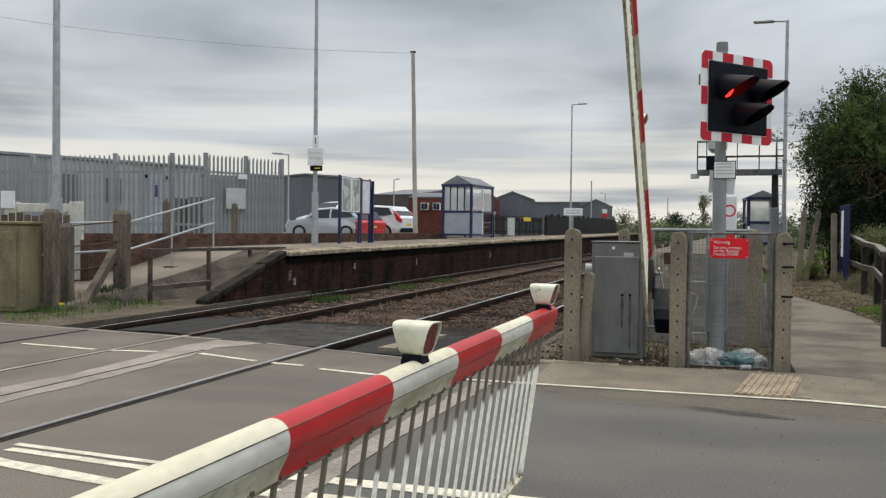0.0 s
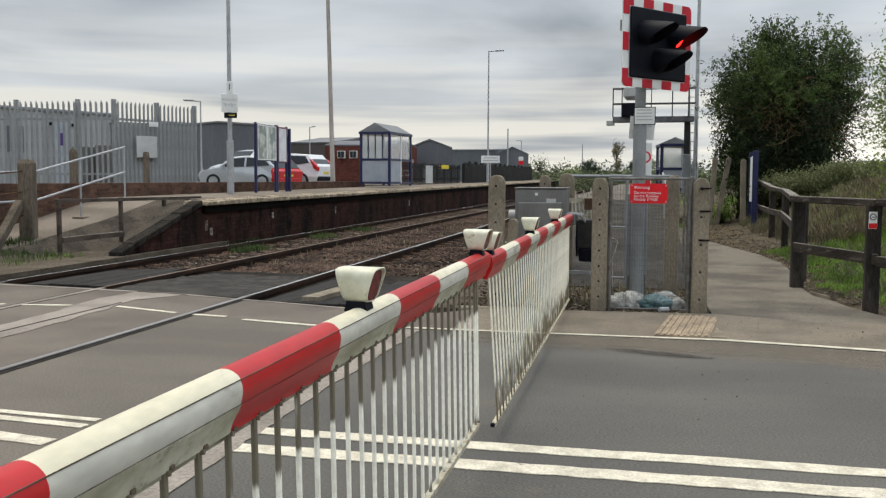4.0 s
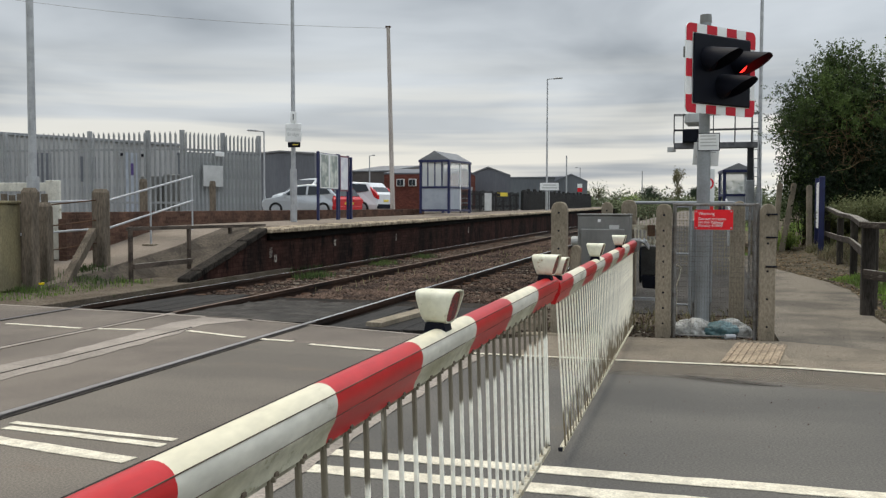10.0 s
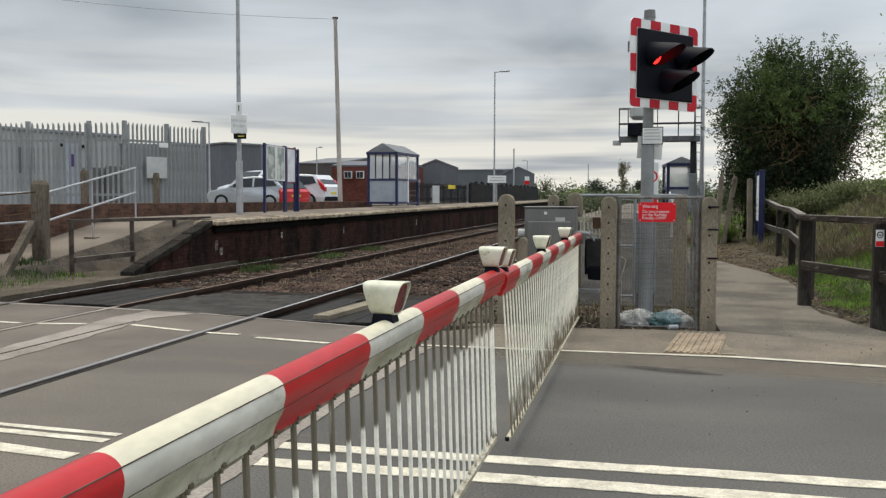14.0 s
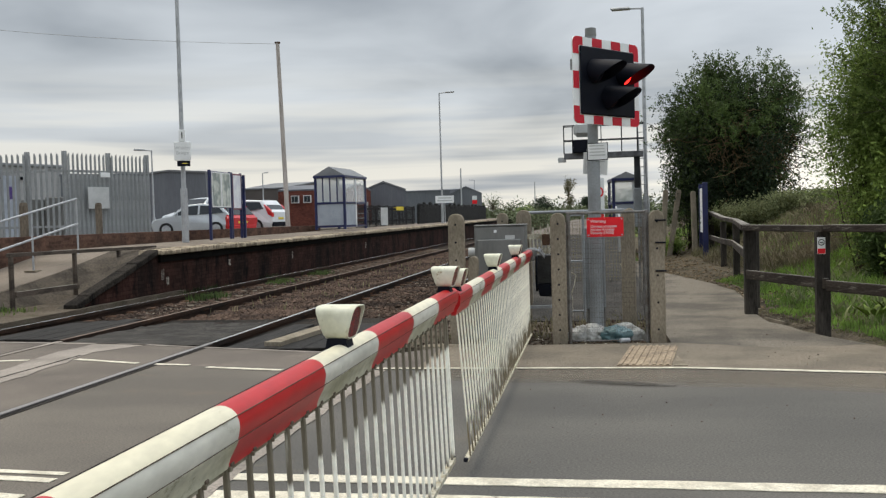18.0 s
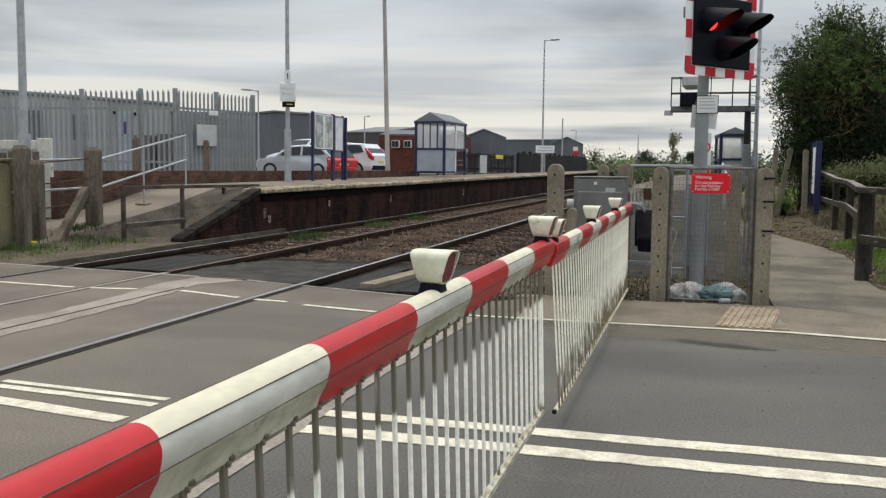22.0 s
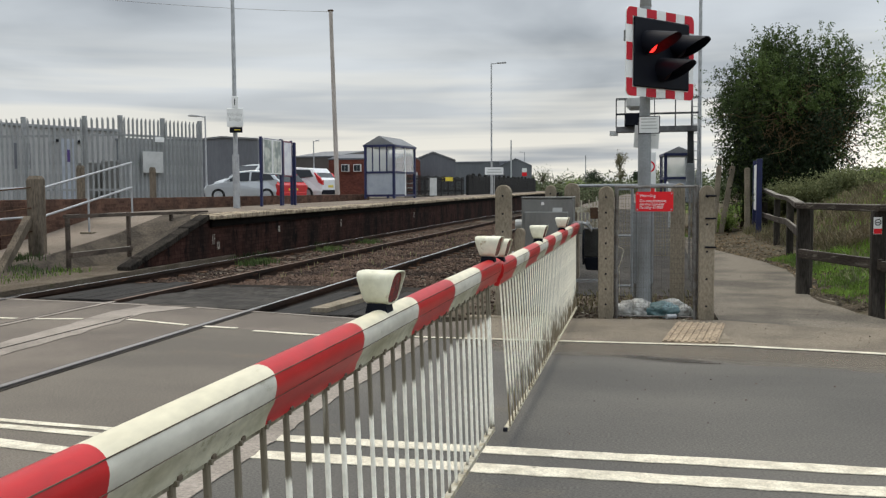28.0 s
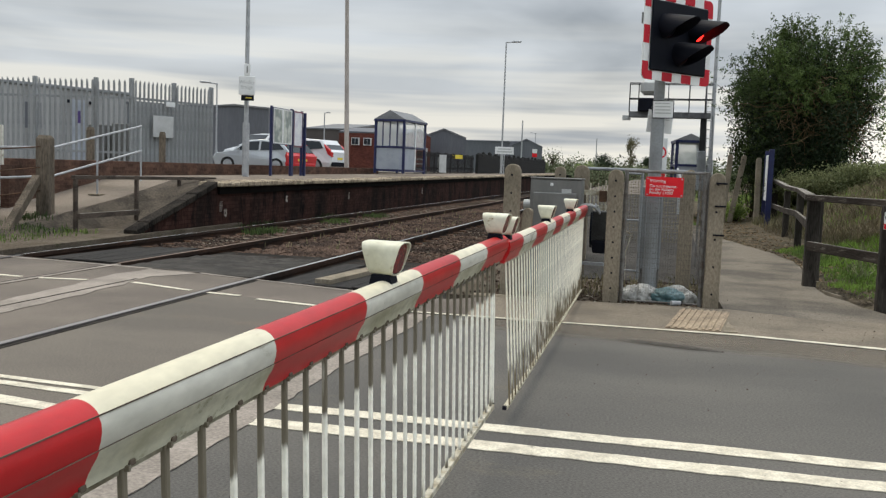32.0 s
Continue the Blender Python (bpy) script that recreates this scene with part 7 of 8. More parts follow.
def right_h(x, y):
    s = x - edge_x(y)
    h = -0.12 if s < 0 else min(0.12, s * 0.10)
    if y > 13:
        h += min(0.95, max(0, s - 1.25) * 0.42) * min(1, (y - 13) / 7)
    if s > 2.6 and y > 10:
        h += min(0.45, (s - 2.6) * 0.12)
    return h + 0.03 * noise.noise(Vector((x * 1.7, y * 1.7, 0))) - 0.03


bank("right_bank", 1.4, 16, 7.9, 48, right_h, M_MOUND, "rough grassy bank beside the path", 60, 120)


def tufts(name, n, where, height, width, material, label, lean=0.35):
    """Many grass blades, three-sided and tapering."""
    v, f = [], []
    for _ in range(n):
        x, y, z, k = where()
        h, w = height * k * random.uniform(0.5, 1.3), width * random.uniform(0.6, 1.3)
        a = random.uniform(0, math.pi)
        lx, ly = random.uniform(-lean, lean) * h, random.uniform(-lean, lean) * h
        c, s = math.cos(a) * w / 2, math.sin(a) * w / 2
        b = len(v)
        v += [(x - c, y - s, z), (x + c, y + s, z), (x + c * 0.7 + lx * 0.4, y + s * 0.7 + ly * 0.4, z + h * 0.6), (x - c * 0.7 + lx * 0.4, y - s * 0.7 + ly * 0.4, z + h * 0.6), (x + lx, y + ly, z + h)]
        f += [(b, b + 1, b + 2, b + 3), (b + 3, b + 2, b + 4)]
    return tagged(new(name, raw(name, v, f, material)), label, "grass", "", "stuff")


random.seed(11)


def on_right(y0, y1, s0, s1):
    def pick():
        y = random.uniform(y0, y1)
        s = random.uniform(s0, s1)
        x = edge_x(y) + s
        return x, y, right_h(x, y) - 0.01, min(1.0, 0.35 + s * 0.5)
    return pick


def clumpy(pick, size):
    """Keeps the places where a patchy growth is thick, and lets it stand higher there."""
    def place():
        while True:
            x, y, z, k = pick()
            d = noise.noise(Vector((x / size, y / size, 3.0))) + 0.5 * noise.noise(Vector((x * 2.3 / size, y * 2.3 / size, 8.0)))
            if d > random.uniform(-0.6, 0.25):
                return x, y, z, k * (0.65 + 0.9 * max(0.0, d))
    return place


tufts("grass", 34000, clumpy(on_right(8.3, 17.5, 0.2, 4.0), 0.5), 0.17, 0.015, M_GRASS, "lush green grass by the fence")
tufts("weeds", 2600, clumpy(on_right(8.6, 16, 0.5, 3.6), 0.35), 0.24, 0.05, M_BRAMBLE, "broad leaved weeds in the grass", 0.8)
tufts("grass", 5000, on_right(8.0, 12.5, 0.1, 0.9), 0.06, 0.012, M_DRYGRASS, "short dry grass along the path edge")
tufts("grass", 17000, clumpy(on_right(16.5, 25, 1.3, 7), 0.8), 0.19, 0.018, M_DRYGRASS, "long dry grass and dead stems on the bank", 0.5)
tufts("grass", 15000, clumpy(on_right(11.5, 17.5, 0.5, 5.0), 0.7), 0.16, 0.018, M_GRASS, "green grass beyond the fence")
tufts("dead_stems", 6000, clumpy(on_right(17.2, 22.5, 1.2, 5.5), 0.9), 0.34, 0.012, M_DEADSTEM, "brown dead undergrowth on the bank", 0.9)
tufts("grass", 9000, on_right(19, 40, 1.9, 5), 0.13, 0.02, M_GRASS, "green weeds on the bank")
tufts("weeds", 700, lambda: (random.gauss(-7.35, 0.16), random.choice((16.2, 16.5, 20.5, 23.6)) + random.gauss(0, 0.3), -0.12, 1), 0.12, 0.018, M_LEAF, "green weeds between the rails")
tufts("weeds", 260, lambda: (random.gauss(-8.15, 0.12), random.choice((17.6, 18.4, 22.0)) + random.gauss(0, 0.35), -0.12, 1), 0.13, 0.018, M_LEAF, "weeds at the platform foot")
POST_FEET = ((-9.42, 13.4, 0.12), (-10.25, 13.4, 0.16), (-9.95, 11.55, 0.18), (-10.4, 12.3, 0.2), (-9.6, 12.6, 0.2))


def round_posts():
    x, y, r = random.choice(POST_FEET)
    x, y = random.gauss(x, r), random.gauss(y, r)
    return x, y, (flank_h(x, y) if x > -9.98 else ramp_z(y)) - 0.01, 1


tufts("grass", 1000, round_posts, 0.095, 0.014, M_LEAF, "tufts of grass round the post feet")
tufts("weeds", 1500, lambda: (random.uniform(-11.5, -8.9), random.uniform(10.2, 13.6), -0.01, 1), 0.07, 0.012, M_GRASS, "short grass round the timber posts")
tufts("weeds", 140, lambda: (random.uniform(-6.1, -4.4), random.uniform(13, 30), -0.1, 1), 0.1, 0.02, M_DRYGRASS, "dry weeds between the tracks")
tufts("weeds", 900, lambda: (random.uniform(-1.6, 0.6), random.uniform(9.5, 12), -0.01, 1), 0.07, 0.015, M_DRYGRASS, "weeds and dead stems on the verge")
for k in range(4):
    y = random.uniform(9.2, 12.5)
    x = edge_x(y) + random.uniform(0.5, 1.9)
    ob = thing("dandelion", "yellow dandelion flower in the grass", "flower", (x, y, right_h(x, y)), 0, "dandelions")
    part("stem", rod(B(), (0, 0, 0), (0, 0, 0.12), 0.003, seg=5), M_GRASS, ob)
    part("flower_head", rod(B(), (0, 0, 0.12), (0, 0, 0.132), 0.011, 0.014, seg=10), M_DANDELION, ob)
ob = thing("dandelion", "yellow dandelion at the timber post", "flower", (-9.6, 11.5, 0), 0, "dandelions")
part("stem", rod(B(), (0, 0, 0), (0, 0, 0.10), 0.004, seg=5), M_GRASS, ob)
part("flower_head", rod(B(), (0, 0, 0.1), (0, 0, 0.13), 0.035, 0.045, seg=10), M_DANDELION, ob)


# dead leaves on the bank
np.random.seed(17)
v, f = [], []
for _ in range(1800):
    y = random.uniform(12.5, 34)
    x = edge_x(y) + abs(random.gauss(0, 0.8))
    z = right_h(x, y) + 0.012
    a, r = random.uniform(0, 6.28), random.uniform(0.012, 0.035)
    b = len(v)
    v += [(x + r * math.cos(a + k * 1.57), y + r * math.sin(a + k * 1.57), z + random.uniform(-0.01, 0.02)) for k in range(4)]
    f += [(b, b + 1, b + 2), (b, b + 2, b + 3)]
tagged(new("leaf_litter", raw("leaf_litter", v, f, M_TWIG)), "brown dead leaves on the bank", "leaf litter", "", "stuff")


# ---- trees ----
def leaves(name, centres, spread, n, size, material, parent, label="", flat=0.7):
    """n small leaves, each a folded pair of triangles, scattered round the centres."""
    c = np.array([tuple(p) for p in centres])
    pick = c[np.random.randint(0, len(c), n)]
    pos = pick + np.random.normal(0, 1, (n, 3)) * np.array(spread)
    a = np.random.normal(0, 1, (n, 3))
    a /= np.linalg.norm(a, axis=1, keepdims=True)
    b = np.cross(a, np.random.normal(0, 1, (n, 3)))
    b /= np.linalg.norm(b, axis=1, keepdims=True) + 1e-9
    s = (size * np.random.uniform(0.55, 1.35, (n, 1)))
    up = np.cross(a, b) * s * 0.18
    v = np.stack([pos - a * s, pos + b * s * 0.45 + up, pos + a * s, pos - b * s * 0.45 + up], 1).reshape(-1, 3)
    idx = np.arange(n) * 4
    f = np.concatenate([np.stack([idx, idx + 1, idx + 2], 1), np.stack([idx, idx + 2, idx + 3], 1)])
    me = bpy.data.meshes.new(name)
    me.from_pydata(v.tolist(), [], f.tolist())
    me.materials.append(material)
    ob = new(name, me)
    ob.parent = parent
    return tagged(ob, label)


def limb(bm, p, q, r0, r1, wob, n=5):
    pts = [Vector(p).lerp(Vector(q), i / n) for i in range(n + 1)]
    for i in range(1, n):
        pts[i] += Vector((random.gauss(0, wob), random.gauss(0, wob), random.gauss(0, wob)))
    for i in range(n):
        bm.add(pts[i], pts[i + 1], r0 + (r1 - r0) * i / n, r0 + (r1 - r0) * (i + 1) / n)
    return pts


def tree(name, label, base, centre, radii, limbs, n_leaf, leaf, material, seed, twigs=0, shoots=0, trunk=0.16, inner=None, hollow=0.35, spread=0.13, inner_m=None, sprays=3, reach=1.0):
    random.seed(seed)
    np.random.seed(seed)
    ob = thing(name, label, "tree", base)
    base, centre = Vector(base), Vector(centre)
    rel = centre - base
    bm = Tubes()
    fork = Vector((rel.x * 0.3, rel.y * 0.3, max(0.4, rel.z * 0.4)))
    limb(bm, (0, 0, -0.1), fork, trunk, trunk * 0.7, 0.05)
    cs = []
    for k in range(limbs):
        while True:
            d = Vector((random.gauss(0, 1), random.gauss(0, 1), random.gauss(0.15, 1))).normalized()
            if d.z > -0.75:
                break
        if d.z < -0.2:
            d.x, d.y = d.x * 0.7, d.y * 0.7
        rr = random.uniform(0.55, 1.08) * (1 + 0.22 * noise.noise(d * 2.2 + Vector((seed, 0, 0))))
        end = rel + Vector((d.x * radii[0], d.y * radii[1], d.z * radii[2])) * rr
        pts = limb(bm, fork + Vector((random.gauss(0, .1), random.gauss(0, .1), random.gauss(0, .15))), end, trunk * 0.34, 0.012, 0.12, 6)
        for u in (0.45, 0.62, 0.78, 0.9, 1.0):
            if u > hollow:
                i = min(5, int(u * 6))
                cs += [pts[i].lerp(pts[i + 1], u * 6 - i)] * (1 if u < 0.7 else 2)
        for _ in range(6):
            side = pts[random.choice((3, 4, 5))] + Vector((random.gauss(0, .4), random.gauss(0, .4), random.gauss(0, .35)))
            limb(bm, pts[3], side, 0.02, 0.008, 0.05, 3)
            cs.append(side)
    for _ in range(shoots):
        d = Vector((random.gauss(0, 1), random.gauss(0, 1), abs(random.gauss(0.6, 0.6)))).normalized()
        a = rel + Vector((d.x * radii[0], d.y * radii[1], d.z * radii[2])) * 0.9
        b = a + d * random.uniform(0.2, 0.55) + Vector((0, 0, random.uniform(0, 0.25)))
        pts = limb(bm, a, b, 0.012, 0.004, 0.03, 3)
        cs += pts[1:]
    # leafy sprays: fine twigs growing outwards, with leaves along them
    spray = []
    for p in cs:
        for _ in range(sprays):
            d = (p - rel) + Vector((random.gauss(0, 1), random.gauss(0, 1), random.gauss(0.35, 0.8)))
            d = d.normalized() * random.uniform(0.16, 0.5) * reach
            q0 = p + Vector((random.gauss(0, spread), random.gauss(0, spread), random.gauss(0, spread)))
            sag = Vector((random.gauss(0, 0.05), random.gauss(0, 0.05), random.uniform(-0.12, 0.06)))
            for u in (0.25, 0.5, 0.7, 0.85, 1.0):
                spray.append(q0 + d * u + sag * u * u)
            if random.random() < 0.3:
                bm.add(q0, q0 + d * 0.55 + sag * 0.3, 0.006, 0.004, 3)
                bm.add(q0 + d * 0.55 + sag * 0.3, q0 + d + sag, 0.004, 0.002, 3)
    part("trunk", bm.mesh("trunk", M_BARK), None, ob)
    if twigs:
        bm = Tubes()
        for _ in range(twigs):
            d = Vector((random.gauss(0.15, 0.6), -abs(random.gauss(0.95, 0.3)), random.gauss(-0.12, 0.32))).normalized()
            a = rel + Vector((d.x * radii[0], d.y * radii[1], d.z * radii[2])) * random.uniform(0.75, 1.0)
            b = a + Vector((random.gauss(0, 0.5), random.gauss(-0.1, 0.2), random.gauss(-0.25, 0.35)))
            limb(bm, a, b, 0.014, 0.005, 0.07, 4)
        tagged(part("twig_tangle", bm.mesh("twig_tangle", M_TWIG), None, ob, "tangle of bare brown twigs"), kind="stuff")
    leaves("crown", spray, (0.035, 0.035, 0.035), n_leaf, leaf, material, ob)
    # larger leaves fill the core, near-black unless inner_m is given
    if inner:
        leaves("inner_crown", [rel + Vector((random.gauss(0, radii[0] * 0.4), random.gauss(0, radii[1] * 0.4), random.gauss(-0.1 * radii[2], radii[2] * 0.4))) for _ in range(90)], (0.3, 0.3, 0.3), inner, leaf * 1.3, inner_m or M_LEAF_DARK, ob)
    return ob


tree("hawthorn_tree", "dense dark green hawthorn tree with bare twigs, near-black leaves inside", (4.0, 27.2, 0.3), (4.02, 27.0, 3.2), (1.60, 1.9, 1.92), 120, 135000, 0.036, M_LEAF, 21, twigs=260, shoots=130, inner=52000)
tree("spring_tree", "light green spring tree with drooping leafy shoots", (6.5, 15.8, 0.2), (6.36, 15.6, 2.6), (2.0, 1.7, 3.2), 180, 215000, 0.026, M_LEAF_LIGHT, 33, twigs=30, shoots=200, inner=45000, inner_m=M_LEAF_LIGHT, spread=0.16, reach=1.15)


def shrub(name, label, x, y, z, r, n, leaf, material, seed):
    random.seed(seed)
    np.random.seed(seed)
    ob = thing(name, label, "shrub", (x, y, z), 0, "shrubs")
    bm = Tubes()
    cs = []
    for _ in range(14):
        q = Vector((random.gauss(0, r[0] * 0.5), random.gauss(0, r[1] * 0.5), random.uniform(0.25, 1.0) * r[2]))
        limb(bm, (0, 0, -0.05), q, 0.016, 0.006, 0.04, 3)
        cs.append(q)
    tagged(part("stems", bm.mesh("stems", M_BARK), None, ob), kind="stuff")
    leaves("foliage", cs, (r[0] * 0.3, r[1] * 0.3, r[2] * 0.18), n, leaf, material, ob)
    return ob


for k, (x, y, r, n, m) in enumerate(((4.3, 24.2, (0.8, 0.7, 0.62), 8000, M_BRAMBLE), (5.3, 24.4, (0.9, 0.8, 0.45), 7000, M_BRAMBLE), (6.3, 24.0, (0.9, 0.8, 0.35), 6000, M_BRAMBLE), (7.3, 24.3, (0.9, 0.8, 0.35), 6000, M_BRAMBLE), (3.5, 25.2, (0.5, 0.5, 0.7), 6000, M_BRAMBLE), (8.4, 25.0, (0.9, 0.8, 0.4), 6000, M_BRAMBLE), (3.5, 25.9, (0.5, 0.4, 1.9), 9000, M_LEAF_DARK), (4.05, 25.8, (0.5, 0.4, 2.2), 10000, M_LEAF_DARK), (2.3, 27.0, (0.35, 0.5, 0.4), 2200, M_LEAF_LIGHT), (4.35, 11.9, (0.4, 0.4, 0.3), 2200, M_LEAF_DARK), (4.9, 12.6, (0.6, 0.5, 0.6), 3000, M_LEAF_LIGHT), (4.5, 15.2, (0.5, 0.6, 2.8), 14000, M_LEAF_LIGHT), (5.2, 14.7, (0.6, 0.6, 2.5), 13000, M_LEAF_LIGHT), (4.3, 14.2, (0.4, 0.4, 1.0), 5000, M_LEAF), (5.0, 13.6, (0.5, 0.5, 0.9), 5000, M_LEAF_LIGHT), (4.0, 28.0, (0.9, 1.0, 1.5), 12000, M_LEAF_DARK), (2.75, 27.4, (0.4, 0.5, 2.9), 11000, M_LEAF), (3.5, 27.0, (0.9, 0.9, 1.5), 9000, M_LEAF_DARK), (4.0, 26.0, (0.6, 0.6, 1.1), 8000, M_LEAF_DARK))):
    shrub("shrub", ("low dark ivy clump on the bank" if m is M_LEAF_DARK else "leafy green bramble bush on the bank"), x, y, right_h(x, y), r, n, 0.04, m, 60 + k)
# dead leaves, clods and stones on the bare soil
def litter_on(n, place, size, material, label, seed):
    random.seed(seed)
    v, f = [], []
    for _ in range(n):
        x, y, z = place()
        b, r = len(v), size * random.uniform(0.4, 1.4)
        for k in range(5):
            a = 1.2566 * k + random.uniform(-0.4, 0.4)
            v.append((x + r * math.cos(a), y + r * math.sin(a), z + random.uniform(-0.2, 0.35) * r))
        v.append((x, y, z + r * random.uniform(0.25, 0.8)))
        f += [(b + k, b + (k + 1) % 5, b + 5) for k in range(5)]
    tagged(new("soil_litter", raw("soil_litter", v, f, material)), label, "litter", "", "stuff")


def beside_path():
    y = random.uniform(10.5, 26)
    x = edge_x(y) + abs(random.gauss(0, 0.5)) - 0.04
    return x, y, right_h(x, y) + 0.002


litter_on(2600, beside_path, 0.026, M_CLOD, "dead leaves and clods on the bare soil by the path", 71)
litter_on(240, beside_path, 0.022, M_CONCRETE, "pale stones and scraps on the soil by the path", 72)
litter_on(700, lambda: (random.uniform(-1.7, 0.6), 9.15 + abs(random.gauss(0, 0.5)), -0.008), 0.02, M_CLOD, "dead leaves and clods under the mesh", 73)
litter_on(45, lambda: (random.uniform(-1.7, 0.6), 9.15 + abs(random.gauss(0, 0.4)), -0.006), 0.018, M_GRIME, "pale scraps under the mesh", 74)
# large-leaved dock by the fence
for k in range(3):
    x, y = 3.0 + k * 0.22, 10.6 + k * 0.12
    ob = thing("dock_plant", "broad leaved dock plant in the grass", "plant", (x, y, right_h(x, y)), 40 * k, "dock plants")
    for j in range(7):
        a = 2 * math.pi * j / 7
        bm = B()
        L = random.uniform(0.18, 0.28)
        pts = [(0, 0, 0), (L * 0.5, 0.035, L * 0.55), (L, 0, L * 0.75), (L * 0.5, -0.035, L * 0.55)]
        extrude(bm, [pose(0, 0, 0, 0, 0, math.degrees(a)) @ Vector(p) for p in pts], (0, 0, 0.003))
        part("leaf", bm, M_LEAF_LIGHT, ob)

# ---- far trees and hedges ----
random.seed(77)


shrub("tall_shrub", "tall light green shrub at the edge of the spring tree", 4.45, 15.3, 0.15, (0.7, 0.6, 2.7), 15000, 0.03, M_LEAF_LIGHT, 77)
shrub("tall_shrub", "airy light green sapling beside the spring tree", 4.2, 15.5, 0.15, (0.5, 0.5, 3.1), 13000, 0.028, M_LEAF_LIGHT, 78)


def far_tree(x, y, w, h, m, n, seed, slim=False):
    random.seed(seed)
    np.random.seed(seed)
    ob = thing("far_tree", "distant tree beyond the platforms", "tree", (x, y, 0), 0, "distant trees")
    bm = Tubes()
    cs = []
    limb(bm, (0, 0, -0.2), (0, 0, h * 0.85), w * 0.05, 0.03, w * 0.02, 4)
    for _ in range(30):
        u = random.uniform(0.2, 1.0)
        ww = w * (0.5 if slim else (1.08 - u) * 0.75 if m is M_FIR else (1.1 - 0.6 * u)) * 0.5
        q = Vector((random.gauss(0, ww), random.gauss(0, ww), h * u))
        limb(bm, (0, 0, h * u * 0.75), q, 0.05, 0.02, 0.1, 2)
        cs.append(q)
    part("trunk", bm.mesh("trunk", M_DRYGRASS if slim else M_BARK), None, ob)
    leaves("crown", cs, (w * 0.1, w * 0.1, h * 0.06), n * 2, 0.10, m, ob)


for k, (x, y, w, h, m, n, slim) in enumerate(((-12.4, 114, 2.8, 5.0, M_LEAF_FAR, 420, False), (-10.6, 118, 2.8, 4.2, M_LEAF_FAR, 420, False), (-6.5, 120, 3.6, 3.7, M_FIR, 2200, False), (-3.1, 120, 1.5, 5.9, M_DRYGRASS, 900, True), (-0.7, 116, 2.6, 3.4, M_FIR, 1800, False), (-9.2, 128, 4, 3.4, M_LEAF_LIGHT, 700, False), (3.4, 120, 4, 5.5, M_LEAF_FAR, 2200, False), (12, 110, 5, 6.0, M_LEAF_FAR, 2400, False), (17, 70, 6, 3.4, M_LEAF_LIGHT, 1200, False), (22, 60, 6, 5.0, M_LEAF_LIGHT, 2600, False), (14.5, 60, 4, 2.8, M_LEAF_LIGHT, 900, False), (30, 50, 7, 6, M_LEAF_FAR, 2600, False), (-5.0, 140, 5, 3.4, M_LEAF_FAR, 900, False))):
    far_tree(x, y, w, h * (0.95 if slim or m is M_FIR else 0.78), m, n, 200 + k, slim)
np.random.seed(9)
v = []
for k in range(330):
    x = -32 + k * 0.28
    v.append((x, 150 + 10 * math.sin(k * 0.3), 1.5 + 0.9 * noise.noise(Vector((k * 0.11, 3, 0)))))
hedge = thing("far_hedge", "distant hedgerow along the horizon", "hedge", kind="stuff")
leaves("foliage", v, (0.9, 2.0, 1.0), 16000, 0.28, M_LEAF_FAR, hedge)
v = [(x, y, random.uniform(0.3, 1.7)) for x in np.linspace(-9.5, 0.4, 44) for y in (95, 100)]
hedge = thing("far_hedge", "green scrub where the tracks run out of sight", "hedge", kind="stuff")
leaves("foliage", v, (0.6, 2.0, 0.4), 9000, 0.14, M_LEAF_FAR, hedge)
v = [(x, 68 + (x - 2) * 0.2, random.uniform(0.2, 1.6)) for x in np.linspace(1.5, 45, 150)]
hedge = thing("far_hedge", "hedge across the field", "hedge", kind="stuff")
leaves("foliage", v, (0.6, 1.5, 0.6), 14000, 0.18, M_LEAF_FAR, hedge)
lamp_column(-7.6, 122, 0, 5.9, 0, d=0.08, label="thin grey distant pole", name="mast")

# ---- ballast stones ----
np.random.seed(3)


def stones(name, n, xs, ys, z, size, label, power=1.0):
    base = np.array([(1, 0, 0), (-1, 0, 0), (0, 1, 0), (0, -1, 0), (0, 0, 1), (0, 0, -1)], float)
    tri = np.array([(0, 2, 4), (2, 1, 4), (1, 3, 4), (3, 0, 4), (2, 0, 5), (1, 2, 5), (3, 1, 5), (0, 3, 5)])
    u = np.random.uniform(0, 1, n) ** power
    c = np.stack([np.random.uniform(*xs, n), ys[0] + (ys[1] - ys[0]) * u, z + np.random.uniform(-0.01, 0.012, n)], 1)
    s = size * np.random.uniform(0.5, 1.25, (n, 1, 1))
    v = base[None] * s * np.random.uniform(0.6, 1.2, (n, 6, 3)) + np.random.normal(0, 0.25, (n, 6, 3)) * s * 0.5
    v[:, :, 2] *= 0.7
    v += c[:, None]
    f = (tri[None] + (np.arange(n) * 6)[:, None, None]).reshape(-1, 3)
    me = bpy.data.meshes.new(name)
    me.from_pydata(v.reshape(-1, 3).tolist(), [], f.tolist())
    me.materials.append(M_STONE)
    tagged(new(name, me), label, "ballast", "", "stuff")


stones("ballast", 9000, (-6.0, -4.3), (11.6, 40), -0.105, 0.038, "brown ballast stones between the tracks", 1.5)
stones("ballast", 6500, (-4.0, -2.1), (11.0, 36), -0.105, 0.038, "brown ballast stones in the near track", 1.5)
stones("ballast", 4000, (-8.3, -6.2), (12.8, 40), -0.11, 0.035, "dirty ballast stones in the far track", 1.5)
stones("gravel", 1500, (-1.9, 0.6), (9.1, 11.5), -0.01, 0.018, "loose gravel on the verge")
stones("gravel", 200, (0.8, 1.9), (8, 20), 0.002, 0.006, "loose grit on the path")

stones("grit", 260, (-0.6, 7), (4.7, 8.9), 0.002, 0.007, "loose grit scattered on the road and footway")

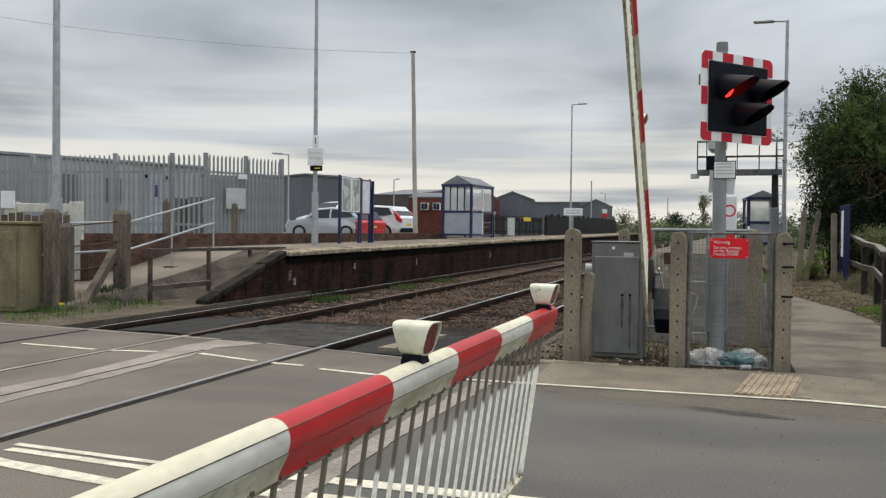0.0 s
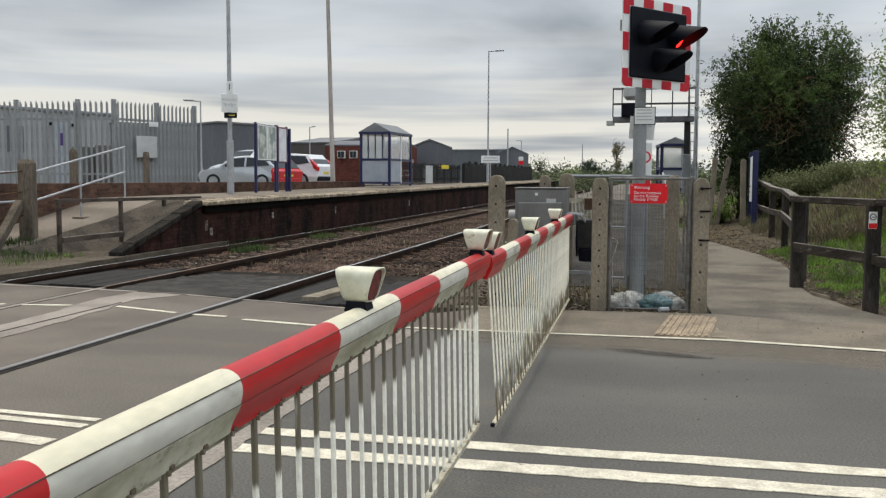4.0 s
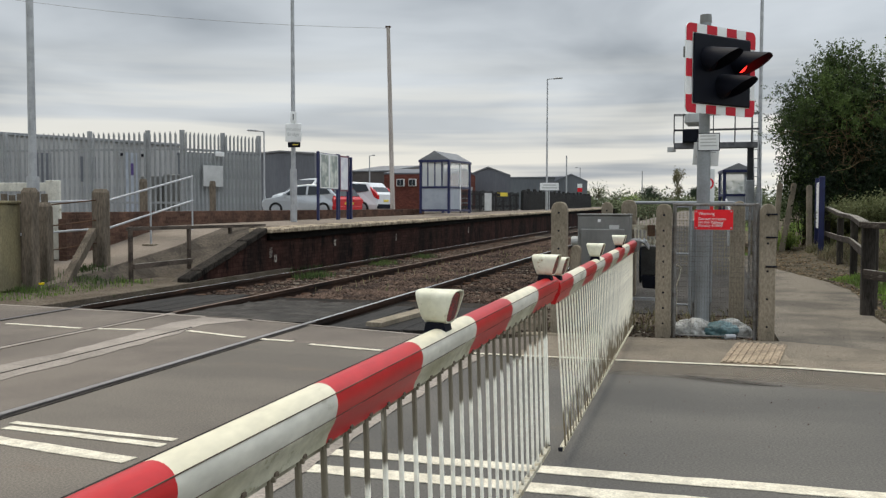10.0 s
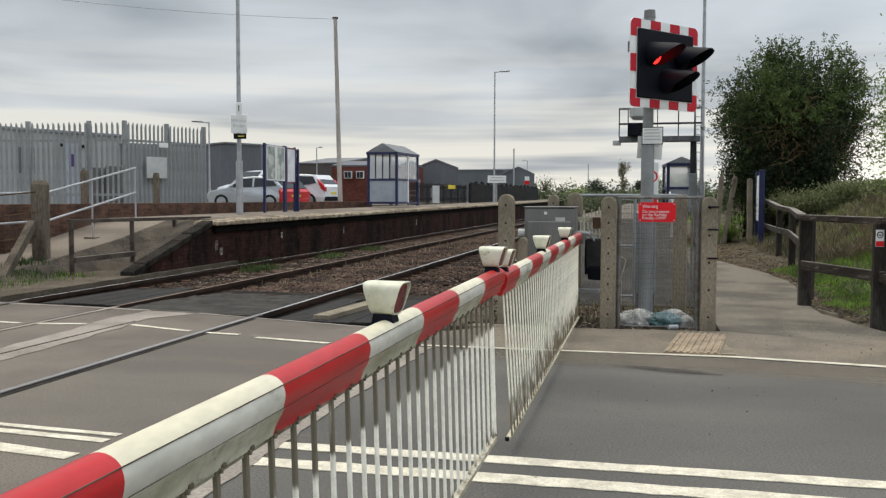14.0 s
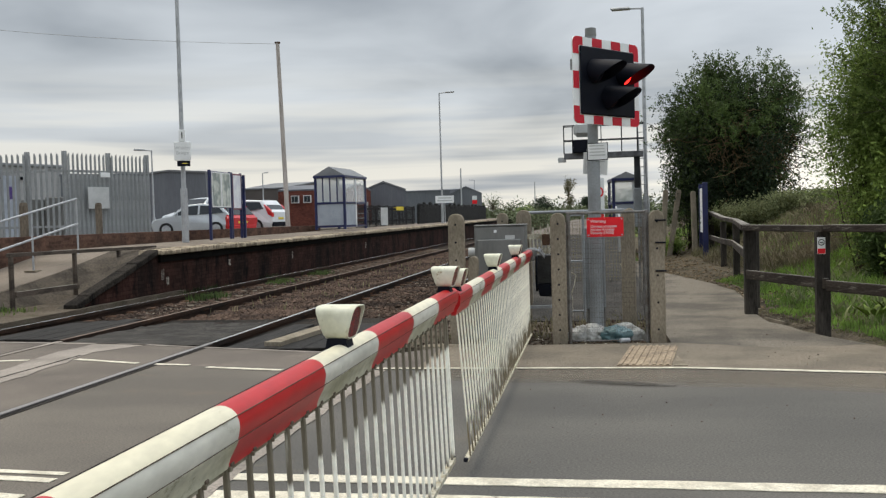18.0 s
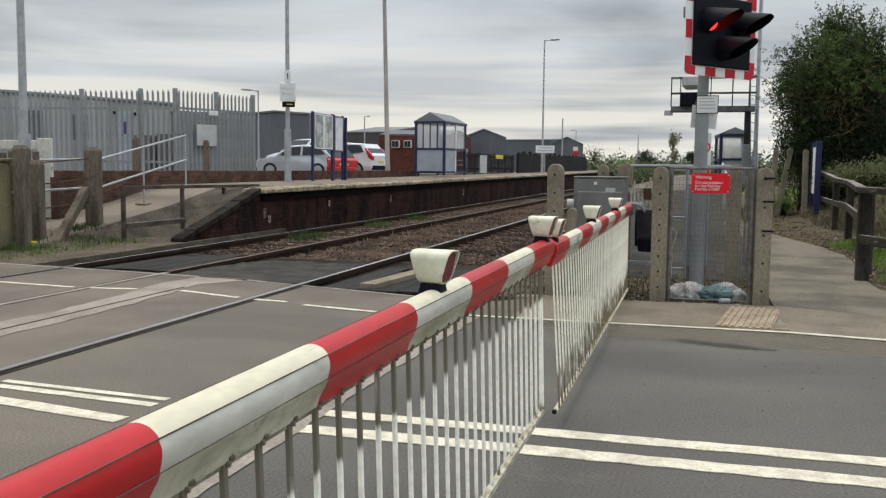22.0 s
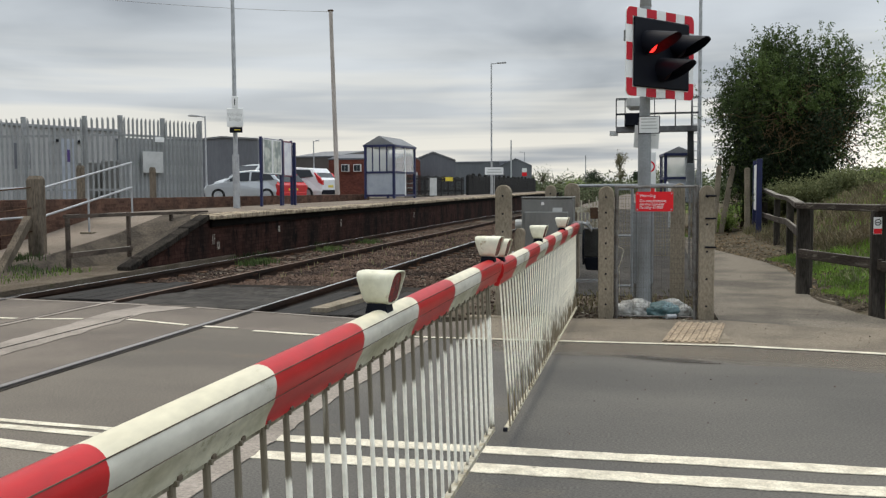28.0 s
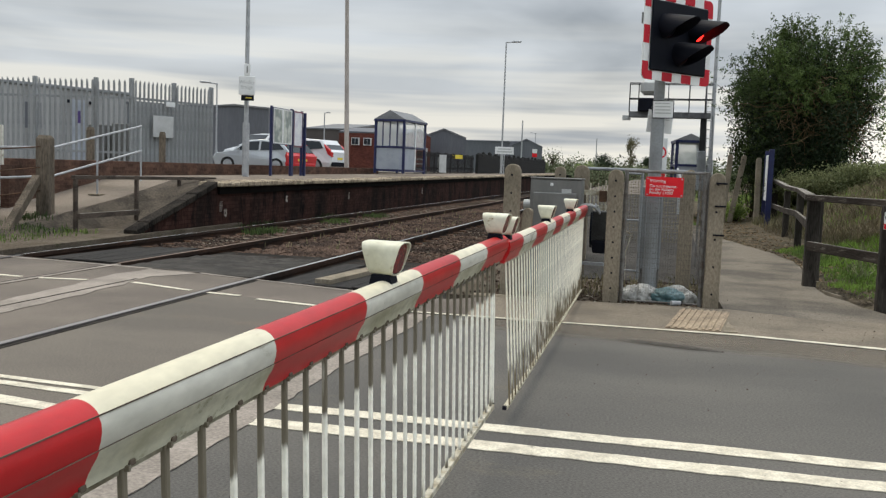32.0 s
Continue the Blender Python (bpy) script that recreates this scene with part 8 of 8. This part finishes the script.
# ---- coping slabs along the platform edge ----
for k in range(100):
    y0 = 16.5 + k * 0.62
    bm = B()
    j = random.uniform(-0.03, 0.025)
    lift = random.uniform(-0.014, 0.01)
    z0, z1 = pz(y0), pz(y0 + 0.62)
    extrude(bm, [(PX + 0.14 + j, y0, z0 - 0.105), (PX + 0.14 + j, y0 + 0.595, z1 - 0.105), (PX + 0.14 + j, y0 + 0.595, z1 - 0.02), (PX + 0.14 + j, y0, z0 - 0.02)], (-0.5, 0, 0))
    top = [v for v in bm.verts if v.co.x < PX]
    for v in bm.verts:
        if v.co.z > pz(v.co.y) - 0.05:
            v.co.z += 0.012 + lift + (0.012 if v.co.x < PX else random.uniform(-0.012, 0.004))
    bmesh.ops.bevel(bm, geom=bm.edges[:], offset=0.014, segments=1, affect="EDGES")
    thing("coping_slab", "worn buff stone coping slab on the platform edge", "coping slab", group="platform coping", bm=bm, material=M_COPING)


# ---- what moves ----
def motions():
    fall = [(0, 46.5), (0.5, 38.8), (1.0, 30.5), (1.5, 22.0), (2.0, 15.0), (2.5, 8.9), (3.0, 4.2), (3.5, 1.3), (4.0, 0.0), (32, 0.0)]
    walk(far, [(t, pose(*PIV, -a, 0, 0)) for t, a in fall])
    for o, y in FBARS:
        walk(o, [(t, pose(-0.026 + 0.030 * (y + 5.2) / 4.9, y, -0.058, a, -3.9 * (-y - 0.3) / 4.9, 0)) for t, a in fall])
    for_rail = []
    for t, a in fall:
        up = pose(0, 0, 0, a) @ Vector((0, 0, -SKIRT_F))
        for_rail.append((t, pose(0.0, up.y, up.z - 0.058)))
    walk(FRAIL, for_rail)
    # the near skirt is still swinging after its boom came down
    swing = [(0, 9.5), (0.2, 4.9), (0.4, 0.7), (0.6, -1.2), (0.8, -1.4), (1.0, -0.7), (1.2, 2.2), (1.4, 5.4), (1.6, 3.7), (1.8, 0.7), (2.0, -1.2), (2.2, -2.0), (2.5, 0.0), (2.8, 2.4), (3.1, 1.6), (3.4, -1.0), (3.7, -1.2), (4.0, 0.7), (4.3, 1.6), (4.6, 0.8), (5.0, -0.8), (5.4, 0.1), (5.8, 0.6), (6.3, -0.3), (6.8, 0.3), (7.5, 0.0), (32, 0.0)]
    for o, y in NBARS:
        walk(o, [(t, pose(NHINGE[0], y, NHINGE[2], 0, a - 1.7, 0)) for t, a in swing])
    walk(NRAIL, [(t, pose(*NHINGE, 0, a - 1.7, 0)) for t, a in swing])
    # the two red lamps take turns, 0.733 s for both; two of the changes come late
    half, start, shutter, late = 0.3665, 0.669, 0.034, {0: 0.06, 80: 0.05}
    change = [(n, start + n * half + late.get(n, 0)) for n in range(-1, 86)]

    def blind_rows(x, lit_when):
        base = pose(x, -0.035, 0.10, DROOP, 0, SWIVEL)
        shut, open_ = base @ pose(0, -0.032, 0), base @ pose(0, 0.002, 0)
        rows = [(0.0, open_ if lit_when == 0 else shut)]
        for n, t in change:
            if 0.1 < t < 31.95:
                on = n % 2 == lit_when
                rows += [(t - shutter, shut if on else open_), (t, open_ if on else shut)]
        rows.append((32.0, rows[-1][1]))
        return rows

    walk(blind_l, blind_rows(-LAMP_X, 0))
    walk(blind_r, blind_rows(LAMP_X, 1))


motions()
